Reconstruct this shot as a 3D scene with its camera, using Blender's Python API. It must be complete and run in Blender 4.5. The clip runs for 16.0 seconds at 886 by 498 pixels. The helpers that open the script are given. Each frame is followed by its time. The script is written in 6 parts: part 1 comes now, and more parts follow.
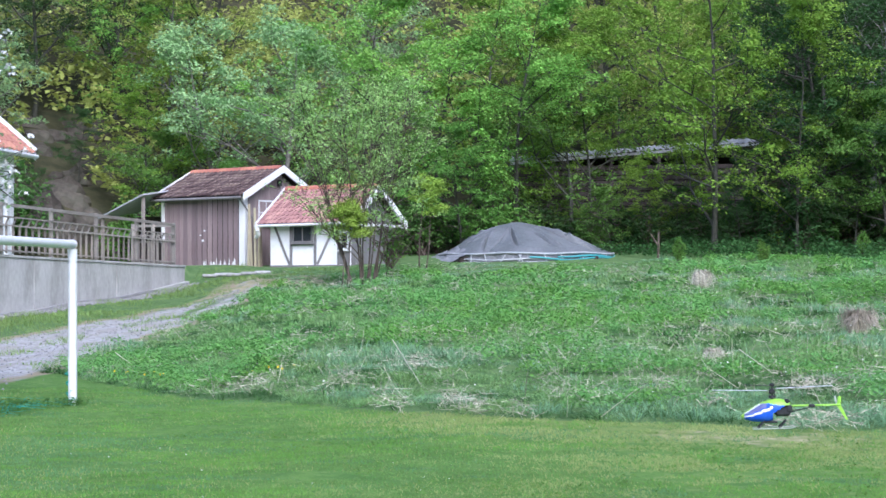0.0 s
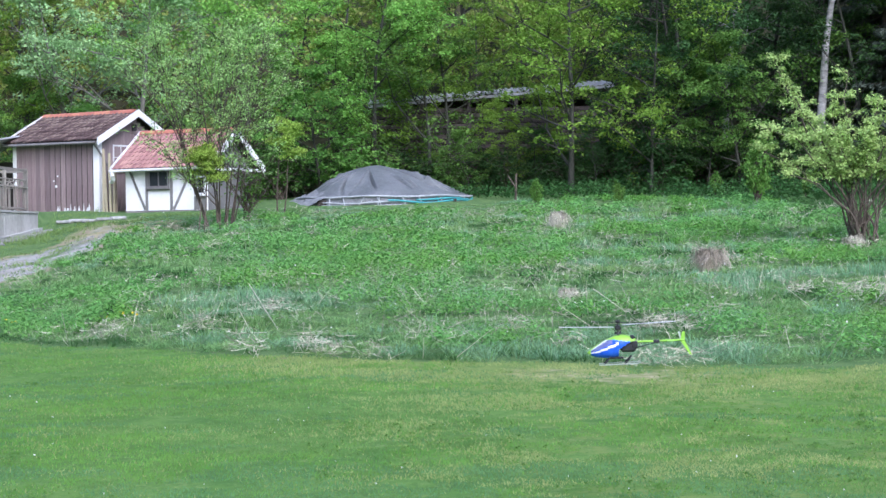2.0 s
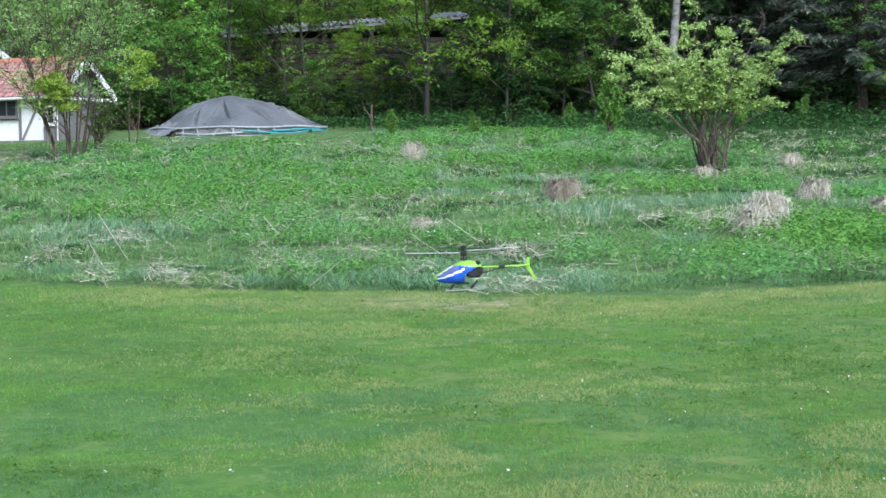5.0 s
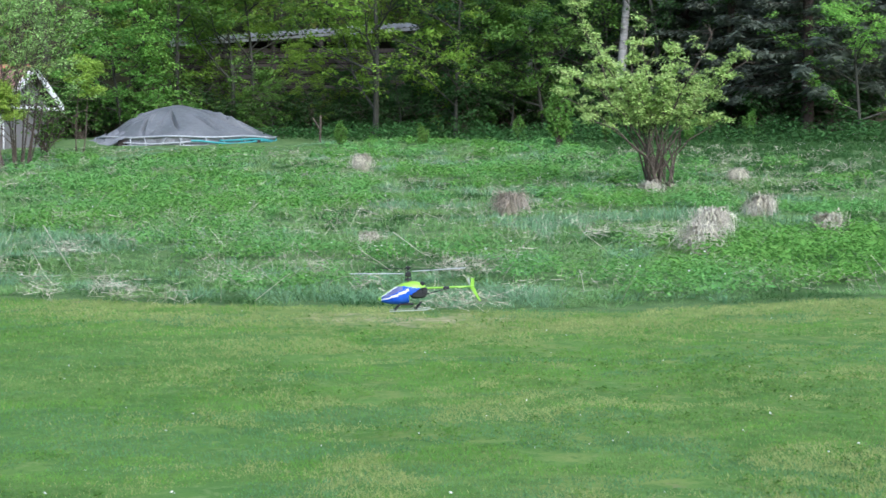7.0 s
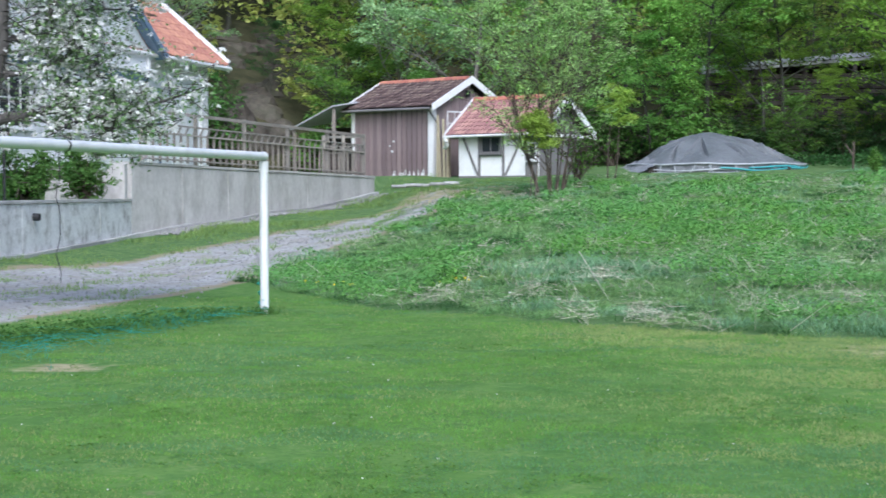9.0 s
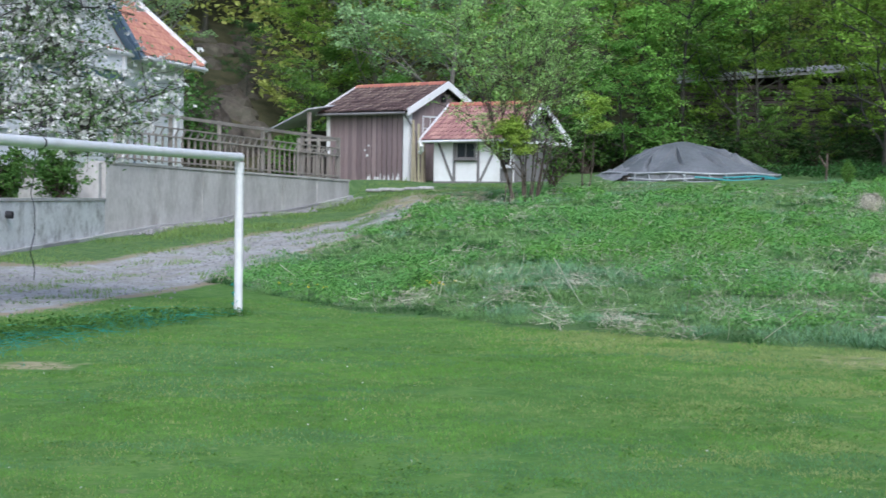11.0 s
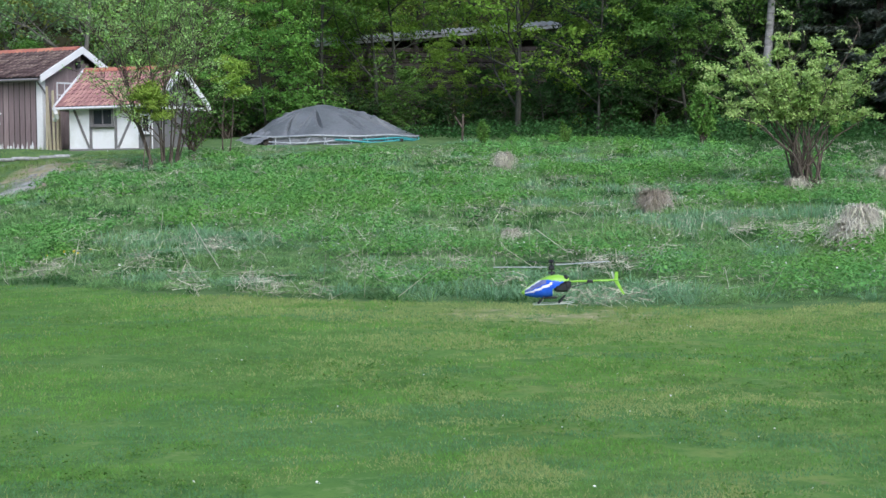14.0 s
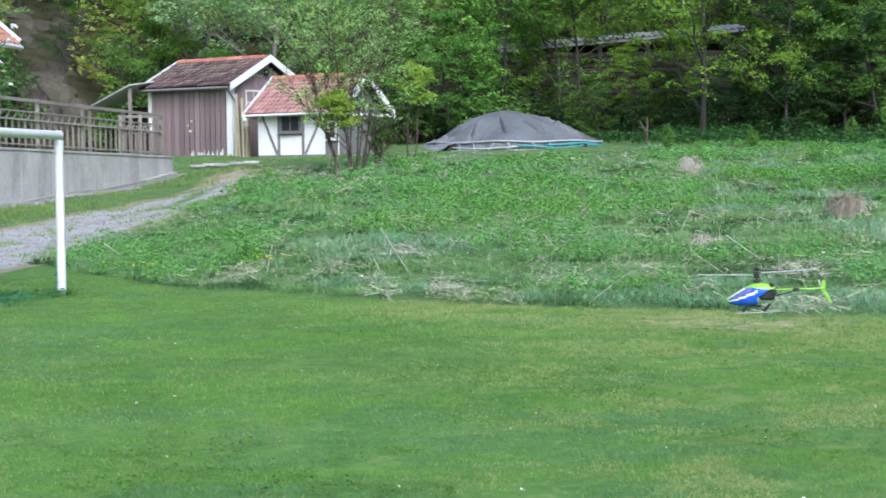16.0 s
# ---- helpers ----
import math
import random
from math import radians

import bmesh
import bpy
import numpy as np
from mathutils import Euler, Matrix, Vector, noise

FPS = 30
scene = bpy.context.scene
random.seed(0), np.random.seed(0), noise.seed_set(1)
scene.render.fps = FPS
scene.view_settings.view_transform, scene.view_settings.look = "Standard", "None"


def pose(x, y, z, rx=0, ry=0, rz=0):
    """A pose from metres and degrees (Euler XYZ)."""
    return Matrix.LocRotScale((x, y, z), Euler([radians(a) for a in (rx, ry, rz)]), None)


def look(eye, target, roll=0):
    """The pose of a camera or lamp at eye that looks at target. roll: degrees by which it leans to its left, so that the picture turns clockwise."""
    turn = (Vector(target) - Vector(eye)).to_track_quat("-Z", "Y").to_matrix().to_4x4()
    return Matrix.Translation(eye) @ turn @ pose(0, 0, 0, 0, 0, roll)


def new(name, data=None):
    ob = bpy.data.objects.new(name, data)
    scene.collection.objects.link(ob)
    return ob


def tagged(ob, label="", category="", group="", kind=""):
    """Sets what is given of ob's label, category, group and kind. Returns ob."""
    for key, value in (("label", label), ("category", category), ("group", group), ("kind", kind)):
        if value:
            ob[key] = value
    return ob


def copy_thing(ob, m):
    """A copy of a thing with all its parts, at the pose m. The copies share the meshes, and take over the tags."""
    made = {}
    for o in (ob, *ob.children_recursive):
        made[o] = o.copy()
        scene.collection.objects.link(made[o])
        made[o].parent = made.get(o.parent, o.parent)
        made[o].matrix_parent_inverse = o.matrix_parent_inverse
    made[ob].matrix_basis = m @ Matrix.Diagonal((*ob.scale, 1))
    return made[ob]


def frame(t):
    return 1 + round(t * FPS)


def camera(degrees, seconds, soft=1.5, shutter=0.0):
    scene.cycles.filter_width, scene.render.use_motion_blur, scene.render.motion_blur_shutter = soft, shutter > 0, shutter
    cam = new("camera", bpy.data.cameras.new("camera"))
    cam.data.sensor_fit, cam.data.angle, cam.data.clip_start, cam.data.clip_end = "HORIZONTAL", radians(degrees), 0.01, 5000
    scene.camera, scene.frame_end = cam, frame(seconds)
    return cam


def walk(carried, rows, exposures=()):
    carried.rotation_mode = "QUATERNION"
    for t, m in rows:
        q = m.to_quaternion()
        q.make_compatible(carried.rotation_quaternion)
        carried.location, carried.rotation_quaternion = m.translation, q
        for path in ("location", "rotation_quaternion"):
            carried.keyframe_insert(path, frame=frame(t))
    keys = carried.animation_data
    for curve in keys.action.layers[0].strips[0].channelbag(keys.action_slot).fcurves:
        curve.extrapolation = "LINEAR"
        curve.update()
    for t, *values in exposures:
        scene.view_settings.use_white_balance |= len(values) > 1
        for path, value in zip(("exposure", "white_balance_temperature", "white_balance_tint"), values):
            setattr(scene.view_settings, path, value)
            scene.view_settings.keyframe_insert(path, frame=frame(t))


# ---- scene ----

# ---------------------------------------------------------------- camera
# The camera stands in one place on the lawn and turns: seconds, heading to the right, pitch, roll, sway x, sway z.
EYE = 1.5
cam = camera(29.29, 16.0, soft=1.5, shutter=0.3)
ROWS = [
    (0.0, -0.000, 1.084, -0.300, -0.075, 0.024),
    (0.5, 1.374, 0.619, -0.591, -0.046, 0.020),
    (1.0, 3.168, 0.133, -0.930, -0.026, 0.014),
    (1.5, 3.941, -0.135, -0.890, -0.017, 0.011),
    (2.0, 4.686, -0.866, -0.886, -0.012, 0.007),
    (2.5, 4.623, -1.106, -0.939, -0.010, 0.002),
    (3.0, 5.604, -1.668, -0.517, -0.004, -0.001),
    (3.5, 5.972, -1.998, -0.796, 0.006, -0.001),
    (4.0, 7.177, -2.405, -0.855, 0.022, -0.014),
    (4.5, 8.532, -3.056, -0.875, 0.033, -0.020),
    (5.0, 9.464, -3.232, -0.838, 0.046, -0.025),
    (5.2, 9.907, -3.253, -0.764, 0.052, -0.022),
    (5.9, 11.55, -3.26, -0.66, 0.060, 0.000),
    (6.6, 11.85, -3.06, -0.56, 0.066, 0.024),
    (7.3, 9.399, -2.910, -0.495, 0.069, 0.037),
    (7.5, 7.462, -3.092, -0.848, 0.066, 0.041),
    (8.0, 3.063, -3.079, -0.642, 0.032, 0.035),
    (8.5, -1.865, -2.373, -0.405, -0.009, 0.044),
    (9.0, -6.396, -1.928, -0.225, -0.041, 0.048),
    (9.2, -7.358, -2.115, -0.010, -0.058, 0.049),
    (9.9, -8.75, -2.10, 0.26, -0.068, 0.042),
    (10.6, -7.35, -1.86, 0.52, -0.070, 0.034),
    (11.3, -3.631, -1.603, 0.749, -0.066, 0.027),
    (11.5, -2.236, -1.512, 0.663, -0.048, 0.023),
    (12.0, 1.151, -2.079, 0.515, -0.030, 0.016),
    (12.5, 3.374, -2.328, 0.518, -0.006, 0.009),
    (13.0, 5.003, -2.844, -0.145, 0.023, 0.004),
    (13.5, 6.642, -2.945, -0.228, 0.046, 0.001),
    (14.0, 6.403, -2.903, -0.571, 0.060, 0.001),
    (14.5, 6.389, -3.090, -0.651, 0.059, 0.003),
    (15.0, 6.000, -2.875, -0.541, 0.009, 0.008),
    (15.5, 3.057, -2.919, -0.544, -0.021, 0.009),
    (16.0, 0.325, -2.663, -0.724, -0.055, 0.013),
]
walk(cam, [(t, pose(sx, 0, EYE + sz, 90 + pitch, 0, -yaw) @ pose(0, 0, 0, 0, 0, roll)) for t, yaw, pitch, roll, sx, sz in ROWS],
     exposures=[(t, s, w, g) for t, s, w, g in ((0.0, 0.58, 5400, 18), (4.0, 0.54, 5400, 17), (4.6, 0.5, 5600, 11), (8.5, 0.48, 5600, 11), (9.2, 0.3, 5500, 11), (11.5, 0.14, 5600, 11), (14.5, 0.13, 5650, 11), (15.0, 0.34, 5650, 11), (15.5, 0.49, 5600, 11), (16.0, 0.49, 5600, 11))])

# ---------------------------------------------------------------- world and sun
SUN_EL, SUN_AZ = 41.0, 168.0      # elevation and compass bearing, bearing 0 is +y, clockwise
world = bpy.data.worlds.new("sky")
scene.world = world
world.use_nodes = True
wn = world.node_tree.nodes
sky = wn.new("ShaderNodeTexSky")
sky.sky_type, sky.sun_disc = "NISHITA", False
sky.sun_elevation, sky.sun_rotation = radians(SUN_EL), radians(SUN_AZ)
sky.dust_density, sky.ozone_density = 3.0, 1.0
wn["Background"].inputs["Strength"].default_value = 0.15
world.node_tree.links.new(sky.outputs[0], wn["Background"].inputs["Color"])
sun = new("sun", bpy.data.lights.new("sun", "SUN"))
sun.data.energy, sun.data.angle, sun.data.color = 1.9, radians(32), (1.0, 0.97, 0.92)
sun_way = Vector((math.sin(radians(SUN_AZ)) * math.cos(radians(SUN_EL)), math.cos(radians(SUN_AZ)) * math.cos(radians(SUN_EL)), math.sin(radians(SUN_EL))))
sun.matrix_world = look(sun_way * 60, (0, 0, 0))


# ---------------------------------------------------------------- materials
def mat(name, c1, c2, scale=4.0, rough=0.8, bump=0.3, fine=40.0, metal=0.0, stretch=(1, 1, 1), island=0.0, obrand=0.0, spec=0.3, trans=0.0, dirt=None, dirt_amount=0.0, dirt_scale=1.5):
    """Two colours mixed by coarse and fine noise, relief from the fine noise, value shifts per piece or per object, translucency for leaves."""
    m = bpy.data.materials.new(name)
    m.use_nodes = True
    nt, n = m.node_tree, m.node_tree.nodes
    b = n["Principled BSDF"]
    tc = n.new("ShaderNodeTexCoord")
    mp = n.new("ShaderNodeMapping")
    mp.inputs["Scale"].default_value = stretch
    nt.links.new(tc.outputs["Object"], mp.inputs["Vector"])
    def tex(s, detail, rgh=0.6):
        t = n.new("ShaderNodeTexNoise")
        t.inputs["Scale"].default_value, t.inputs["Detail"].default_value, t.inputs["Roughness"].default_value = s, detail, rgh
        nt.links.new(mp.outputs[0], t.inputs["Vector"])
        return t
    a, f = tex(scale, 3), tex(fine, 4)
    add = n.new("ShaderNodeMath"); add.operation = "ADD"
    nt.links.new(a.outputs[0], add.inputs[0]); nt.links.new(f.outputs[0], add.inputs[1])
    rg = n.new("ShaderNodeMapRange")
    rg.inputs["From Min"].default_value, rg.inputs["From Max"].default_value = 0.72, 1.28
    nt.links.new(add.outputs[0], rg.inputs["Value"])
    mix = n.new("ShaderNodeMix"); mix.data_type = "RGBA"
    mix.inputs["A"].default_value, mix.inputs["B"].default_value = (*c1, 1), (*c2, 1)
    nt.links.new(rg.outputs[0], mix.inputs["Factor"])
    col = mix.outputs["Result"]
    if dirt:
        d = tex(dirt_scale, 5, 0.7)
        dr = n.new("ShaderNodeMapRange")
        dr.inputs["From Min"].default_value, dr.inputs["From Max"].default_value, dr.inputs["To Max"].default_value = 0.48, 0.66, dirt_amount
        nt.links.new(d.outputs[0], dr.inputs["Value"])
        mx = n.new("ShaderNodeMix"); mx.data_type = "RGBA"
        mx.inputs["B"].default_value = (*dirt, 1)
        nt.links.new(dr.outputs[0], mx.inputs["Factor"]); nt.links.new(col, mx.inputs["A"])
        col = mx.outputs["Result"]
    for amount, node, out in ((island, "ShaderNodeNewGeometry", "Random Per Island"), (obrand, "ShaderNodeObjectInfo", "Random")):
        if amount:
            g = n.new(node)
            r = n.new("ShaderNodeMapRange")
            r.inputs["To Min"].default_value, r.inputs["To Max"].default_value = 1 - amount, 1 + amount
            nt.links.new(g.outputs[out], r.inputs["Value"])
            hs = n.new("ShaderNodeHueSaturation")
            hr = n.new("ShaderNodeMapRange")
            hr.inputs["To Min"].default_value, hr.inputs["To Max"].default_value = 0.5 - 0.05 * amount, 0.5 + 0.05 * amount
            nt.links.new(g.outputs[out], hr.inputs["Value"]); nt.links.new(hr.outputs[0], hs.inputs["Hue"])
            nt.links.new(r.outputs[0], hs.inputs["Value"]); nt.links.new(col, hs.inputs["Color"])
            col = hs.outputs[0]
    nt.links.new(col, b.inputs["Base Color"])
    b.inputs["Roughness"].default_value, b.inputs["Metallic"].default_value, b.inputs["Specular IOR Level"].default_value = rough, metal, spec
    if bump:
        bp = n.new("ShaderNodeBump")
        bp.inputs["Strength"].default_value, bp.inputs["Distance"].default_value = bump, 0.02
        nt.links.new(f.outputs[0], bp.inputs["Height"]); nt.links.new(bp.outputs[0], b.inputs["Normal"])
    if trans:
        tr = n.new("ShaderNodeBsdfTranslucent")
        nt.links.new(col, tr.inputs["Color"])
        ms = n.new("ShaderNodeMixShader"); ms.inputs[0].default_value = trans
        nt.links.new(b.outputs[0], ms.inputs[1]); nt.links.new(tr.outputs[0], ms.inputs[2])
        nt.links.new(ms.outputs[0], n["Material Output"].inputs["Surface"])
    return m


def leafmat(name, c1, c2, **kw):
    return mat(name, c1, c2, scale=kw.pop("scale", 0.7), fine=kw.pop("fine", 9), trans=kw.pop("glow", 0.38), rough=0.7, bump=0, spec=0.15, island=kw.pop("island", 0.15), obrand=0.12, **kw)


LAWN = leafmat("lawn_grass", (0.08, 0.2, 0.042), (0.185, 0.345, 0.085), island=0.22, glow=0.35, scale=1.1, fine=6, dirt=(0.27, 0.37, 0.125), dirt_amount=0.55, dirt_scale=3.5)
LAWNDRY = leafmat("yellowish_lawn_grass", (0.235, 0.325, 0.092), (0.385, 0.43, 0.162), island=0.22, glow=0.35, scale=0.9, fine=6)
MEADOW = leafmat("meadow_grass", (0.19, 0.368, 0.121), (0.331, 0.534, 0.203), island=0.2, scale=1.6, dirt=(0.36, 0.45, 0.17), dirt_amount=0.5, dirt_scale=0.5)
LAWNBLUE = leafmat("blue_green_lawn_grass", (0.085, 0.195, 0.07), (0.165, 0.31, 0.115), island=0.25, glow=0.35, scale=1.1, fine=6)
LAWNFRESH = leafmat("fresh_lawn_grass", (0.11, 0.27, 0.04), (0.2, 0.41, 0.075), island=0.22, glow=0.35, scale=1.1, fine=6)
DARKTUFT = leafmat("dark_herbs_and_wood_shade", (0.065, 0.155, 0.05), (0.12, 0.245, 0.075), island=0.15, scale=2.0)
VERGE = leafmat("yellowish_verge_grass", (0.18, 0.3, 0.085), (0.31, 0.41, 0.13), island=0.25)
BLUEGRASS = leafmat("blue_green_grass", (0.214, 0.387, 0.203), (0.335, 0.52, 0.289), island=0.22, scale=1.6)
BRIGHTWEED = leafmat("fresh_bright_weed_leaves", (0.155, 0.37, 0.072), (0.245, 0.485, 0.108), island=0.12, scale=1.8)
WEED = leafmat("broad_weed_leaves", (0.153, 0.345, 0.0963), (0.235, 0.455, 0.134), island=0.12, scale=1.8, dirt=(0.23, 0.42, 0.08), dirt_amount=0.5, dirt_scale=0.35)
STRAW = mat("dry_straw", (0.44, 0.41, 0.31), (0.66, 0.62, 0.5), scale=2, fine=30, island=0.35, trans=0.15, bump=0)
DANDELION = mat("dandelion_yellow", (0.75, 0.55, 0.02), (0.85, 0.68, 0.05), bump=0)
DAISY = mat("daisy_white", (0.75, 0.75, 0.72), (0.85, 0.85, 0.8), bump=0)
BARK = mat("grey_brown_bark", (0.06, 0.045, 0.035), (0.17, 0.14, 0.11), scale=3, fine=25, stretch=(1, 1, 0.25), bump=0.8)
BARKGREY = mat("dark_grey_apple_bark", (0.055, 0.05, 0.047), (0.14, 0.13, 0.122), scale=3, fine=22, stretch=(1, 1, 0.3), bump=0.8)
BARKG = mat("grey_mossy_bark", (0.14, 0.13, 0.11), (0.3, 0.28, 0.25), scale=3, fine=25, stretch=(1, 1, 0.3), bump=0.7)
BARKW = mat("grey_mossy_wood_bark", (0.03, 0.0312, 0.024), (0.09, 0.09, 0.072), scale=3, fine=25, stretch=(1, 1, 0.25), bump=0.8)
PINEBARK = mat("red_brown_conifer_bark", (0.04, 0.028, 0.024), (0.1, 0.072, 0.06), scale=3, fine=20, stretch=(1, 1, 0.3), bump=0.8)
BIRCH = mat("white_birch_bark", (0.226, 0.22, 0.213), (0.385, 0.378, 0.363), scale=1.6, fine=7, stretch=(1, 1, 2.5), dirt=(0.04, 0.036, 0.032), dirt_amount=0.75, dirt_scale=2.2)
L_BRIGHT = leafmat("bright_maple_leaves", (0.235, 0.509, 0.0869), (0.373, 0.658, 0.149))
L_YELLOW = leafmat("yellow_green_leaves", (0.178, 0.314, 0.0365), (0.27, 0.414, 0.0658))
L_OLIVE = leafmat("olive_young_leaves", (0.374, 0.451, 0.099), (0.55, 0.627, 0.187))
L_GREY = leafmat("grey_green_leaves", (0.278, 0.449, 0.189), (0.418, 0.594, 0.278))
L_MID = leafmat("mid_green_leaves", (0.0765, 0.18, 0.0382), (0.131, 0.252, 0.0574))
L_HAZEL = leafmat("fresh_hazel_leaves", (0.12, 0.267, 0.0478), (0.202, 0.359, 0.0773))
# Dark green that also holds the wood's shade in its colour.
L_DARK = leafmat("dark_green_shaded_leaves", (0.0437, 0.101, 0.0322), (0.0756, 0.153, 0.0457))
L_SPRUCE = leafmat("grey_green_spruce_needles", (0.122, 0.151, 0.116), (0.196, 0.23, 0.176))
L_SAPLING = leafmat("yellow_sapling_leaves", (0.3, 0.47, 0.07), (0.44, 0.6, 0.12))
L_APPLE = leafmat("pale_apple_leaves", (0.38, 0.55, 0.16), (0.59, 0.74, 0.29), island=0.2)
L_APPLETREE = leafmat("grey_green_apple_leaves", (0.18, 0.3, 0.12), (0.29, 0.42, 0.19))
L_HAZE = leafmat("pale_hazy_leaves", (0.301, 0.489, 0.15), (0.439, 0.627, 0.226))
L_BLOSSOM = mat("white_apple_blossom", (0.78, 0.77, 0.76), (0.9, 0.89, 0.88), bump=0, island=0.1, trans=0.3)
CONCRETE = mat("weathered_concrete", (0.396, 0.386, 0.372), (0.564, 0.554, 0.534), scale=1.3, fine=14, stretch=(1, 1, 0.45), bump=0.35, dirt=(0.27, 0.255, 0.23), dirt_amount=0.65, dirt_scale=1.5)
LIMEWASH = mat("flaking_limewashed_concrete", (0.58, 0.575, 0.57), (0.8, 0.795, 0.79), scale=1.3, fine=12, bump=0.4, dirt=(0.3, 0.29, 0.27), dirt_amount=0.85, dirt_scale=2.4)
WOODGREY = mat("weathered_fence_wood", (0.24, 0.2, 0.18), (0.4, 0.35, 0.31), scale=2, fine=22, stretch=(1, 1, 0.25), obrand=0.2)
RAILWOOD = mat("pale_rail_wood", (0.25, 0.225, 0.2), (0.4, 0.365, 0.325), scale=2, fine=22, obrand=0.15)
BROWN = mat("faded_brown_paint", (0.198, 0.144, 0.146), (0.315, 0.245, 0.248), scale=1.2, fine=16, stretch=(1, 1, 0.15), obrand=0.25, dirt=(0.36, 0.32, 0.32), dirt_amount=0.55, dirt_scale=1.7)
WHITEPAINT = mat("white_paint", (0.72, 0.72, 0.725), (0.86, 0.86, 0.865), scale=2, fine=30, bump=0.15, rough=0.5, dirt=(0.55, 0.53, 0.49), dirt_amount=0.45, dirt_scale=2.5)
CLEANWHITE = mat("bright_white_board_paint", (0.8, 0.8, 0.805), (0.88, 0.88, 0.885), scale=2, fine=30, bump=0.15, rough=0.5)
PLASTER = mat("white_plaster", (0.86, 0.86, 0.865), (0.93, 0.93, 0.935), scale=1.5, fine=35, bump=0.25, dirt=(0.66, 0.64, 0.6), dirt_amount=0.35, dirt_scale=1.8)
TIMBERGREY = mat("grey_timber_paint", (0.16, 0.15, 0.15), (0.26, 0.25, 0.25), scale=3, fine=25, stretch=(1, 1, 0.3))
TILE = mat("red_clay_tile", (0.33, 0.17, 0.15), (0.52, 0.31, 0.275), scale=1.6, fine=14, obrand=0.28, dirt=(0.2, 0.14, 0.125), dirt_amount=0.55, dirt_scale=2.6)
TILEDARK = mat("mossy_dark_roof_tile", (0.075, 0.055, 0.05), (0.2, 0.13, 0.115), scale=2, fine=16, obrand=0.55, dirt=(0.36, 0.31, 0.28), dirt_amount=0.6, dirt_scale=3)
RIDGE = mat("orange_ridge_tile", (0.42, 0.16, 0.11), (0.55, 0.23, 0.16), scale=2, fine=16, obrand=0.2)
TILEHOUSE = mat("orange_roof_tile", (0.37, 0.165, 0.115), (0.53, 0.275, 0.2), scale=1.2, fine=10, obrand=0.15)
BLUETRIM = mat("blue_grey_trim", (0.15, 0.22, 0.33), (0.22, 0.3, 0.42), scale=2, fine=20, rough=0.5)
SIDING = mat("pale_white_siding", (0.68, 0.7, 0.72), (0.8, 0.81, 0.82), scale=1, fine=18, rough=0.6, obrand=0.04)
GLASS = mat("dark_window_glass", (0.03, 0.035, 0.04), (0.05, 0.055, 0.06), rough=0.08, bump=0, spec=0.6)
DARKGAP = mat("dark_wood_and_shade", (0.03, 0.025, 0.022), (0.06, 0.05, 0.045))
TARP = mat("grey_tarpaulin", (0.108, 0.119, 0.127), (0.173, 0.186, 0.197), scale=0.9, fine=12, rough=0.5, bump=0.25, dirt=(0.2, 0.21, 0.225), dirt_amount=0.4, dirt_scale=1.6)
TARPPALE = mat("pale_worn_tarpaulin", (0.15, 0.16, 0.172), (0.27, 0.28, 0.3), scale=1.5, fine=12, rough=0.5, bump=0.25)
RIM = mat("grey_blue_plastic_pipe", (0.3, 0.32, 0.345), (0.5, 0.52, 0.545), scale=2, fine=12, rough=0.4, bump=0.1)
TEAL = mat("teal_plastic", (0.06, 0.28, 0.3), (0.1, 0.38, 0.4), rough=0.5, bump=0.1)
NETMAT = mat("teal_net_cord", (0.03, 0.29, 0.23), (0.07, 0.4, 0.33), bump=0, island=0.3)
GOALPAINT = mat("white_goal_paint", (0.72, 0.73, 0.74), (0.82, 0.82, 0.82), rough=0.35, bump=0.05, dirt=(0.5, 0.5, 0.46), dirt_amount=0.35, dirt_scale=3)
METALROOF = mat("grey_corrugated_metal", (0.4, 0.4, 0.43), (0.56, 0.56, 0.6), scale=0.8, fine=10, rough=0.45, metal=0.1, dirt=(0.3, 0.27, 0.25), dirt_amount=0.5)
LOGWOOD = mat("dark_stacked_boards", (0.09, 0.072, 0.066), (0.2, 0.17, 0.16), obrand=0.3, stretch=(0.2, 1, 1))
STONE = mat("pale_stone", (0.29, 0.286, 0.282), (0.46, 0.452, 0.444), scale=2, fine=18, obrand=0.3)
PLANK = mat("leaning_plank_wood", (0.3, 0.25, 0.17), (0.46, 0.4, 0.29), obrand=0.35, stretch=(1, 1, 0.2))
BLACK = mat("black_plastic", (0.02, 0.02, 0.022), (0.045, 0.045, 0.05), rough=0.4, bump=0.05)
HELIGREEN = mat("lime_canopy_paint", (0.26, 0.52, 0.06), (0.33, 0.62, 0.08), rough=0.3, bump=0)
HELIBLUE = mat("blue_canopy_paint", (0.02, 0.08, 0.55), (0.05, 0.16, 0.75), rough=0.25, bump=0)
HELIWHITE = mat("white_canopy_paint", (0.7, 0.72, 0.75), (0.8, 0.8, 0.82), rough=0.25, bump=0)
HELITINT = mat("dark_violet_window", (0.1, 0.11, 0.26), (0.18, 0.2, 0.4), rough=0.15, bump=0)
SKID = mat("grey_green_plastic", (0.36, 0.42, 0.36), (0.5, 0.54, 0.48), rough=0.4, bump=0)
BLADE = mat("grey_blade_plastic", (0.45, 0.47, 0.48), (0.6, 0.62, 0.62), rough=0.35, bump=0)


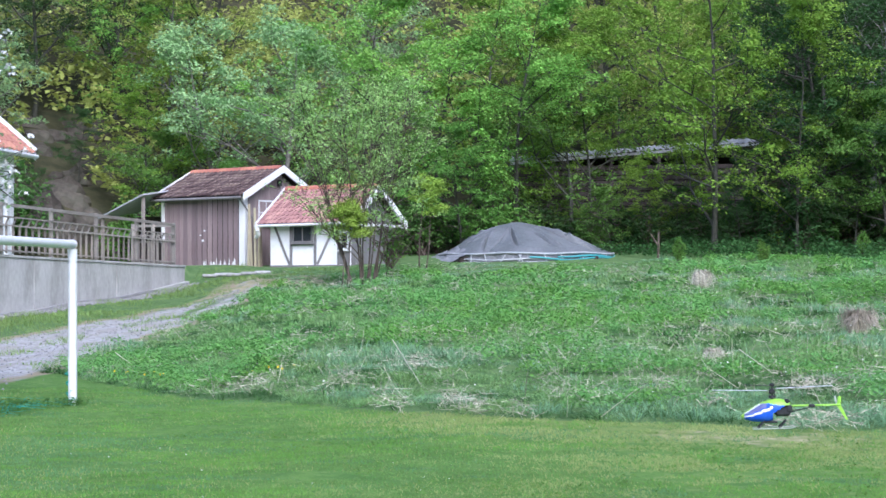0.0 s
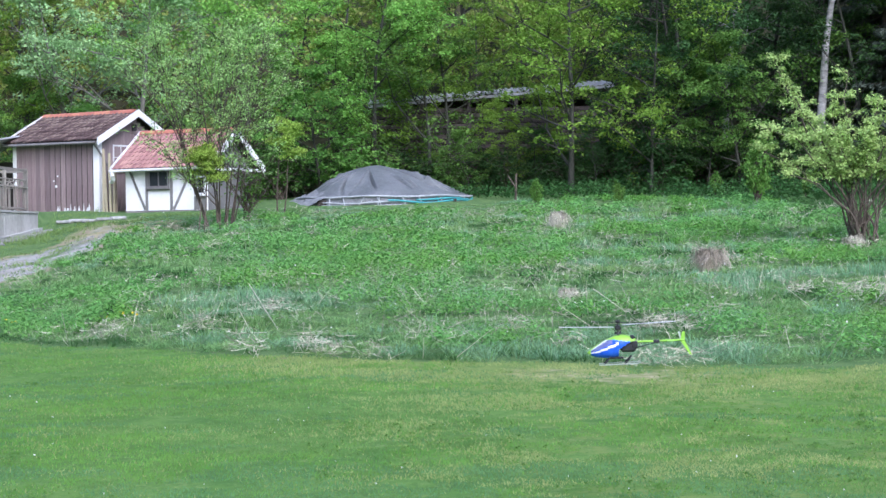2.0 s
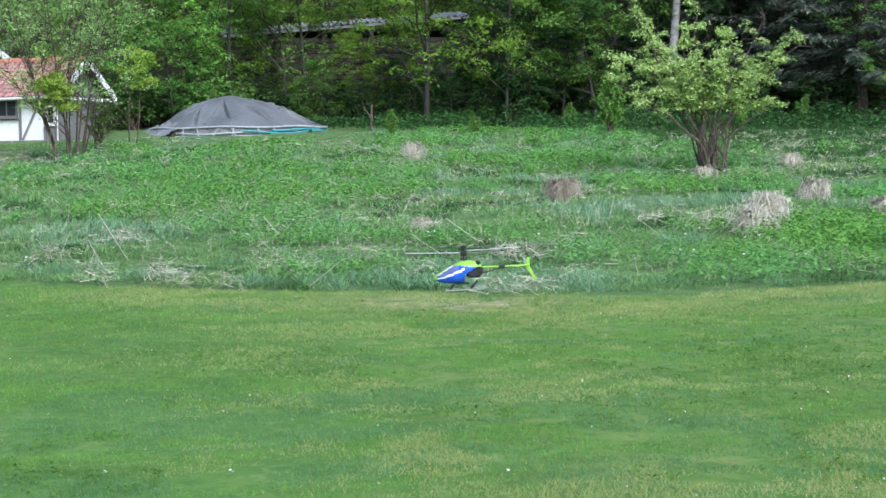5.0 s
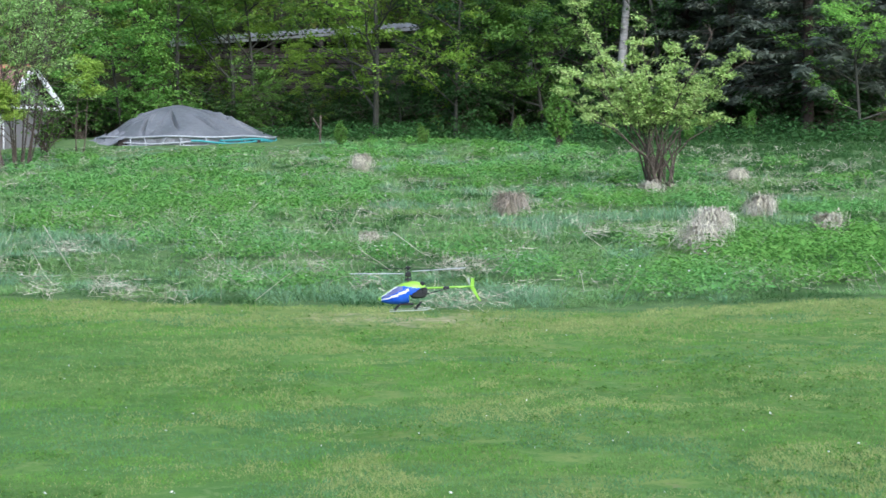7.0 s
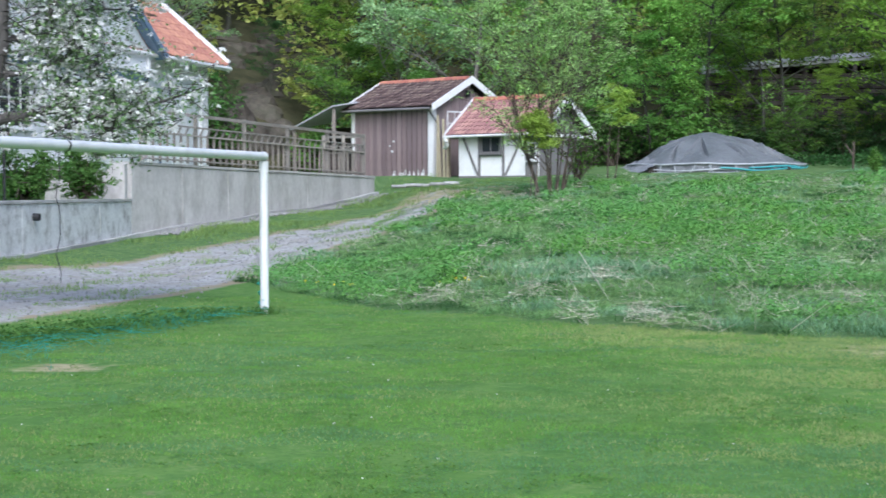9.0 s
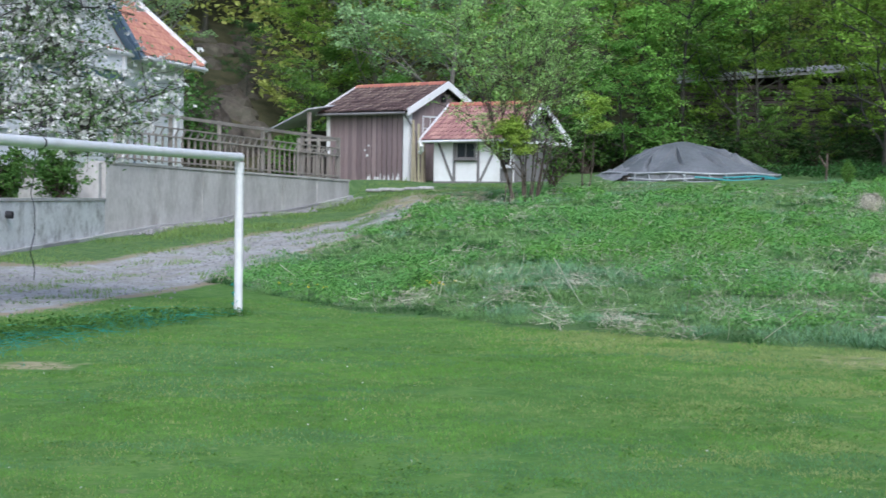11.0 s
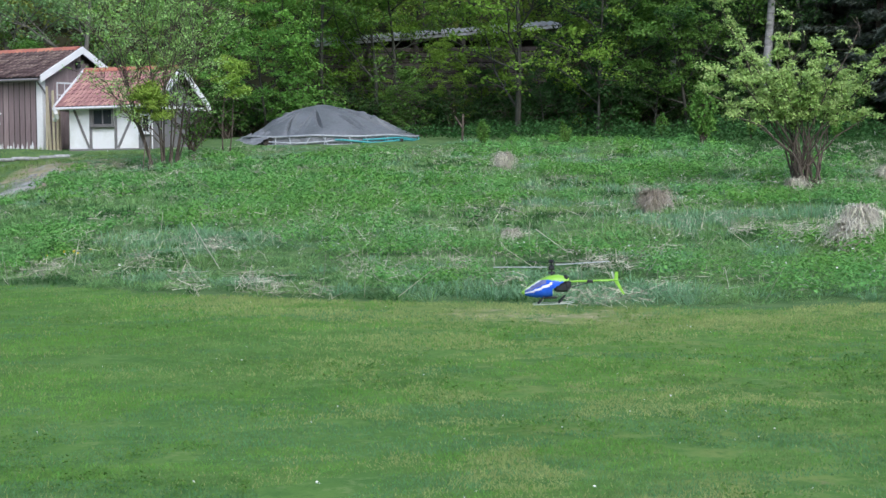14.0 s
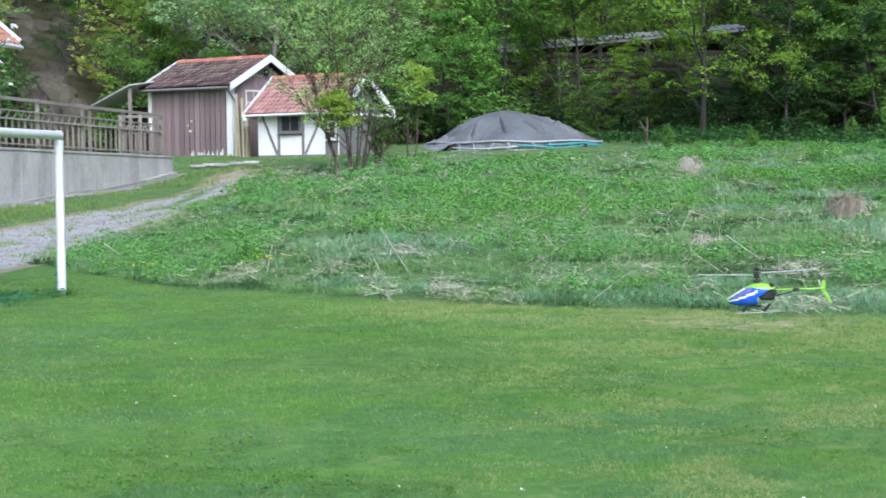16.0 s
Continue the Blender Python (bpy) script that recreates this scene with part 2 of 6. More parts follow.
def ground_material():
    """Lawn, meadow soil, gravel track and forest floor, blended along ragged borders."""
    m = bpy.data.materials.new("garden_ground")
    m.use_nodes = True
    nt, n = m.node_tree, m.node_tree.nodes
    b = n["Principled BSDF"]
    b.inputs["Roughness"].default_value, b.inputs["Specular IOR Level"].default_value = 0.95, 0.1
    tc = n.new("ShaderNodeTexCoord")
    def tex(s, detail=4, rgh=0.65):
        t = n.new("ShaderNodeTexNoise")
        t.inputs["Scale"].default_value, t.inputs["Detail"].default_value, t.inputs["Roughness"].default_value = s, detail, rgh
        nt.links.new(tc.outputs["Object"], t.inputs["Vector"])
        return t.outputs[0]
    def ramp(v, lo, hi):
        r = n.new("ShaderNodeMapRange")
        r.inputs["From Min"].default_value, r.inputs["From Max"].default_value = lo, hi
        nt.links.new(v, r.inputs["Value"])
        return r.outputs[0]
    def mix(f, a, bb):
        x = n.new("ShaderNodeMix"); x.data_type = "RGBA"
        nt.links.new(f, x.inputs["Factor"])
        for key, v in (("A", a), ("B", bb)):
            if isinstance(v, tuple):
                x.inputs[key].default_value = (*v, 1)
            else:
                nt.links.new(v, x.inputs[key])
        return x.outputs["Result"]
    def zone(name, rag=0.5, s=2.5):
        a = n.new("ShaderNodeAttribute"); a.attribute_name = name
        k = n.new("ShaderNodeMath"); k.operation = "MULTIPLY_ADD"
        nt.links.new(tex(s), k.inputs[0]); k.inputs[1].default_value = rag
        nt.links.new(a.outputs["Fac"], k.inputs[2])
        return ramp(k.outputs[0], 0.5 + rag * 0.5 - 0.12, 0.5 + rag * 0.5 + 0.12)
    def part_of(v, k):
        x = n.new("ShaderNodeMath"); x.operation = "MULTIPLY"; x.inputs[1].default_value = k
        nt.links.new(v, x.inputs[0])
        return x.outputs[0]
    lm = n.new("ShaderNodeMapping")
    lm.inputs["Scale"].default_value = (1, 0.65, 1)
    nt.links.new(tc.outputs["Object"], lm.inputs["Vector"])
    def mown(s, lo, hi, k, detail=6, rgh=0.75):
        t = n.new("ShaderNodeTexNoise")
        t.inputs["Scale"].default_value, t.inputs["Detail"].default_value, t.inputs["Roughness"].default_value = s, detail, rgh
        nt.links.new(lm.outputs[0], t.inputs["Vector"])
        return part_of(ramp(t.outputs[0], lo, hi), k)
    lawn = mix(mown(0.6, 0.4, 0.6, 1.0), (0.105, 0.215, 0.046), (0.15, 0.265, 0.062))
    lawn = mix(mown(1.1, 0.5, 0.62, 0.6), lawn, (0.085, 0.19, 0.046))
    lawn = mix(part_of(zone("fringe", 1.3, 2.4), 0.5), lawn, (0.27, 0.305, 0.095))
    lawn = mix(mown(4.0, 0.5, 0.6, 0.6), lawn, (0.075, 0.175, 0.04))
    lawn = mix(mown(7.0, 0.53, 0.63, 0.55), lawn, (0.23, 0.315, 0.11))
    lawn = mix(mown(11.0, 0.54, 0.62, 0.5), lawn, (0.07, 0.16, 0.038))
    lawn = mix(mown(2.6, 0.63, 0.7, 0.7), lawn, (0.26, 0.22, 0.13))
    soil = mix(ramp(tex(3), 0.35, 0.65), (0.085, 0.165, 0.055), (0.15, 0.23, 0.085))
    gravel = mix(ramp(tex(12), 0.35, 0.65), (0.3, 0.3, 0.295), (0.56, 0.555, 0.545))
    gravel = mix(part_of(ramp(tex(0.9), 0.42, 0.62), 0.6), gravel, (0.36, 0.345, 0.315))
    mp = n.new("ShaderNodeMapping")
    mp.inputs["Rotation"].default_value, mp.inputs["Scale"].default_value = (0, 0, radians(-12)), (3.0, 0.35, 1)
    nt.links.new(tc.outputs["Object"], mp.inputs["Vector"])
    st = n.new("ShaderNodeTexNoise"); st.inputs["Scale"].default_value, st.inputs["Detail"].default_value = 1.0, 5
    nt.links.new(mp.outputs[0], st.inputs["Vector"])
    gravel = mix(part_of(ramp(st.outputs[0], 0.5, 0.66), 0.55), gravel, (0.33, 0.32, 0.27))
    gravel = mix(mown(2.2, 0.48, 0.6, 0.65), gravel, (0.33, 0.31, 0.265))
    gravel = mix(mown(6.0, 0.5, 0.62, 0.6), gravel, (0.27, 0.265, 0.25))
    gravel = mix(mown(3.5, 0.56, 0.66, 0.6), gravel, (0.2, 0.26, 0.11))
    litter = mix(ramp(tex(1.2), 0.35, 0.65), (0.035, 0.04, 0.02), (0.085, 0.08, 0.045))
    bare = mix(ramp(tex(6), 0.35, 0.65), (0.32, 0.28, 0.16), (0.44, 0.4, 0.24))
    col = mix(zone("meadow"), lawn, soil)
    col = mix(zone("bare", 0.8, 3), col, bare)
    col = mix(zone("road", 0.9, 1.6), col, gravel)
    col = mix(zone("verge", 0.9, 2.2), col, (0.33, 0.28, 0.19))
    col = mix(zone("forest"), col, litter)
    nt.links.new(col, b.inputs["Base Color"])
    bp = n.new("ShaderNodeBump")
    bp.inputs["Strength"].default_value, bp.inputs["Distance"].default_value = 0.35, 0.03
    nt.links.new(tex(14), bp.inputs["Height"]); nt.links.new(bp.outputs[0], b.inputs["Normal"])
    return m


# ---------------------------------------------------------------- helpers


def np_mesh(name, verts, faces, material, smooth=False):
    """A mesh from arrays: verts (n, 3); faces (m, 3) or (m, 4), or a list of such arrays."""
    me = bpy.data.meshes.new(name)
    faces = faces if isinstance(faces, list) else [faces]
    faces = [f for f in faces if len(f)]
    verts = np.asarray(verts, dtype=np.float32)
    me.vertices.add(len(verts)); me.vertices.foreach_set("co", verts.ravel())
    loops = np.concatenate([f.ravel() for f in faces]).astype(np.int32)
    sizes = np.concatenate([np.full(len(f), f.shape[1]) for f in faces]).astype(np.int32)
    me.loops.add(len(loops)); me.loops.foreach_set("vertex_index", loops)
    me.polygons.add(len(sizes))
    me.polygons.foreach_set("loop_start", np.concatenate([[0], np.cumsum(sizes)[:-1]]).astype(np.int32))
    me.polygons.foreach_set("use_smooth", np.full(len(sizes), smooth))
    me.update(calc_edges=True)
    me.materials.append(material)
    return me


def part(name, bm, material, parent, label="", m=None, smooth=False):
    me = bpy.data.meshes.new(name)
    bm.to_mesh(me); bm.free()
    me.materials.append(material)
    if smooth:
        me.polygons.foreach_set("use_smooth", np.full(len(me.polygons), True))
    return child(name, me, parent, label, m)


def child(name, me, parent, label="", m=None):
    ob = new(name, me)
    ob.parent = parent
    if m is not None:
        ob.matrix_basis = m
    return tagged(ob, label) if label else ob


def thing(name, m, label, category, group="", kind=""):
    ob = new(name)
    ob.matrix_basis = m
    return tagged(ob, label, category, group, kind)


def box(bm, sx, sy, sz, m=None, bevel=0.0):
    """A block with its base at the middle of its bottom, at pose m."""
    r = bmesh.ops.create_cube(bm, size=1)
    vs = r["verts"]
    bmesh.ops.scale(bm, vec=(sx, sy, sz), verts=vs)
    bmesh.ops.translate(bm, vec=(0, 0, sz / 2), verts=vs)
    if m is not None:
        bmesh.ops.transform(bm, matrix=m, verts=vs)
    if bevel:
        es = list({e for v in vs for e in v.link_edges})
        bmesh.ops.bevel(bm, geom=es, offset=bevel, segments=1, affect="EDGES")
    return bm


def block(sx, sy, sz, m=None, bevel=0.0):
    return box(bmesh.new(), sx, sy, sz, m, bevel)


def prism(outline, depth):
    """An outline in x, z pushed along y from 0 to depth."""
    bm = bmesh.new()
    front = [bm.verts.new((x, 0, z)) for x, z in outline]
    back = [bm.verts.new((x, depth, z)) for x, z in outline]
    bm.faces.new(front); bm.faces.new(back[::-1])
    k = len(outline)
    for i in range(k):
        bm.faces.new((front[(i + 1) % k], front[i], back[i], back[(i + 1) % k]))
    bmesh.ops.recalc_face_normals(bm, faces=bm.faces)
    return bm


def beam(a, b, w, h):
    """A squared timber from a to b."""
    a, b = Vector(a), Vector(b)
    m = Matrix.Translation(a) @ (b - a).to_track_quat("Z", "Y").to_matrix().to_4x4()
    return block(w, h, (b - a).length, m)


def tubes(segs, sides=5):
    """Arrays for tapered tubes: rows of start, end, start radius, end radius."""
    s = np.array(segs, dtype=float).reshape(-1, 8)
    a, b, ra, rb = s[:, :3], s[:, 3:6], s[:, 6], s[:, 7]
    d = b - a
    d /= np.linalg.norm(d, axis=1, keepdims=True) + 1e-9
    ref = np.where(np.abs(d[:, 2:3]) > 0.9, np.array([[1.0, 0, 0]]), np.array([[0, 0, 1.0]]))
    u = np.cross(d, ref); u /= np.linalg.norm(u, axis=1, keepdims=True)
    v = np.cross(d, u)
    ang = np.arange(sides) * 2 * np.pi / sides
    ring = u[:, None] * np.cos(ang)[None, :, None] + v[:, None] * np.sin(ang)[None, :, None]
    vs = np.concatenate([a[:, None] + ring * ra[:, None, None], b[:, None] + ring * rb[:, None, None]], axis=1)
    base = np.arange(len(s))[:, None] * 2 * sides
    i = np.arange(sides)[None]; j = (i + 1) % sides
    f = np.stack([base + i, base + j, base + sides + j, base + sides + i], axis=2).reshape(-1, 4)
    return vs.reshape(-1, 3), f


def tube_part(name, segs, material, parent, sides=8, label=""):
    v, f = tubes(segs, sides)
    return child(name, np_mesh(name, v, f, material, smooth=True), parent, label)


def leaves(centres, size, r, flat=0.0, droop=0.0, face=None, wild=0.4):
    """Folded four-cornered leaves round the given places; face: the way that each leaf looks, more or less."""
    k = len(centres)
    if face is None:
        n = r.normal(size=(k, 3)); n[:, 2] = np.abs(n[:, 2]) * (1 + 3 * flat) + flat
    else:
        n = face + r.normal(0, wild, (k, 3))
    n /= np.linalg.norm(n, axis=1, keepdims=True)
    t = np.cross(n, r.normal(size=(k, 3))); t /= np.linalg.norm(t, axis=1, keepdims=True) + 1e-9
    t[:, 2] -= droop
    s = np.cross(n, t)
    ln = size * r.uniform(0.6, 1.3, (k, 1))
    v = np.stack([centres - t * ln * 0.5, centres + s * ln * 0.34 + n * ln * 0.1, centres + t * ln * 0.5, centres - s * ln * 0.34 + n * ln * 0.1], axis=1)
    return v.reshape(-1, 3), np.arange(4 * k).reshape(-1, 4)


def blades(x, y, z, h, w, lean, r, bent=True, spread=(0.3, 1.3), nap=3.1416):
    """Grass blades at the given feet; h, w and lean are arrays or numbers. nap: how far they stray from lying over towards +y, as mown grass does."""
    k = len(x)
    a = np.pi / 2 + r.uniform(-nap, nap, k)
    h = np.broadcast_to(h, k) * r.uniform(0.55, 1.25, k)
    w = np.broadcast_to(w, k)
    d = np.stack([np.cos(a), np.sin(a), np.zeros(k)], 1)
    side = np.stack([-np.sin(a), np.cos(a), np.zeros(k)], 1)
    foot = np.stack([x, y, z], 1)
    ln = (np.broadcast_to(lean, k) * r.uniform(*spread, k))[:, None]
    up = np.array([[0, 0, 1.0]])
    hw = (w * 0.5)[:, None]
    tip = foot + d * ln * h[:, None] + up * h[:, None] * np.sqrt(np.clip(1 - ln * ln * 0.7, 0.05, 1))
    if not bent:
        v = np.stack([foot - side * hw, foot + side * hw, tip], 1)
        return v.reshape(-1, 3), [np.arange(3 * k).reshape(-1, 3)]
    mid = foot + d * ln * h[:, None] * 0.3 + up * h[:, None] * 0.6
    v = np.stack([foot - side * hw, foot + side * hw, mid - side * hw * 0.75, mid + side * hw * 0.75, tip], 1)
    b = np.arange(k)[:, None] * 5
    return v.reshape(-1, 3), [b + np.array([[0, 1, 3, 2]]), b + np.array([[2, 3, 4]])]


def polar(az, dist):
    return dist * math.sin(radians(az)), dist * math.cos(radians(az))


def smooth(v, lo, hi):
    t = np.clip((v - lo) / (hi - lo), 0, 1)
    return t * t * (3 - 2 * t)


def vnoise(x, y, s, seed=0):
    """Smooth value noise over the plan, 0 to 1."""
    x, y = np.asarray(x) * s + seed * 17.3, np.asarray(y) * s - seed * 9.1
    xi, yi = np.floor(x), np.floor(y)
    fx, fy = x - xi, y - yi
    fx, fy = fx * fx * (3 - 2 * fx), fy * fy * (3 - 2 * fy)
    def hsh(a, b):
        v = np.sin(a * 127.1 + b * 311.7 + seed * 74.7) * 43758.5453
        return v - np.floor(v)
    return (hsh(xi, yi) * (1 - fx) + hsh(xi + 1, yi) * fx) * (1 - fy) + (hsh(xi, yi + 1) * (1 - fx) + hsh(xi + 1, yi + 1) * fx) * fy


# ---------------------------------------------------------------- the lie of the land
WALL_L, WALL_S, WALL_E = (-11.6, 17.0), (-11.6, 38.3), (-7.9, 51.4)   # retaining wall: far left, step, end
TERRACE, LOW = 2.05, 1.28


def wall_x(y):
    return np.interp(y, [WALL_L[1], WALL_S[1], WALL_E[1]], [WALL_L[0], WALL_S[0], WALL_E[0]])


def edge_r(az):
    """How far off the mown lawn ends."""
    return np.interp(az, [-13, -11.5, -9, -5, -3, 2, 10, 17.4, 20.5, 24, 40], [29, 26, 22.6, 20.5, 19.2, 18.1, 17.3, 16.9, 17.5, 18.2, 20])


def road_mask(x, y):
    """Offset from the middle of the gravel track and its half width."""
    c = np.interp(y, [5, 14, 19.6, 27, 31.5, 35, 38, 41, 43, 45, 47, 54], [-10.2, -9.8, -9.5, -8.95, -8.4, -7.8, -7.05, -6.25, -5.9, -5.5, -5.4, -6.4])
    h = np.interp(y, [5, 19.6, 27, 31.5, 35, 38, 41, 43, 45, 47, 50, 55], [1.8, 1.7, 1.85, 1.6, 1.4, 1.25, 1.2, 1.0, 0.6, 0.35, 0.12, 0.0])
    return (x - c), h


def G(x, y):
    """Height of the ground."""
    x, y = np.asarray(x, dtype=float), np.asarray(y, dtype=float)
    r, az = np.hypot(x, y), np.degrees(np.arctan2(x, np.maximum(y, 0.01)))
    r0 = np.interp(az, [-30, -21, -16.8, -13, -9, -6.5, -3, 0], [26, 26, 31.5, 30, 28.5, 22, 19, 18])
    d = r - r0
    s = np.where(d > 20, d, 1.5 * np.log1p(np.exp(np.clip(d, -30, 30) / 1.5)))
    z = 0.0575 * np.minimum(s, 62 - r0)
    z = z + (TERRACE - z) * smooth(y, 51, 55) * smooth(-az, 4.0, 6.5) * (1 - smooth(y, 60, 64))
    lift = np.maximum(r - np.interp(az, [-14, -8, 15, 24], [61, 65, 65, 62]), 0)
    z = z + np.minimum(0.5 * lift * smooth(lift, 0, 6), 42)
    behind = (x < wall_x(y) - 0.34) & (y > 15) & (y < 54)
    z = np.where(behind & (y <= WALL_S[1]), np.maximum(z, LOW), z)
    z = np.where(behind & (y > WALL_S[1]), np.maximum(z, TERRACE), z)
    z = z * smooth(y, 5, 16)
    z = z + 0.03 * (vnoise(x, y, 0.35, 3) - 0.5) + 0.12 * (vnoise(x, y, 0.6, 5) - 0.5) * smooth(r - edge_r(az), 0.3, 3)
    return z


def gz(x, y):
    return float(G(np.array([x]), np.array([y]))[0])


def lines(lo, hi, step, far):
    mid = np.arange(lo, hi + 1e-6, step)
    out = step * 1.35 ** np.arange(1, 40)
    out = np.cumsum(out); out = out[out < far]
    return np.concatenate([lo - out[::-1], mid, hi + out])


gx, gy = lines(-14, 24, 0.25, 900), lines(7, 68, 0.25, 900)
X, Y = np.meshgrid(gx, gy)
xf, yf = X.ravel(), Y.ravel()
zf = G(xf, yf)
nx = len(gx)
ii = (np.arange(len(gy) - 1)[:, None] * nx + np.arange(nx - 1)[None]).ravel()
ground_mesh = np_mesh("ground", np.stack([xf, yf, zf], 1), np.stack([ii, ii + 1, ii + nx + 1, ii + nx], 1), ground_material(), smooth=True)
rf, azf = np.hypot(xf, yf), np.degrees(np.arctan2(xf, np.maximum(yf, 0.01)))
off, half = road_mask(xf, yf)
rut = 1 - 0.4 * smooth(1 - np.abs(off) / (half * 0.35 + 0.05), 0, 1) * smooth(yf, 25, 36)
zones = {
    "meadow": smooth(rf - edge_r(azf), -0.3, 0.3) * (yf > 5),
    "road": np.clip(1 - (np.abs(off) - half + 0.2) / 1.0, 0, 1) * rut * (1 - 0.45 * smooth(yf, 37, 44)) * (yf < 51) * (xf > wall_x(yf)) * (yf > -8),
    "verge": np.clip(1 - np.abs(np.abs(off) - half - 0.25) / 0.5, 0, 1) * 0.75 * (yf > 20) * (yf < 50),
    "fringe": np.maximum(0.75 * smooth(rf - edge_r(azf), -4.5, -0.4) * (0.35 + 0.65 * smooth(azf, -6, 2)), 0.44 * smooth(azf, -4, 12)) * (yf > 5),
    "forest": smooth(rf - np.interp(azf, [-14, -8, 0, 8, 15, 24], [60, 61, 62, 61, 59, 57]), -1, 1) * (yf > 5),
    "bare": np.maximum(np.maximum(0.65 * smooth(1.3 - np.hypot((xf + 5.05) / 0.75, (yf - 14.5) / 0.6), 0, 1.1), 0.62 * smooth(2.6 - np.hypot((xf + 4.9) / 1.0, (yf - 47.2) / 2.6), 0, 1.6)), 0.5 * smooth(1.5 - np.abs(rf - edge_r(azf) + 1.0), 0, 1.3) * smooth(azf, 3, 8) * (1 - smooth(azf, 13, 17)) * (yf > 5)),
}
for key, val in zones.items():
    ground_mesh.attributes.new(key, "FLOAT", "POINT").data.foreach_set("value", np.asarray(val, dtype=np.float32))
tagged(new("ground", ground_mesh), "mown lawn, rough meadow and gravel track on a rising slope", "ground", kind="structure")


# ---------------------------------------------------------------- retaining wall and fence
def wall_run(name, a, b, top_a, top_b, thick, label, material=CONCRETE):
    """A concrete wall between two plan points, with a shallow coping and shuttering joints cut back."""
    a, b = Vector((*a, 0)), Vector((*b, 0))
    ln = (b - a).length
    ang = math.atan2(b.y - a.y, b.x - a.x)
    ob = thing(name, Matrix.Translation(a) @ Matrix.Rotation(ang, 4, "Z"), label, "wall", kind="structure")
    count = max(2, round(ln / 2.4))
    for i in range(count):
        u0, u1 = i / count, (i + 1) / count
        p, q = a.lerp(b, u0), a.lerp(b, u1)
        z0, z1 = gz(p.x + 0.6, p.y) - 0.35, gz(q.x + 0.6, q.y) - 0.35
        t0, t1 = top_a + (top_b - top_a) * u0, top_a + (top_b - top_a) * u1
        bm = prism([(u0 * ln + 0.008, z0), (u1 * ln - 0.008, z1), (u1 * ln - 0.008, t1), (u0 * ln + 0.008, t0)], thick)
        bmesh.ops.bevel(bm, geom=list(bm.edges), offset=0.012, segments=1, affect="EDGES")
        part("wall_panel", bm, material, ob)
    bm = prism([(0, top_a + 0.003), (ln, top_b + 0.003), (ln, top_b + 0.06), (0, top_a + 0.06)], thick + 0.06)
    part("coping", bm, CONCRETE, ob, m=pose(0, -0.03, 0))
    for i in range(count):
        p, q = a.lerp(b, i / count), a.lerp(b, (i + 1) / count)
        z0, z1 = gz(p.x + 0.3, p.y), gz(q.x + 0.3, q.y)
        bm = prism([(ln * i / count, z0 - 0.2), (ln * (i + 1) / count - 0.01, z1 - 0.2), (ln * (i + 1) / count - 0.01, z1 + 0.09), (ln * i / count, z0 + 0.09)], 0.14)
        part("footing", bm, STONE, ob, "pale concrete footing", m=pose(0, -0.14, 0))
    return ob


wall_run("retaining_wall_low", WALL_L, WALL_S, 1.34, 1.36, 0.5, "low flaking whitewashed concrete retaining wall beside the gravel track", LIMEWASH)
wall_run("retaining_wall_high", WALL_S, WALL_E, 2.22, 1.98, 0.5, "tall weathered grey concrete retaining wall carrying a wooden fence")
bm = block(0.3, 1.9, 1.25, Matrix.Translation((-12.65, 38.25, 0.97)) @ pose(0, 0, 0, 0, 0, 90))
tagged(part("retaining_wall_return", bm, CONCRETE, None), "short concrete return of the retaining wall", "wall", kind="structure")


def fence(a, b, za, zb, label, bay=1.9, height=1.22):
    """Timber fence: posts, rails, upright slats and a band of crossed laths under the top rail."""
    a, b = Vector((*a, za)), Vector((*b, zb))
    ob = thing("fence", Matrix.Translation(a), label, "fence")
    d = b - a
    ln = Vector((d.x, d.y, 0)).length
    u = d / ln
    side = Vector((u.y, -u.x, 0)).normalized()
    n = round(ln / bay)
    ang = math.atan2(u.y, u.x)
    post = None
    for i in range(n + 1):
        p = u * (ln * i / n)
        m = Matrix.Translation(p) @ Matrix.Rotation(ang, 4, "Z")
        if post is None:
            post = part("post", block(0.09, 0.09, height + 0.06, bevel=0.01), RAILWOOD, ob, m=m)
        else:
            child("post", post.data, ob, m=m)
    for h, w, t in ((0.1, 0.06, 0.03), (height - 0.5, 0.055, 0.03), (height - 0.29, 0.045, 0.03), (height, 0.1, 0.045)):
        bm = beam(Vector((0, 0, h)) + side * 0.06, u * ln + Vector((0, 0, h)) + side * 0.06, w if h < height else 0.045, 0.035 if h < height else 0.08)
        part("rail", bm, RAILWOOD, ob)
    slat = lath = None
    k = int(ln / 0.33)
    for i in range(k):
        p = u * (ln * (i + 0.5) / k) + side * 0.025
        m = Matrix.Translation(p + Vector((0, 0, 0.04))) @ Matrix.Rotation(ang, 4, "Z")
        if slat is None:
            slat = part("slat", block(0.095, 0.018, height - 0.5), WOODGREY, ob, m=m)
        else:
            child("slat", slat.data, ob, m=m)
    k = int(ln / 0.36)
    for i in range(k):
        p = u * (ln * (i + 0.5) / k) + side * 0.02
        m = Matrix.Translation(p + Vector((0, 0, height - 0.5))) @ Matrix.Rotation(ang, 4, "Z") @ pose(0, 0, 0, 0, 42, 0)
        if lath is None:
            lath = part("lath", block(0.06, 0.015, 0.27), RAILWOOD, ob, m=m)
        else:
            child("lath", lath.data, ob, m=m)
    return ob


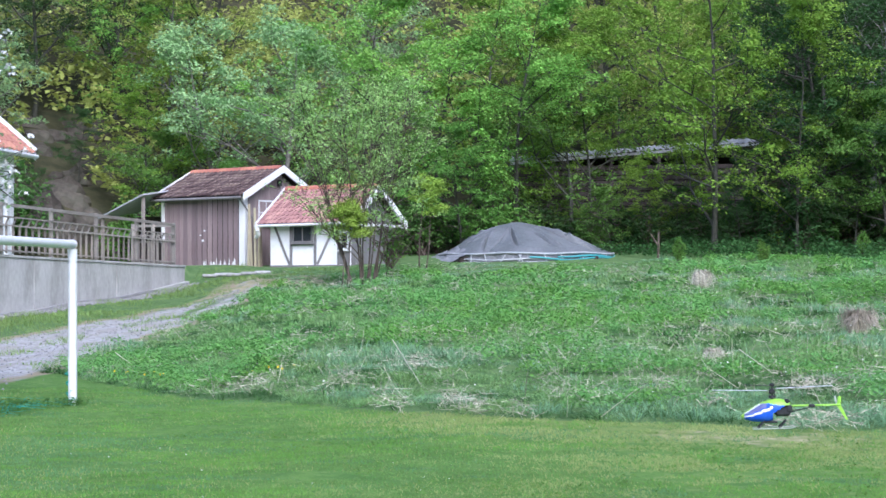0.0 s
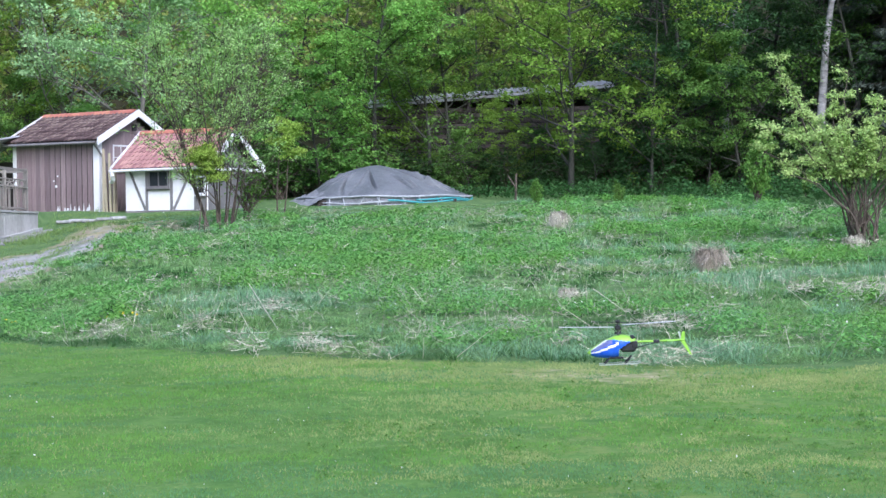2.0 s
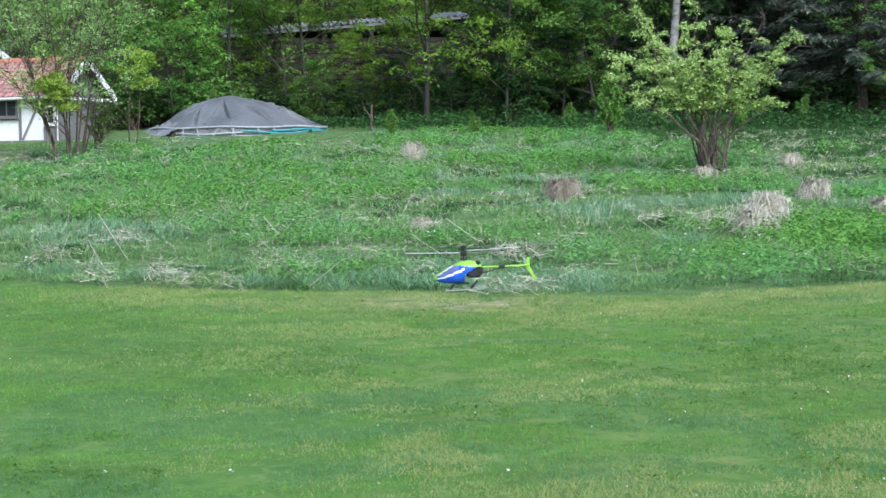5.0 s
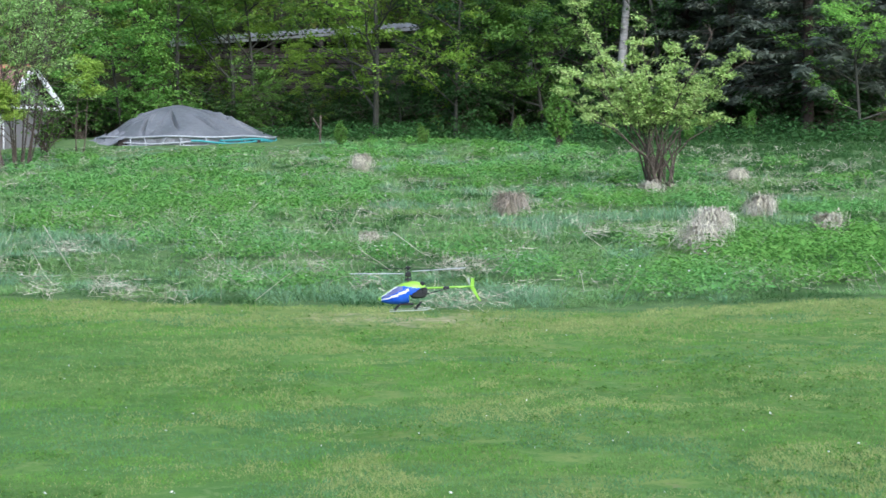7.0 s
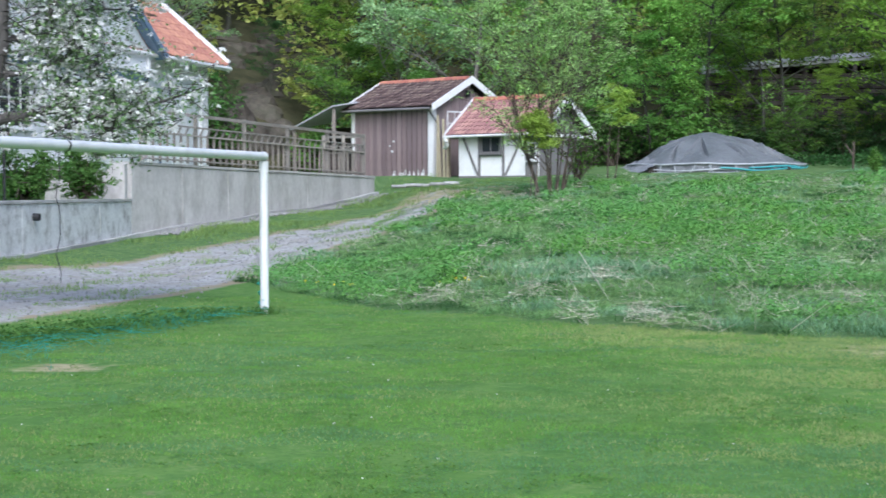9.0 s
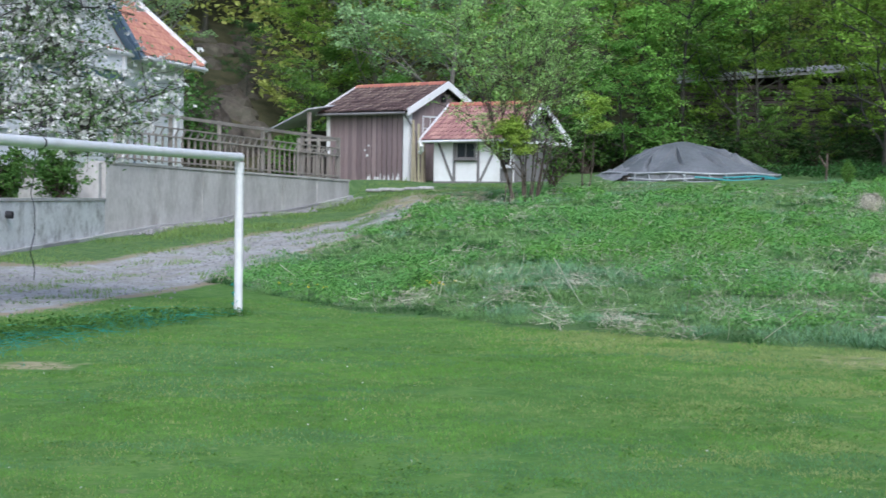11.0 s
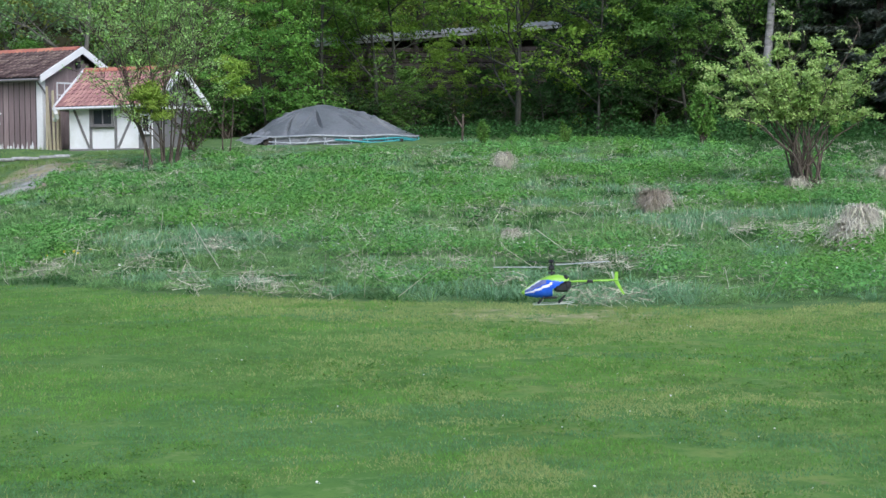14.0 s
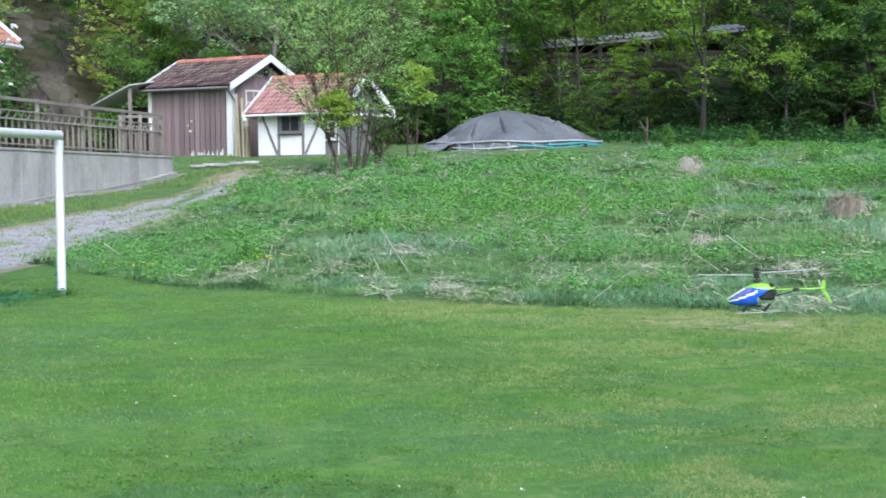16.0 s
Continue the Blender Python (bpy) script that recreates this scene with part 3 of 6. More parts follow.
drain = thing("drain_pipe", pose(-11.6, 31.8, 1.1), "dark round drain pipe end in the whitewashed wall", "pipe")
tube_part("pipe_end", [(-0.2, 0, 0, 0.13, 0, -0.01, 0.075, 0.075)], BLACK, drain, 14)
fence((-11.45, 38.6), (-8.22, 51.1), 2.27, 2.04, "weathered wooden fence with lattice band on the concrete wall", bay=2.75)
fence((-8.22, 51.25), (-9.7, 52.6), 2.03, 2.06, "short weathered wooden fence return beside the brown shed", bay=1.0)


# ---------------------------------------------------------------- roofs
def pantile(w, h):
    """A curved roof tile, its lower front edge thick."""
    xs = np.linspace(-0.5, 0.5, 7)
    zs = np.array([0.0, -0.012, -0.016, -0.002, 0.03, 0.034, 0.008])
    bm = bmesh.new()
    rows = []
    for y, dz in ((0, 0.022), (h, 0.0)):
        rows.append([bm.verts.new((x * w, y, z * w / 0.22 + dz)) for x, z in zip(xs, zs)])
    low = [bm.verts.new((x * w, 0, z * w / 0.22 + 0.004)) for x, z in zip(xs, zs)]
    for i in range(6):
        bm.faces.new((rows[0][i], rows[0][i + 1], rows[1][i + 1], rows[1][i]))
        bm.faces.new((low[i], low[i + 1], rows[0][i + 1], rows[0][i]))
    return bm


def tiled_slope(parent, x0, x1, y_eave, z_eave, y_ridge, z_ridge, w, exposure, material, seed, loose=0.01):
    """Tiles over one roof slope, eave to ridge, each a piece of its own."""
    r = random.Random(seed)
    run = math.hypot(y_ridge - y_eave, z_ridge - z_eave)
    tilt = math.degrees(math.atan2(z_ridge - z_eave, abs(y_ridge - y_eave)))
    face = 0 if y_ridge > y_eave else 180
    me = None
    cols, rows = round((x1 - x0) / w), round(run / exposure)
    for j in range(rows):
        for i in range(cols):
            u = j / rows
            m = pose(x0 + (i + 0.5) * (x1 - x0) / cols, y_eave + (y_ridge - y_eave) * u, z_eave + (z_ridge - z_eave) * u + 0.02 + r.uniform(0, loose), tilt + r.uniform(-1, 1), r.uniform(-1.2, 1.2), face + r.uniform(-1.5, 1.5))
            if me is None:
                me = part("roof_tile", pantile((x1 - x0) / cols * 1.06, run / rows * 1.15), material, parent, m=m).data
            else:
                child("roof_tile", me, parent, m=m)


def ridge_row(parent, x0, x1, y, z, material, step=0.34):
    me = None
    for i in range(round((x1 - x0) / step)):
        m = pose(x0 + (i + 0.5) * step, y, z)
        if me is None:
            prof = [(-0.14, -0.07), (-0.1, 0.02), (0, 0.06), (0.1, 0.02), (0.14, -0.07), (0.1, -0.07), (0, 0.0), (-0.1, -0.07)]
            bm = prism(prof, step * 1.03)
            bmesh.ops.transform(bm, matrix=pose(-step / 2, 0, 0, 0, 0, 0) @ Matrix.Rotation(radians(-90), 4, "Z") , verts=bm.verts)
            me = part("ridge_tile", bm, material, parent, m=m).data
        else:
            child("ridge_tile", me, parent, m=m)


def gable_shell(parent, length, depth, wall_h, ridge_h, material, over=0.02):
    """Closed walls of a small gabled hut: front at y = 0, ridge along x."""
    t = 0.1
    part("wall", block(length, t, wall_h, pose(0, t / 2, 0)), material, parent)
    part("wall", block(length, t, wall_h, pose(0, depth - t / 2, 0)), material, parent)
    for s in (-1, 1):
        bm = prism([(t + 0.002, 0), (depth - t - 0.002, 0), (depth - t - 0.002, wall_h), (depth / 2, ridge_h), (t + 0.002, wall_h)], t)
        bmesh.ops.transform(bm, matrix=Matrix(((0, s, 0, s * (length / 2 - t)), (1, 0, 0, 0), (0, 0, 1, 0), (0, 0, 0, 1))), verts=bm.verts)
        bmesh.ops.recalc_face_normals(bm, faces=bm.faces)
        part("gable_wall", bm, material, parent)


def roof_deck(parent, x0, x1, depth, y_over, z_eave, z_ridge, material, thick=0.05):
    """Two boarded slopes under the tiles."""
    for s in (1, -1):
        ye, yr = (-y_over, depth / 2) if s == 1 else (depth + y_over, depth / 2)
        bm = prism([(x0, 0), (x1, 0), (x1, -thick), (x0, -thick)], 1.0)
        run = math.hypot(yr - ye, z_ridge - z_eave)
        bmesh.ops.scale(bm, vec=(1, run, 1), verts=bm.verts)
        ang = math.atan2(z_ridge - z_eave, abs(yr - ye))
        m = Matrix.Translation((0, ye, z_eave)) @ (Matrix.Rotation(ang, 4, "X") if s == 1 else Matrix.Diagonal((1, -1, 1, 1)) @ Matrix.Rotation(ang, 4, "X"))
        bmesh.ops.transform(bm, matrix=m, verts=bm.verts)
        bmesh.ops.recalc_face_normals(bm, faces=bm.faces)
        part("roof_boarding", bm, material, parent)


def bargeboards(parent, x, depth, y_over, z_eave, z_ridge, material, w=0.2, t=0.04):
    for ye in (-y_over, depth + y_over):
        part("bargeboard", barge(x, ye, depth / 2, z_eave, z_ridge, w, t), material, parent)


def barge(x, ye, yr, ze, zr, w, t):
    """A board along a gable edge, from the eave to the ridge."""
    bm = bmesh.new()
    pts = [(ye, ze + 0.07), (yr, zr + 0.07), (yr, zr + 0.07 - w), (ye, ze + 0.07 - w)]
    f = [bm.verts.new((x - t / 2, y, z)) for y, z in pts]
    k = [bm.verts.new((x + t / 2, y, z)) for y, z in pts]
    bm.faces.new(f); bm.faces.new(k[::-1])
    for i in range(4):
        bm.faces.new((f[(i + 1) % 4], f[i], k[i], k[(i + 1) % 4]))
    bmesh.ops.recalc_face_normals(bm, faces=bm.faces)
    return bm


def window(parent, m, w, h, frame_mat, bars=(2, 2), name="window"):
    """Frame, sill, glazing bars and panes, standing proud of a wall that faces -y."""
    fr = part(name, prism([(-w / 2, 0), (w / 2, 0), (w / 2, 0.06), (-w / 2, 0.06)], 0.05), frame_mat, parent, m=m)
    part("sill", block(w + 0.1, 0.1, 0.035, pose(0, -0.01, -0.037)), frame_mat, fr)
    part("frame_head", block(w, 0.05, 0.06, pose(0, 0.025, h - 0.06)), frame_mat, fr)
    for s in (-1, 1):
        part("frame_side", block(0.06, 0.05, h - 0.124, pose(s * (w / 2 - 0.03), 0.025, 0.062)), frame_mat, fr)
    for i in range(1, bars[0]):
        part("glazing_bar", block(0.03, 0.04, h - 0.124, pose(-w / 2 + w * i / bars[0], 0.027, 0.062)), frame_mat, fr)
    for j in range(1, bars[1]):
        part("glazing_bar", block(w - 0.124, 0.036, 0.03, pose(0, 0.028, h * j / bars[1] - 0.015)), frame_mat, fr)
    part("pane", block(w - 0.11, 0.008, h - 0.11, pose(0, 0.04, 0.055)), GLASS, fr)
    return fr


# ---------------------------------------------------------------- brown shed
SHED = pose(-8.25, 57.67, 1.95, 0, 0, -35)
shed = thing("wooden_shed", SHED, "faded brown board shed with white corner boards and mossy tile roof", "shed")
L, D, H, R = 3.75, 3.4, 2.54, 3.46
gable_shell(shed, L - 0.02, D - 0.02, H, R - 0.08, DARKGAP)
board = None
rb = random.Random(4)
for i in range(17):      # close boards on one side, gaping ones on the door side
    x = -L / 2 + 0.1 + (i * 0.197 if i < 7 else 6 * 0.197 + (i - 6) * 0.236)
    m = pose(x, -0.012 - (0.012 if i > 7 else 0), 0.06 + rb.uniform(-0.02, 0.02), 0, 0, rb.uniform(-0.3, 0.3))
    if board is None:
        board = part("board", block(0.195, 0.025, H - 0.1, bevel=0.004), BROWN, shed, m=m).data
    else:
        child("board", board, shed, m=m)
batten = part("batten", block(0.04, 0.018, H - 0.12), BROWN, shed, m=pose(-L / 2 + 0.8, -0.034, 0.08)).data
for x in (-0.43,):
    child("batten", batten, shed, m=pose(x, -0.034, 0.08))
part("door_ledge", block(1.5, 0.02, 0.05), BROWN, shed, m=pose(0.5, -0.035, 0.12))
for i in range(16):     # boards of the gable that faces the playhouse
    y = 0.12 + i * 0.2
    h = H - 0.1 + (R - H) * (1 - abs(y + 0.1 - D / 2) / (D / 2))
    part("board", block(0.025, 0.192, h - 0.12, pose(L / 2 + 0.004, y + 0.1, 0.06)), BROWN, shed)
for x, w in ((-L / 2 + 0.06, 0.14), (L / 2 - 0.07, 0.2)):
    part("corner_board", block(w, 0.03, H - 0.02, pose(x, -0.045, 0.02)), CLEANWHITE, shed, "white corner board, paint peeling at the foot")
part("corner_board", block(0.03, 0.16, H - 0.02, pose(L / 2 + 0.035, 0.05, 0.02)), CLEANWHITE, shed, "white corner board, paint peeling at the foot")
roof_deck(shed, -L / 2 - 0.2, L / 2 + 0.28, D, 0.3, H + 0.02 - 0.1, R, DARKGAP)
tiled_slope(shed, -L / 2 - 0.18, L / 2 + 0.26, -0.34, H - 0.09, D / 2, R, 0.185, 0.265, TILEDARK, 11, 0.025)
ridge_row(shed, -L / 2 - 0.2, L / 2 + 0.26, D / 2, R + 0.05, RIDGE)
bargeboards(shed, L / 2 + 0.3, D, 0.36, H - 0.08, R + 0.02, CLEANWHITE, 0.24, 0.05)
bargeboards(shed, -L / 2 - 0.22, D, 0.36, H - 0.08, R + 0.02, WHITEPAINT, 0.16, 0.05)
tube_part("gutter", [(-L / 2 - 0.18, -0.4, H - 0.14, L / 2 + 0.24, -0.4, H - 0.16, 0.05, 0.05)], TIMBERGREY, shed, 8, "grey rain gutter")
tube_part("downpipe", [(L / 2 + 0.14, -0.4, H - 0.18, L / 2 + 0.12, -0.08, H - 0.45, 0.035, 0.035), (L / 2 + 0.12, -0.08, H - 0.45, L / 2 + 0.22, 0.3, H - 1.0, 0.03, 0.03), (L / 2 + 0.22, 0.3, H - 1.0, L / 2 + 0.1, 0.45, 0.1, 0.03, 0.03)], TIMBERGREY, shed, 7)
part("gable_lamp", block(0.16, 0.14, 0.22, pose(L / 2 + 0.1, D / 2, R - 0.62), bevel=0.03), BLACK, shed, "small dark lamp under the gable")
window(shed, pose(L / 2 + 0.03, 1.1, 1.5, 0, 0, 90), 0.8, 0.85, WHITEPAINT)
for i, (x, w, z) in enumerate(((0.05, 0.1, 0.95), (0.12, 0.07, 1.3), (-0.05, 0.06, 1.15), (0.55, 0.1, 0.1), (0.8, 0.07, 0.08), (1.05, 0.09, 0.1), (1.25, 0.06, 0.12))):
    part("worn_patch", block(w, 0.004, w * (1.6 if z < 0.5 else 0.8), pose(x, -0.049, z), bevel=0.001), WHITEPAINT, shed, "bare pale worn patch")
rw_ = random.Random(6)
for i in range(9):      # paint worn off in points along the foot of the door
    x, w, h = 0.05 + 0.19 * i + rw_.uniform(-0.1, 0.1), rw_.uniform(0.04, 0.12), rw_.uniform(0.05, 0.3)
    bm = prism([(x - w / 2, 0.08), (x + w / 2, 0.08), (x + w / 3, 0.08 + h * 0.6), (x, 0.08 + h), (x - w / 3, 0.08 + h * 0.5)], 0.004)
    part("worn_patch", bm, WHITEPAINT, shed, m=pose(0, -0.052, 0.07))
for i in range(4):
    part("foundation_stone", block(0.4, 0.3, 0.3, pose(-1.4 + i * 0.93, 0.18, -0.24), bevel=0.05), STONE, shed)
for i in range(4):
    part("foundation_stone", block(0.4, 0.3, 0.3, pose(-1.4 + i * 0.93, D - 0.2, -0.24), bevel=0.05), STONE, shed)

# planks that lean on the shed's gable
for i, (x, y, l, tx, ty) in enumerate(((-6.5, 56.0, 1.9, 8, -5), (-6.38, 55.9, 2.15, 8, -9), (-6.26, 55.9, 2.0, 7, -6), (-6.16, 55.95, 1.4, 7, -4), (-6.08, 56.0, 1.75, 8, -7))):
    ob = part("plank", block(0.09, 0.035, l, bevel=0.006), PLANK, None, m=pose(x, y, gz(x, y) - 0.03, -tx, ty, -30))
    tagged(ob, "rough wooden plank leaning on the brown shed", "plank", "planks by the shed")

# stone slab path before the shed
for i in range(5):
    u = 0.3 + 0.7 * i / 4
    x, y = -7.9 + 2.3 * u, 52.6 - 0.9 * u + 0.15 * math.sin(i * 2)
    ob = part("stepping_slab", block(0.5 + 0.08 * math.sin(i), 0.42, 0.1, bevel=0.03), STONE, None, m=pose(x, y, gz(x, y) - 0.015, 0, 0, -20 + 9 * i))
    tagged(ob, "pale grey stone slab in the ground before the shed", "slab", "slabs before the shed")

# lean-to beside the shed
lean = thing("lean_to", pose(-11.4, 58.2, 2.05, 0, 0, -30), "grey lean-to roof of old boards beside the brown shed", "lean-to")
part("roof_sheet", block(2.1, 2.2, 0.05, pose(0.35, 1.0, 2.2, 8, -21, 0)), METALROOF, lean, "dull grey roof sheet")
# Added near-black wall that gives the darkness beneath the roof sheet.
part("back_wall", block(2.0, 0.05, 1.9, pose(0.35, 2.0, -0.1)), DARKGAP, lean, "dark wall added for the shade under the lean-to roof")
for x, h in ((-0.55, 1.7), (1.25, 2.4)):
    for y in (0.1, 1.9):
        part("post", block(0.09, 0.09, h + 0.12, pose(x, y, -0.15)), WOODGREY, lean)

# ---------------------------------------------------------------- white playhouse
HUT = pose(-4.36, 54.5, 1.98, 0, 0, -30)
hut = thing("playhouse", HUT, "small white half-timbered playhouse with red tile roof", "playhouse")
L, D, H, R = 3.1, 2.6, 1.46, 2.62
gable_shell(hut, L, D, H, R - 0.07, PLASTER)
def timber(x0, z0, x1, z1, w=0.085):
    part("timber", beam((x0, -0.012, z0), (x1, -0.012, z1), 0.04, w), TIMBERGREY, hut)
timber(-1.55, 0.04, 1.55, 0.04); timber(-1.55, H - 0.06, 1.55, H - 0.06)
for x in (-0.72, 0.22, 1.12):
    part("timber", block(0.085, 0.05, H - 0.18, pose(x, -0.012, 0.085)), TIMBERGREY, hut)
for a, b in (((-1.36, 1.34), (-0.78, 0.1)), ((0.98, 1.34), (0.3, 0.1))):
    part("brace", beam((a[0], -0.01, a[1]), (b[0], -0.01, b[1]), 0.04, 0.075), TIMBERGREY, hut)
part("timber", block(0.85, 0.045, 0.07, pose(-0.25, -0.012, 0.72)), TIMBERGREY, hut)
window(hut, pose(-0.25, -0.07, 0.8), 0.8, 0.56, TIMBERGREY, (2, 1))
# shaded porch end: dark panel, a door and a little white bench rail
part("porch_panel", block(0.36, 0.03, H - 0.2, pose(1.36, -0.016, 0.09)), TIMBERGREY, hut, "grey panelled end of the front")
window(hut, pose(1.36, -0.075, 0.55), 0.34, 0.6, WHITEPAINT, (1, 1))
part("gable_cladding", prism([(0.05, 0.02), (D - 0.05, 0.02), (D - 0.05, H - 0.04), (D / 2, R - 0.16), (0.05, H - 0.04)], 0.02), TIMBERGREY, hut, "grey boarded gable", m=pose(L / 2 + 0.024, 0, 0, 0, 0, 90))
roof_deck(hut, -L / 2 - 0.28, L / 2 + 0.28, D, 0.32, H - 0.06, R, DARKGAP)
tiled_slope(hut, -L / 2 - 0.27, L / 2 + 0.27, -0.35, H - 0.06, D / 2, R, 0.17, 0.225, TILE, 21)
ridge_row(hut, -L / 2 - 0.27, L / 2 + 0.27, D / 2, R + 0.05, RIDGE)
bargeboards(hut, L / 2 + 0.31, D, 0.38, H - 0.06, R + 0.03, CLEANWHITE, 0.25, 0.05)
part("tie_beam", block(0.07, D + 0.5, 0.1, pose(L / 2 + 0.25, D / 2, H - 0.16)), WHITEPAINT, hut, "white beam across the foot of the gable")
bargeboards(hut, -L / 2 - 0.31, D, 0.38, H - 0.06, R + 0.03, WHITEPAINT, 0.17, 0.05)
tube_part("gutter", [(-L / 2 - 0.33, -0.42, H - 0.1, L / 2 + 0.28, -0.42, H - 0.08, 0.045, 0.045)], WHITEPAINT, hut, 8, "white rain gutter")
tube_part("downpipe", [(-L / 2 - 0.24, -0.42, H - 0.1, -L / 2 - 0.22, -0.4, H - 0.26, 0.07, 0.07), (-L / 2 - 0.22, -0.4, H - 0.26, -L / 2 - 0.26, -0.3, H - 0.38, 0.07, 0.07), (-L / 2 - 0.26, -0.3, H - 0.38, -L / 2 - 0.42, -0.2, H - 0.44, 0.07, 0.07)], CLEANWHITE, hut, 10, "white bent spout")
part("door", block(0.04, 0.62, 1.25, pose(-L / 2 - 0.022, 0.75, 0.02)), DARKGAP, hut, "dark door in the side wall")
part("plinth", block(L - 0.06, D - 0.06, 0.3, pose(0, D / 2, -0.302)), STONE, hut)

# ---------------------------------------------------------------- house on the terrace
# local x runs along the long wall that faces the garden, local y goes into the house
house = thing("house", Matrix.Translation((-13.1, 43.9, TERRACE)) @ Matrix.Rotation(radians(-99), 4, "Z") @ Matrix.Rotation(radians(180), 4, "Z"), "white timber house with orange tile roof and blue trim", "house")
L, D, H, R = 9.0, 7.0, 3.37, 6.57
gable_shell(house, L, D, H, R - 0.1, SIDING)
sb = None
for j in range(22):
    m = pose(0, -0.012, 0.05 + j * 0.142, 4, 0, 0)
    if sb is None:
        sb = part("siding_board", block(L, 0.02, 0.135), SIDING, house, m=m).data
    else:
        child("siding_board", sb, house, m=m)
for x in (-L / 2, L / 2):
    part("corner_board", block(0.16, 0.06, H - 0.05, pose(x, -0.02, 0.02)), WHITEPAINT, house)
roof_deck(house, -L / 2 - 0.4, L / 2 + 0.45, D, 0.5, H - 0.25, R, WHITEPAINT, 0.08)
tiled_slope(house, L / 2 - 4.2, L / 2 + 0.42, -0.54, H - 0.2, D / 2, R + 0.02, 0.3, 0.36, TILEHOUSE, 31)
bm = prism([(-L / 2 - 0.38, 0.0), (L / 2 - 4.22, 0.0), (L / 2 - 4.22, 0.06), (-L / 2 - 0.38, 0.06)], math.hypot(D / 2 + 0.5, R - H + 0.2))
part("tile_field", bm, TILEHOUSE, house, m=pose(0, -0.52, H - 0.2, math.degrees(math.atan2(R - H + 0.2, D / 2 + 0.5)), 0, 0))
bargeboards(house, L / 2 + 0.47, D, 0.55, H - 0.22, R + 0.05, WHITEPAINT, 0.22, 0.05)
bargeboards(house, -L / 2 - 0.42, D, 0.55, H - 0.22, R + 0.05, WHITEPAINT, 0.22, 0.05)
part("verge_board", beam((L / 2 + 0.44, -0.56, H - 0.08), (L / 2 + 0.44, D / 2, R + 0.2), 0.1, 0.12), CLEANWHITE, house, "white board on the roof's edge")
tube_part("gutter", [(-L / 2 - 0.4, -0.6, H - 0.24, L / 2 + 0.45, -0.6, H - 0.26, 0.06, 0.06)], WHITEPAINT, house, 8, "white rain gutter")
tube_part("downpipe", [(0.25, -0.58, H - 0.28, 0.25, -0.08, H - 0.5, 0.045, 0.045), (0.25, -0.08, H - 0.5, 0.25, -0.08, 0.1, 0.045, 0.045)], WHITEPAINT, house, 8)
part("side_door", block(0.75, 0.06, 2.1, pose(0.75, -0.045, 0.05), bevel=0.01), WHITEPAINT, house, "white side door")
part("door_post", block(0.12, 0.08, 2.3, pose(1.2, -0.05, 0.05)), BLUETRIM, house, "blue-grey door post")
part("corner_post", block(0.14, 0.1, H - 0.3, pose(4.05, -0.07, 0.02)), WHITEPAINT, house, "white corner post")
# broad cross gable towards the garden
cx, top = -5.2, H + 3.03
porch = part("cross_gable", block(9.6, 0.5, H - 0.1, pose(cx, -0.27, 0)), SIDING, house, "projecting white gable with blue boards")
part("gable_field", prism([(cx - 4.8, H - 0.098), (cx + 4.8, H - 0.098), (cx, top)], 0.5), SIDING, porch, m=pose(0, -0.52, 0))
for s in (-1, 1):
    part("gable_roof", prism([(cx + s * 5.3, H - 0.28), (cx, top + 0.1), (cx, top + 0.22), (cx + s * 5.38, H - 0.2)], 4.2), TILEHOUSE, porch, m=pose(0, -0.45, 0))
    part("verge_tiles", prism([(cx + s * 5.3, H - 0.285), (cx, top + 0.1), (cx, top + 0.2), (cx + s * 5.36, H - 0.21)], 0.3), TILEHOUSE, porch, m=pose(0, -0.755, 0))
    part("soffit", prism([(cx + s * 5.26, H - 0.36), (cx - s * 0.004, top + 0.02), (cx - s * 0.004, top + 0.09), (cx + s * 5.3, H - 0.29)], 0.22), BLUETRIM, porch, "blue-grey soffit", m=pose(0, -0.745, 0))
    part("gable_board", prism([(cx + s * 5.32, H - 0.34), (cx - s * 0.004, top + 0.06), (cx - s * 0.004, top + 0.24), (cx + s * 5.44, H - 0.22)], 0.05), BLUETRIM, porch, "blue-grey gable board", m=pose(0, -0.808, 0))
for x, w in ((-2.6, 1.2), (-4.9, 1.5), (-7.4, 1.5)):
    window(porch, pose(x, -0.58, 0.95), w, 1.35, WHITEPAINT, (3, 2))
for x in (-3.7, -6.1):
    window(porch, pose(x, -0.58, 3.3), 0.9, 1.0, WHITEPAINT, (2, 2), "attic_window")
part("string_course", block(9.7, 0.22, 0.09, pose(cx, -0.64, 2.62), bevel=0.01), WHITEPAINT, porch, "white ledge across the gable")
# The ledge's shadow on the gable, drawn as a darker strip.
part("string_shadow_board", block(9.6, 0.06, 0.2, pose(cx, -0.56, 2.41)), BLUETRIM, porch, "blue-grey strip standing for the ledge's shadow")
part("gable_corner_board", block(0.16, 0.06, H - 0.12, pose(cx + 4.72, -0.56, 0.01)), WHITEPAINT, porch, "white corner board")
part("door", block(0.9, 0.05, 2.05, pose(2.6, -0.05, 0.05)), WHITEPAINT, house, "white panelled house door")
part("chimney", block(0.7, 0.7, 1.6, pose(-1.0, D / 2, R - 0.4)), TILE, house)
part("plinth", block(L - 0.1, D - 0.1, 0.4, pose(0, D / 2, -0.402)), STONE, house)

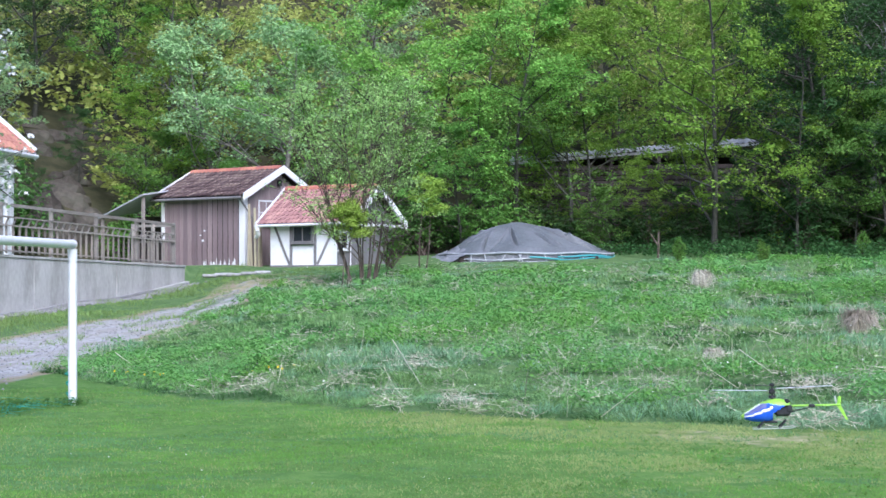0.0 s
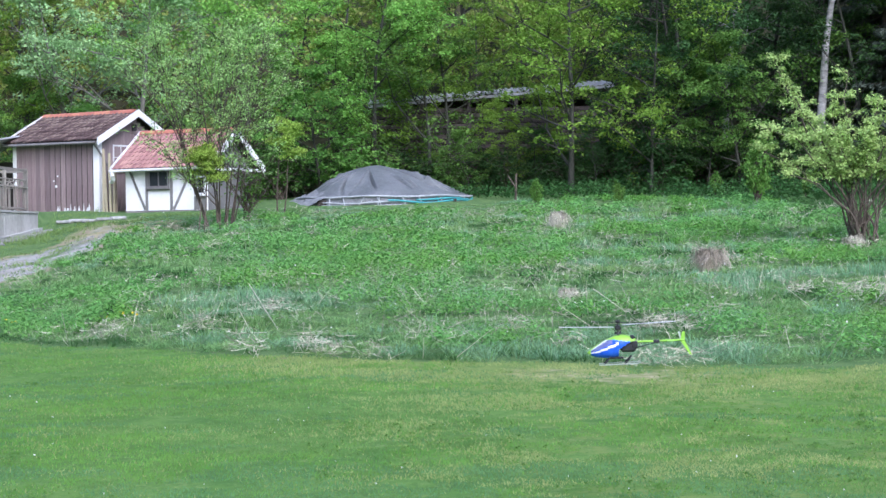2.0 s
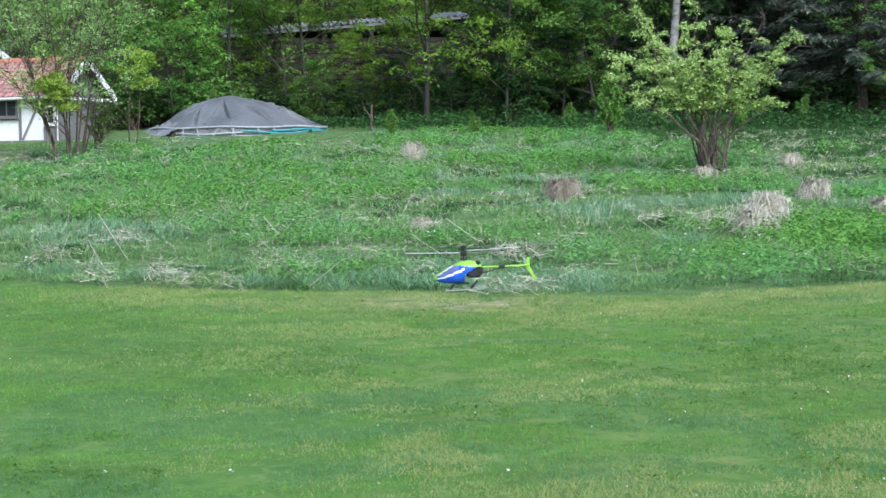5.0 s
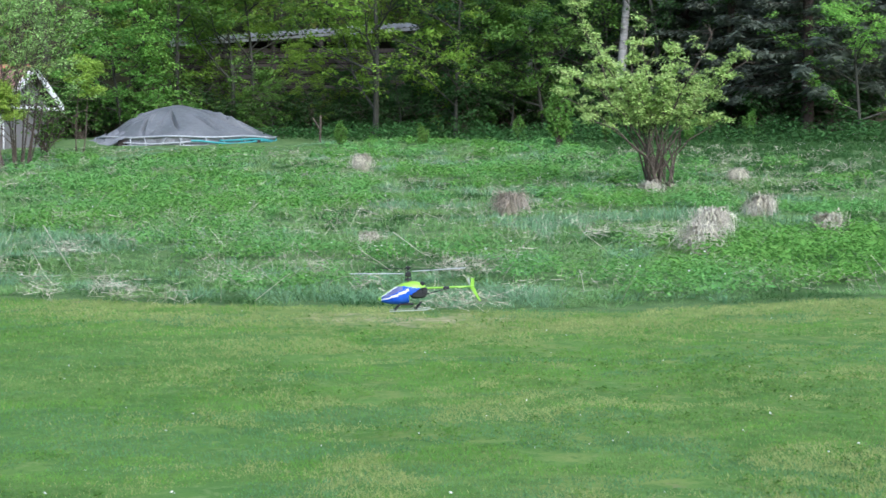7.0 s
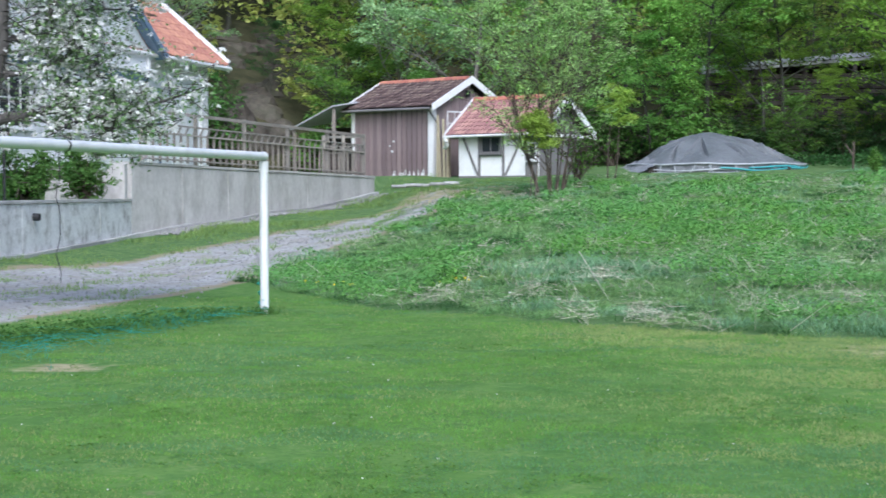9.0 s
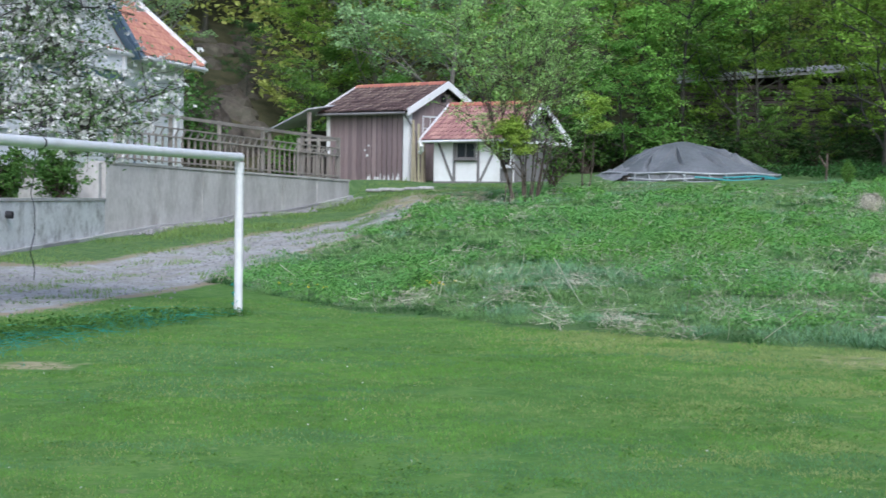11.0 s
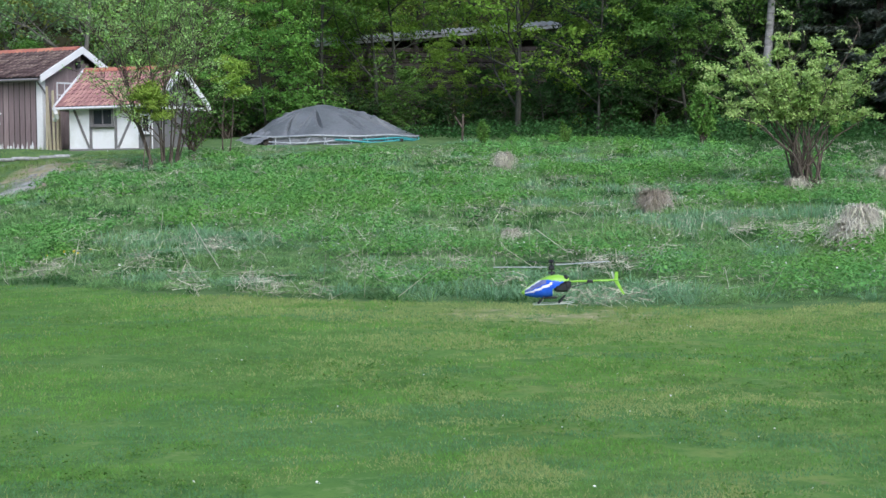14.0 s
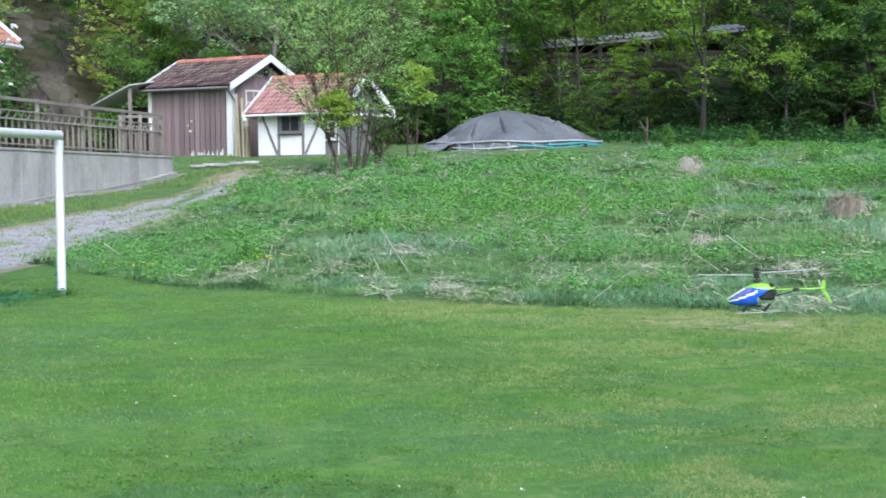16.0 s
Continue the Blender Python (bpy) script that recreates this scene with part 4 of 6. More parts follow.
# ---------------------------------------------------------------- tarpaulin mound
def tarp_mound():
    cx, cy = 2.75, 57.7
    z0 = gz(cx, cy - 2.3) + 0.13
    ob = thing("covered_mound", pose(cx, cy, z0 - 0.06), "grey tarpaulin draped over a low round dome on the grass", "tarpaulin")
    na, nr = 720, 30
    v, f = [(-0.4, 0, 1.27)], []
    r = random.Random(9)
    folds = [(2 * math.pi * (k + r.uniform(-0.35, 0.35)) / 22, r.uniform(0.018, 0.032), r.uniform(0.12, 0.24), r.uniform(-0.5, 0.5), r.uniform(0.22, 0.5), r.uniform(0.8, 1.0)) for k in range(22)]
    for j in range(1, nr + 1):
        u = j / nr
        for i in range(na):
            a = 2 * math.pi * i / na
            wob = 1 + 0.03 * math.sin(3 * a + 1) + 0.02 * math.sin(7 * a)
            rx, ry = 2.86 * wob, 2.38 * wob
            h = 1.08 * (1 - u ** 1.6) * (1 - 0.1 * u) + 0.2
            for fa, fw, fd, tw, u0, u1 in folds:
                d = (a + tw * u - fa + math.pi) % (2 * math.pi) - math.pi
                if abs(d) < 5 * fw:
                    run = max(0.0, math.sin(math.pi * min(1, max(0, (u - u0) / (u1 - u0)))))
                    h += fd * run * (0.55 * math.exp(-((d - 1.6 * fw) / (1.3 * fw)) ** 2) - math.exp(-(d / fw) ** 2))
            px, py = u * math.cos(a), u * math.sin(a)
            h += 0.03 * noise.noise(Vector((5 * px, 5 * py, 0)))
            if u > 0.9:
                h -= (u - 0.9) / 0.1 * (0.03 + 0.045 * math.sin(11 * a) + 0.03 * math.sin(23 * a))
            v.append((rx * u * math.cos(a) - 0.4 * (1 - u), ry * u * math.sin(a), max(h, 0.06)))
    for i in range(na):
        f.append((0, 1 + i, 1 + (i + 1) % na))
    quads = [(1 + (j - 1) * na + i, 1 + j * na + i, 1 + j * na + (i + 1) % na, 1 + (j - 1) * na + (i + 1) % na) for j in range(1, nr) for i in range(na)]
    child("sheet", np_mesh("sheet", np.array(v), [np.array(f), np.array(quads)], TARP, smooth=True), ob)
    # slack end of the sheet that lies crumpled beside the dome
    ka, kr = 60, 14
    slack = []
    for j in range(kr + 1):
        for i in range(ka + 1):
            a, u = radians(148 + 78 * i / ka), j / kr
            reach = 2.7 + (0.85 + 0.14 * math.sin(5 * a)) * u
            x, y = reach * math.cos(a), reach * 0.84 * math.sin(a)
            z = 0.3 * (1 - u) ** 1.3 + 0.14 * abs(noise.noise(Vector((3.2 * x, 3.2 * y, 7)))) + 0.1 * noise.noise(Vector((1.3 * x, 1.3 * y, 2))) * (1 - u) - 0.1 * u
            slack.append((x, y, z))
    quads = [(j * (ka + 1) + i, j * (ka + 1) + i + 1, (j + 1) * (ka + 1) + i + 1, (j + 1) * (ka + 1) + i) for j in range(kr) for i in range(ka)]
    child("slack_sheet", np_mesh("slack_sheet", np.array(slack), np.array(quads), TARPPALE, smooth=True), ob, "pale crumpled loose end of the sheet")
    def ring(name, rad, z, w, material, i0, i1, wave, text):
        segs = []
        for i in range(i0, i1):
            a, b = 2 * math.pi * i / 60, 2 * math.pi * (i + 1) / 60
            segs.append((rad * math.cos(a), rad * 0.84 * math.sin(a), z + wave * math.sin(7 * a + 9 * z), rad * math.cos(b), rad * 0.84 * math.sin(b), z + wave * math.sin(7 * b + 9 * z), w, w))
        tube_part(name, segs, material, ob, 6, text)
    skirt = [(2.92 * math.cos(2 * math.pi * i / 90), 2.92 * 0.84 * math.sin(2 * math.pi * i / 90) - 0.03 * math.sin(i * 1.9), z) for z in (-0.35, 0.2) for i in range(90)]
    quads = [(i, (i + 1) % 90, 90 + (i + 1) % 90, 90 + i) for i in range(90)]
    child("skirt", np_mesh("skirt", np.array(skirt), np.array(quads), TARPPALE), ob, "pale worn skirt under the rim")
    ring("rim_pipe", 2.97, 0.18, 0.036, RIM, 0, 60, 0.02, "pale plastic rim pipe")
    ring("rim_pipe", 3.0, -0.02, 0.03, RIM, 0, 60, 0.03, "pale plastic rim pipe")
    ring("rim_pipe", 3.03, -0.13, 0.04, RIM, 0, 60, 0.015, "pale plastic rim pipe")
    ring("teal_rope", 3.0, 0.08, 0.035, TEAL, 48, 60, 0.03, "teal edge rope")
    ring("teal_rope", 3.04, 0.0, 0.035, TEAL, 45, 58, 0.05, "teal edge rope")
    for i in range(17):
        a = radians(186 + 168 * i / 16 + r.uniform(-5, 5))
        b = a + r.uniform(-0.06, 0.1)
        tube_part("rim_stay", [(3.03 * math.cos(a), 3.03 * 0.84 * math.sin(a), -0.14, 2.99 * math.cos(b), 2.99 * 0.84 * math.sin(b), 0.15, 0.022, 0.022)], TEAL if i in (11, 13, 15) else RIM, ob, 5)
    part("pedestal", block(4.6, 3.6, 0.5, pose(0, 0, -0.42)), DARKGAP, ob)


tarp_mound()

# ---------------------------------------------------------------- open shed in the wood
bx, by = polar(6.4, 65.6)
bz = gz(bx, by) - 0.2
barn = thing("open_shed", pose(bx, by, bz, 0, 0, -4), "long open timber shed with grey corrugated roof among trees", "shed")
ztop = 1.5 + 65.6 * math.tan(radians(4.3)) - bz
nxw = 120
xs = np.linspace(-4.8, 4.7, nxw)
wave = 0.035 * np.cos(np.arange(nxw) * math.pi / 1.5)
vv = []
for y, z in ((-0.9, ztop), (1.2, ztop + 0.22), (3.2, ztop + 0.45)):
    vv.append(np.stack([xs, np.full(nxw, y), z + wave + xs * 0.07], 1))
for y, z in ((3.2, ztop + 0.41), (1.2, ztop + 0.18), (-0.9, ztop - 0.03)):
    vv.append(np.stack([xs, np.full(nxw, y), z + wave + xs * 0.07], 1))
i0 = np.arange(nxw - 1)
ff = [np.stack([a * nxw + i0, a * nxw + i0 + 1, ((a + 1) % 6) * nxw + i0 + 1, ((a + 1) % 6) * nxw + i0], 1) for a in range(6)]
child("roof_sheet", np_mesh("roof_sheet", np.concatenate(vv), ff, METALROOF), barn, "grey corrugated metal sheet")
part("fascia", block(9.4, 0.04, 0.1, pose(-0.05, -0.86, ztop - 0.16, 0, -4.0, 0)), METALROOF, barn)
for i in range(6):
    x = -4.5 + 1.8 * i
    part("post", block(0.14, 0.14, ztop + 0.3 + 0.07 * x, pose(x, -0.6, -0.4)), LOGWOOD, barn)
    part("post", block(0.14, 0.14, ztop + 0.75 + 0.07 * x, pose(x, 3.0, -0.4)), LOGWOOD, barn)
slab = None
for j in range(int((ztop - 0.5) / 0.2)):
    for i in range(5):
        m = pose(-3.6 + 1.8 * i, -0.45 + 0.02 * ((i + j) % 3), 0.05 + j * 0.2, 0, 0, 0)
        if slab is None:
            slab = part("board", block(1.76, 0.05, 0.16), LOGWOOD, barn, m=m).data
        else:
            child("board", slab, barn, m=m)
part("back_wall", block(9.2, 0.06, ztop + 0.3, pose(0, 3.15, -0.3)), DARKGAP, barn)

# ---------------------------------------------------------------- football goal
def goal():
    p0, p1 = Vector((-4.72, 21.25, 0)), Vector((-5.75, 13.7, 0))
    z0 = gz(p0.x, p0.y)
    ob = thing("football_goal", Matrix.Translation((p0.x, p0.y, z0)), "white tubular steel football goal with a loose teal net", "goal")
    d = p1 - p0
    hgt = 2.02
    r = 0.055
    tube_part("post", [(0, 0, -0.1, 0, 0, hgt - 0.06, r, r)], GOALPAINT, ob, 14)
    tube_part("post", [(d.x, d.y, -0.1, d.x, d.y, hgt - 0.06, r, r)], GOALPAINT, ob, 14)
    half_ = d * 0.7
    tube_part("crossbar", [(0, 0, hgt, half_.x, half_.y, hgt, r, r), (half_.x, half_.y, hgt, d.x, d.y, hgt, r, r)], GOALPAINT, ob, 14)
    u = d.normalized()
    for q in (Vector((0, 0, hgt)), Vector((d.x, d.y, hgt))):
        bm = bmesh.new()
        bmesh.ops.create_uvsphere(bm, u_segments=14, v_segments=8, radius=r * 1.12)
        part("corner_joint", bm, GOALPAINT, ob, m=Matrix.Translation(q), smooth=True)
        tube_part("collar", [(q.x, q.y, hgt - 0.2, q.x, q.y, hgt - 0.06, r * 1.08, r * 1.08)], GOALPAINT, ob, 14)
    j = d * 0.72 + Vector((0, 0, hgt))
    tube_part("joint_sleeve", [(*(j - u * 0.02), *(j + u * 0.02), r * 1.04, r * 1.04)], BLACK, ob, 14, "dark joint sleeve")
    # loose net lying in folds on the grass behind the goal
    rr = np.random.default_rng(5)
    segs = []
    for line in range(34):
        a = rr.uniform(0, 0.92)
        px, py = d.x * a, d.y * a
        side = rr.uniform(0.0, 1.3)
        pts = []
        n = 26
        ang = rr.uniform(-0.6, 0.6)
        for i in range(n):
            t = i / n
            x, y = px - side + 1.2 * t * math.sin(ang) + 0.06 * math.sin(9 * t + line), py - 1.9 * t + 0.06 * math.cos(13 * t + line)
            z = gz(p0.x + x, p0.y + y) - z0 + 0.02 + 0.07 * abs(math.sin(6 * t + line)) * (1.6 - side) * rr.uniform(0.3, 1.8)
            pts.append((x, y, z))
        segs += [(*pts[i], *pts[i + 1], 0.0016, 0.0016) for i in range(n - 1)]
    for line in range(34):
        a = rr.uniform(0.0, 0.9)
        x, y = d.x * a, d.y * a
        pts = [(x - 1.3 * t, y + 0.25 * math.sin(7 * t + line), gz(p0.x + x - 1.3 * t, p0.y + y) - z0 + 0.03 + 0.08 * abs(math.sin(5 * t + line))) for t in np.linspace(-0.1, 1, 12)]
        segs += [(*pts[i], *pts[i + 1], 0.0016, 0.0016) for i in range(11)]
    tagged(tube_part("net", segs, NETMAT, ob, 3, "loose teal cord net lying on the grass"), kind="stuff")
    # a strand of net hanging from the bar
    segs = []
    q = d * 0.74
    for i in range(14):
        segs.append((q.x + 0.02 * math.sin(i), q.y + 0.03 * math.cos(2 * i), hgt - 0.05 - 0.09 * i, q.x + 0.02 * math.sin(i + 1), q.y + 0.03 * math.cos(2 * i + 2), hgt - 0.14 - 0.09 * i, 0.005, 0.005))
    tube_part("net_strand", segs, BLACK, ob, 5, "dark cord hanging from the crossbar")
    segs = [(0.06 * math.sin(i * 1.7) - 0.03, 0.06 * math.cos(i * 2.3) , 0.05 + 0.035 * i, 0.06 * math.sin(i * 1.7 + 1.7) - 0.03, 0.06 * math.cos(i * 2.3 + 2.3), 0.085 + 0.035 * i, 0.01, 0.01) for i in range(12)]
    tube_part("net_knot", segs, NETMAT, ob, 5, "teal cord wound round the post")


goal()

# lantern post on the terrace behind the low wall
lx, ly = polar(-20.95, 35.2)
lamp = thing("garden_lantern", pose(lx, ly, gz(lx, ly)), "black garden lantern on a slim post", "lantern")
tube_part("post", [(0, 0, -0.05, 0, 0, 1.25, 0.03, 0.025)], BLACK, lamp, 8)
part("lantern_body", block(0.2, 0.2, 0.28, pose(0, 0, 1.25), bevel=0.02), GLASS, lamp, "dark glazed lantern body")
part("lantern_cap", block(0.27, 0.27, 0.06, pose(0, 0, 1.532), bevel=0.025), BLACK, lamp)

# ---------------------------------------------------------------- toy helicopter
def helicopter():
    m = pose(1.583, 8.563, 0.806, 0, -1.0, -9) @ Matrix.Diagonal((1, 1, 0.88, 1))
    ob = thing("model_helicopter", m, "lime and blue radio-controlled model helicopter hovering over the lawn", "toy helicopter")
    # nose towards -x, the mast at x = 0; stations of the canopy: x, low, high, half width
    rows = ((-0.158, 0.03, 0.036, 0.004), (-0.15, 0.022, 0.045, 0.012), (-0.135, 0.014, 0.058, 0.022), (-0.11, 0.006, 0.078, 0.031), (-0.08, 0.001, 0.098, 0.037), (-0.05, 0.0, 0.114, 0.04), (-0.02, 0.003, 0.127, 0.041), (0.01, 0.01, 0.133, 0.04), (0.035, 0.024, 0.133, 0.036), (0.06, 0.05, 0.127, 0.031), (0.088, 0.075, 0.115, 0.022))
    xs = np.linspace(-0.158, 0.088, 72)
    lo, hi, wd = (np.interp(xs, [q[0] for q in rows], [q[i] for q in rows]) for i in (1, 2, 3))
    def shell(name, test, material, text):
        bm = bmesh.new()
        k = 48
        ring = [[bm.verts.new((xs[i], wd[i] * math.sin(2 * math.pi * j / k), (lo[i] + hi[i]) / 2 - (hi[i] - lo[i]) / 2 * math.cos(2 * math.pi * j / k))) for j in range(k)] for i in range(len(xs))]
        for i in range(len(xs) - 1):
            for j in range(k):
                a = 2 * math.pi * (j + 0.5) / k
                if test((xs[i] + xs[i + 1]) / 2, 0.5 - 0.5 * math.cos(a)):
                    bm.faces.new((ring[i][j], ring[i][(j + 1) % k], ring[i + 1][(j + 1) % k], ring[i + 1][j]))
        bmesh.ops.delete(bm, geom=[v for v in bm.verts if not v.link_faces], context="VERTS")
        bmesh.ops.recalc_face_normals(bm, faces=bm.faces)
        return part(name, bm, material, ob, text, smooth=True)
    def tone(x, v):
        if x > 0.0 and v < 0.35 + 3.0 * x:
            return 4
        if x < -0.142 or (x > -0.07 and v > 0.84 - 3.2 * (x + 0.02)):
            return 0
        w = v - 0.36 - 1.6 * (x + 0.12)
        if 0.0 < w < 0.13 and x < 0.0:
            return 2
        if 0.2 < w < 0.46 and x < -0.03:
            return 3
        if w >= 0.46 and x < -0.03:
            return 2 if w < 0.54 else 0
        return 1
    shell("canopy_top", lambda x, v: tone(x, v) == 0, HELIGREEN, "lime green canopy panel")
    shell("canopy_base", lambda x, v: tone(x, v) == 1, HELIBLUE, "blue lower canopy")
    shell("canopy_swoosh", lambda x, v: tone(x, v) == 2, HELIWHITE, "white canopy swoosh")
    shell("canopy_window", lambda x, v: tone(x, v) == 3, HELITINT, "dark violet canopy window")
    part("main_frame", block(0.08, 0.044, 0.06, pose(0.05, 0, 0.032), bevel=0.012), BLACK, ob)
    part("servo", block(0.03, 0.05, 0.04, pose(0.083, 0, 0.055), bevel=0.006), BLACK, ob)
    part("motor", block(0.035, 0.046, 0.04, pose(0.07, 0, 0.09), bevel=0.012), BLACK, ob)
    part("battery", block(0.07, 0.03, 0.012, pose(-0.01, 0, -0.006), bevel=0.004), BLACK, ob)
    tube_part("mast", [(0.0, 0, 0.1, 0.0, 0, 0.222, 0.005, 0.005)], BLACK, ob, 8)
    tube_part("swashplate", [(0, 0, 0.138, 0, 0, 0.15, 0.019, 0.017)], BLACK, ob, 12)
    part("rotor_head", block(0.03, 0.034, 0.028, pose(0, 0, 0.16), bevel=0.006), BLACK, ob)
    part("flybar_carrier", block(0.026, 0.024, 0.016, pose(0, 0, 0.204), bevel=0.004), BLACK, ob)
    tube_part("flybar", [(-0.1, 0.09, 0.205, 0.1, -0.09, 0.205, 0.002, 0.002)], BLACK, ob, 6)
    for s in (-1, 1):
        tube_part("control_link", [(s * 0.014, 0.012, 0.145, s * 0.01, 0.012, 0.2, 0.002, 0.002)], BLACK, ob, 5)
        part("rotor_blade", block(0.28, 0.024, 0.003, pose(s * 0.16, s * 0.02, 0.188 + s * 0.006, 3, s * -2, 8), bevel=0.001), BLADE, ob, "grey rotor blade")
        part("flybar_paddle", block(0.04, 0.018, 0.003, pose(s * 0.11, -s * 0.098, 0.204, 0, 0, -42)), BLACK, ob)
        segs = [(-0.1, s * 0.05, -0.036, 0.09, s * 0.05, -0.032, 0.0032, 0.0032), (0.09, s * 0.05, -0.032, 0.112, s * 0.05, -0.024, 0.0032, 0.0025)]
        tube_part("skid", segs, SKID, ob, 6, "grey-green landing skid")
        for x in (-0.075, 0.03):
            tube_part("skid_strut", [(x + 0.035, s * 0.015, 0.01, x + 0.02, s * 0.04, -0.01, 0.004, 0.004), (x + 0.02, s * 0.04, -0.01, x, s * 0.05, -0.034, 0.004, 0.0035)], BLACK, ob, 6)
    tube_part("tail_boom", [(0.07, 0, 0.09, 0.335, 0, 0.094, 0.0065, 0.0055)], HELIGREEN, ob, 8, "lime tail boom")
    tube_part("boom_brace", [(0.07, 0.02, 0.05, 0.2, 0.004, 0.085, 0.002, 0.002), (0.07, -0.02, 0.05, 0.2, -0.004, 0.085, 0.002, 0.002)], BLACK, ob, 6)
    part("tail_servo", block(0.032, 0.022, 0.018, pose(0.195, 0, 0.08), bevel=0.003), BLACK, ob)
    bm = prism([(0.326, 0.142), (0.34, 0.142), (0.338, 0.092), (0.372, 0.008), (0.362, 0.008), (0.316, 0.09)], 0.004)
    part("tail_fin", bm, HELIGREEN, ob, "lime tail fin")
    bm = prism([(0.25, 0.09), (0.285, 0.09), (0.285, 0.0935), (0.25, 0.0935)], 0.08)
    part("stabiliser", bm, HELIGREEN, ob, m=pose(0, -0.04, 0))
    part("tail_rotor", block(0.01, 0.003, 0.095, pose(0.332, 0.02, 0.05, 0, -14, 0)), SKID, ob, "dull grey tail rotor blade")


helicopter()


# ---------------------------------------------------------------- trees and bushes
def skeleton_tree(r, height, trunk_r, base, spread, limbs, lean=0.1, up=0.5, depth=2, stems=1):
    """Tapered trunk with limbs and twigs. Returns tube rows and the twig ends."""
    segs, tips = [], []
    def grow(p, d, ln, rad, level):
        steps = 4 if level == 0 else 3
        for i in range(steps):
            d = d + Vector((r.gauss(0, 0.16), r.gauss(0, 0.16), r.gauss(0.04 if level else 0, 0.08)))
            d.normalize()
            q = p + d * (ln / steps)
            r1 = rad * (1 - 0.7 * (i + 1) / steps) + 0.004
            segs.append((*p, *q, rad * (1 - 0.7 * i / steps) + 0.004, r1))
            p = q
            if level >= 1 and i >= 0 and level < depth:
                for _ in range(2):
                    nd = (d + Vector((r.gauss(0, 0.75), r.gauss(0, 0.75), r.gauss(0.15, 0.45)))).normalized()
                    grow(p, nd, ln * r.uniform(0.4, 0.65), r1 * 0.6, level + 1)
            if level == depth:
                tips.append(p)
        tips.append(p)
    for s in range(stems):
        a = r.uniform(0, 6.28)
        foot = Vector((0.16 * math.cos(a), 0.16 * math.sin(a), 0)) * (stems > 1) * (1.6 if stems > 6 else 1)
        p, d = foot - Vector((0, 0, 0.15)), Vector((lean * math.cos(a) * (1 + (stems > 1) * 2.2), lean * math.sin(a) * (1 + (stems > 1) * 2.2), 1)).normalized()
        n = 9
        marks = []
        tr = trunk_r * r.uniform(0.7, 1.05)
        for i in range(n):
            d = (d + Vector((r.gauss(0, 0.05), r.gauss(0, 0.05), 0.06))).normalized()
            q = p + d * (height * 0.92 / n)
            segs.append((*p, *q, tr * (1 - 0.88 * i / n) * (1.25 if i == 0 else 1), tr * (1 - 0.88 * (i + 1) / n)))
            marks.append((p.copy(), q.copy(), tr * (1 - 0.88 * i / n)))
            p = q
        tips.append(p)
        for k in range(limbs):
            u = base + (1 - base) * (k + r.random()) / limbs
            i = min(n - 1, int(u * n))
            a0, b0, rad = marks[i]
            at = a0.lerp(b0, r.random())
            ang = k * 2.4 + r.uniform(-0.5, 0.5)
            v = (u - base) / (1 - base)
            ln = spread * (0.55 + 0.75 * math.sin(math.pi * min(1, v * 0.85 + 0.2))) * r.uniform(0.7, 1.15) * (1 - 0.35 * v)
            grow(at, Vector((math.cos(ang), math.sin(ang), up * r.uniform(0.5, 1.5))).normalized(), ln, rad * 0.5, 1)
    return segs, tips


def domes(centres, rad, high, per, r):
    """Places and facings of leaves that lie in layers over small domes round the given centres; rad and high are arrays or numbers."""
    c = np.repeat(np.asarray(centres, dtype=float), per, axis=0)
    k = len(c)
    rad = np.repeat(np.broadcast_to(rad, len(centres)), per)[:, None]
    high = np.repeat(np.broadcast_to(high, len(centres)), per)[:, None]
    a, u = r.uniform(0, 2 * np.pi, k), r.random(k) ** 0.62
    lift = np.sqrt(np.clip(1 - u * u, 0, 1)) * r.uniform(0.45, 1.0, k)
    way = np.stack([u * np.cos(a), u * np.sin(a), np.zeros(k)], 1)
    out = c + way * rad + np.array([[0, 0, 1.0]]) * (lift - 0.35)[:, None] * high
    return out, way * 0.65 + np.array([[0, 0, 0.85]])


def clump_leaves(tips, per, rad, size, r, cap=60000, keep=0.62, squash=0.6):
    """Leaves in domed pads at a share of the twig ends, with gaps between the pads."""
    t = np.array([tuple(p) for p in tips])
    t = t[r.permutation(len(t))[:max(6, int(len(t) * keep))]]
    per = max(5, min(int(per / keep), cap // len(t)))
    w = r.uniform(0.65, 1.35, len(t))
    c, face = domes(t, rad * w, rad * squash * 1.3 * w, per, r)
    c += r.normal(0, size * 0.4, c.shape)
    return leaves(c, size, r, face=face)


def tree(name, m, label, seed, height, trunk_r, base, spread, limbs, bark, leaf, per=14, rad=0.4, size=0.16, stems=1, up=0.5, lean=0.08, depth=2, cap=9000, category="tree", group="", keep=0.62):
    r, rn = random.Random(seed), np.random.default_rng(seed)
    ob = thing(name, m, label, category, group)
    segs, tips = skeleton_tree(r, height, trunk_r, base, spread, limbs, lean, up, depth, stems)
    v, f = tubes([s for s in segs if s[6] > 0.03], 7)
    v2, f2 = tubes([s for s in segs if s[6] <= 0.03], 3)
    child("trunk", np_mesh("trunk", np.concatenate([v, v2]), np.concatenate([f, f2 + len(v)]), bark, smooth=True), ob)
    v, f = clump_leaves(tips, per, rad, size, rn, cap, keep)
    child("crown", np_mesh("crown", v, f, leaf), ob)
    return ob


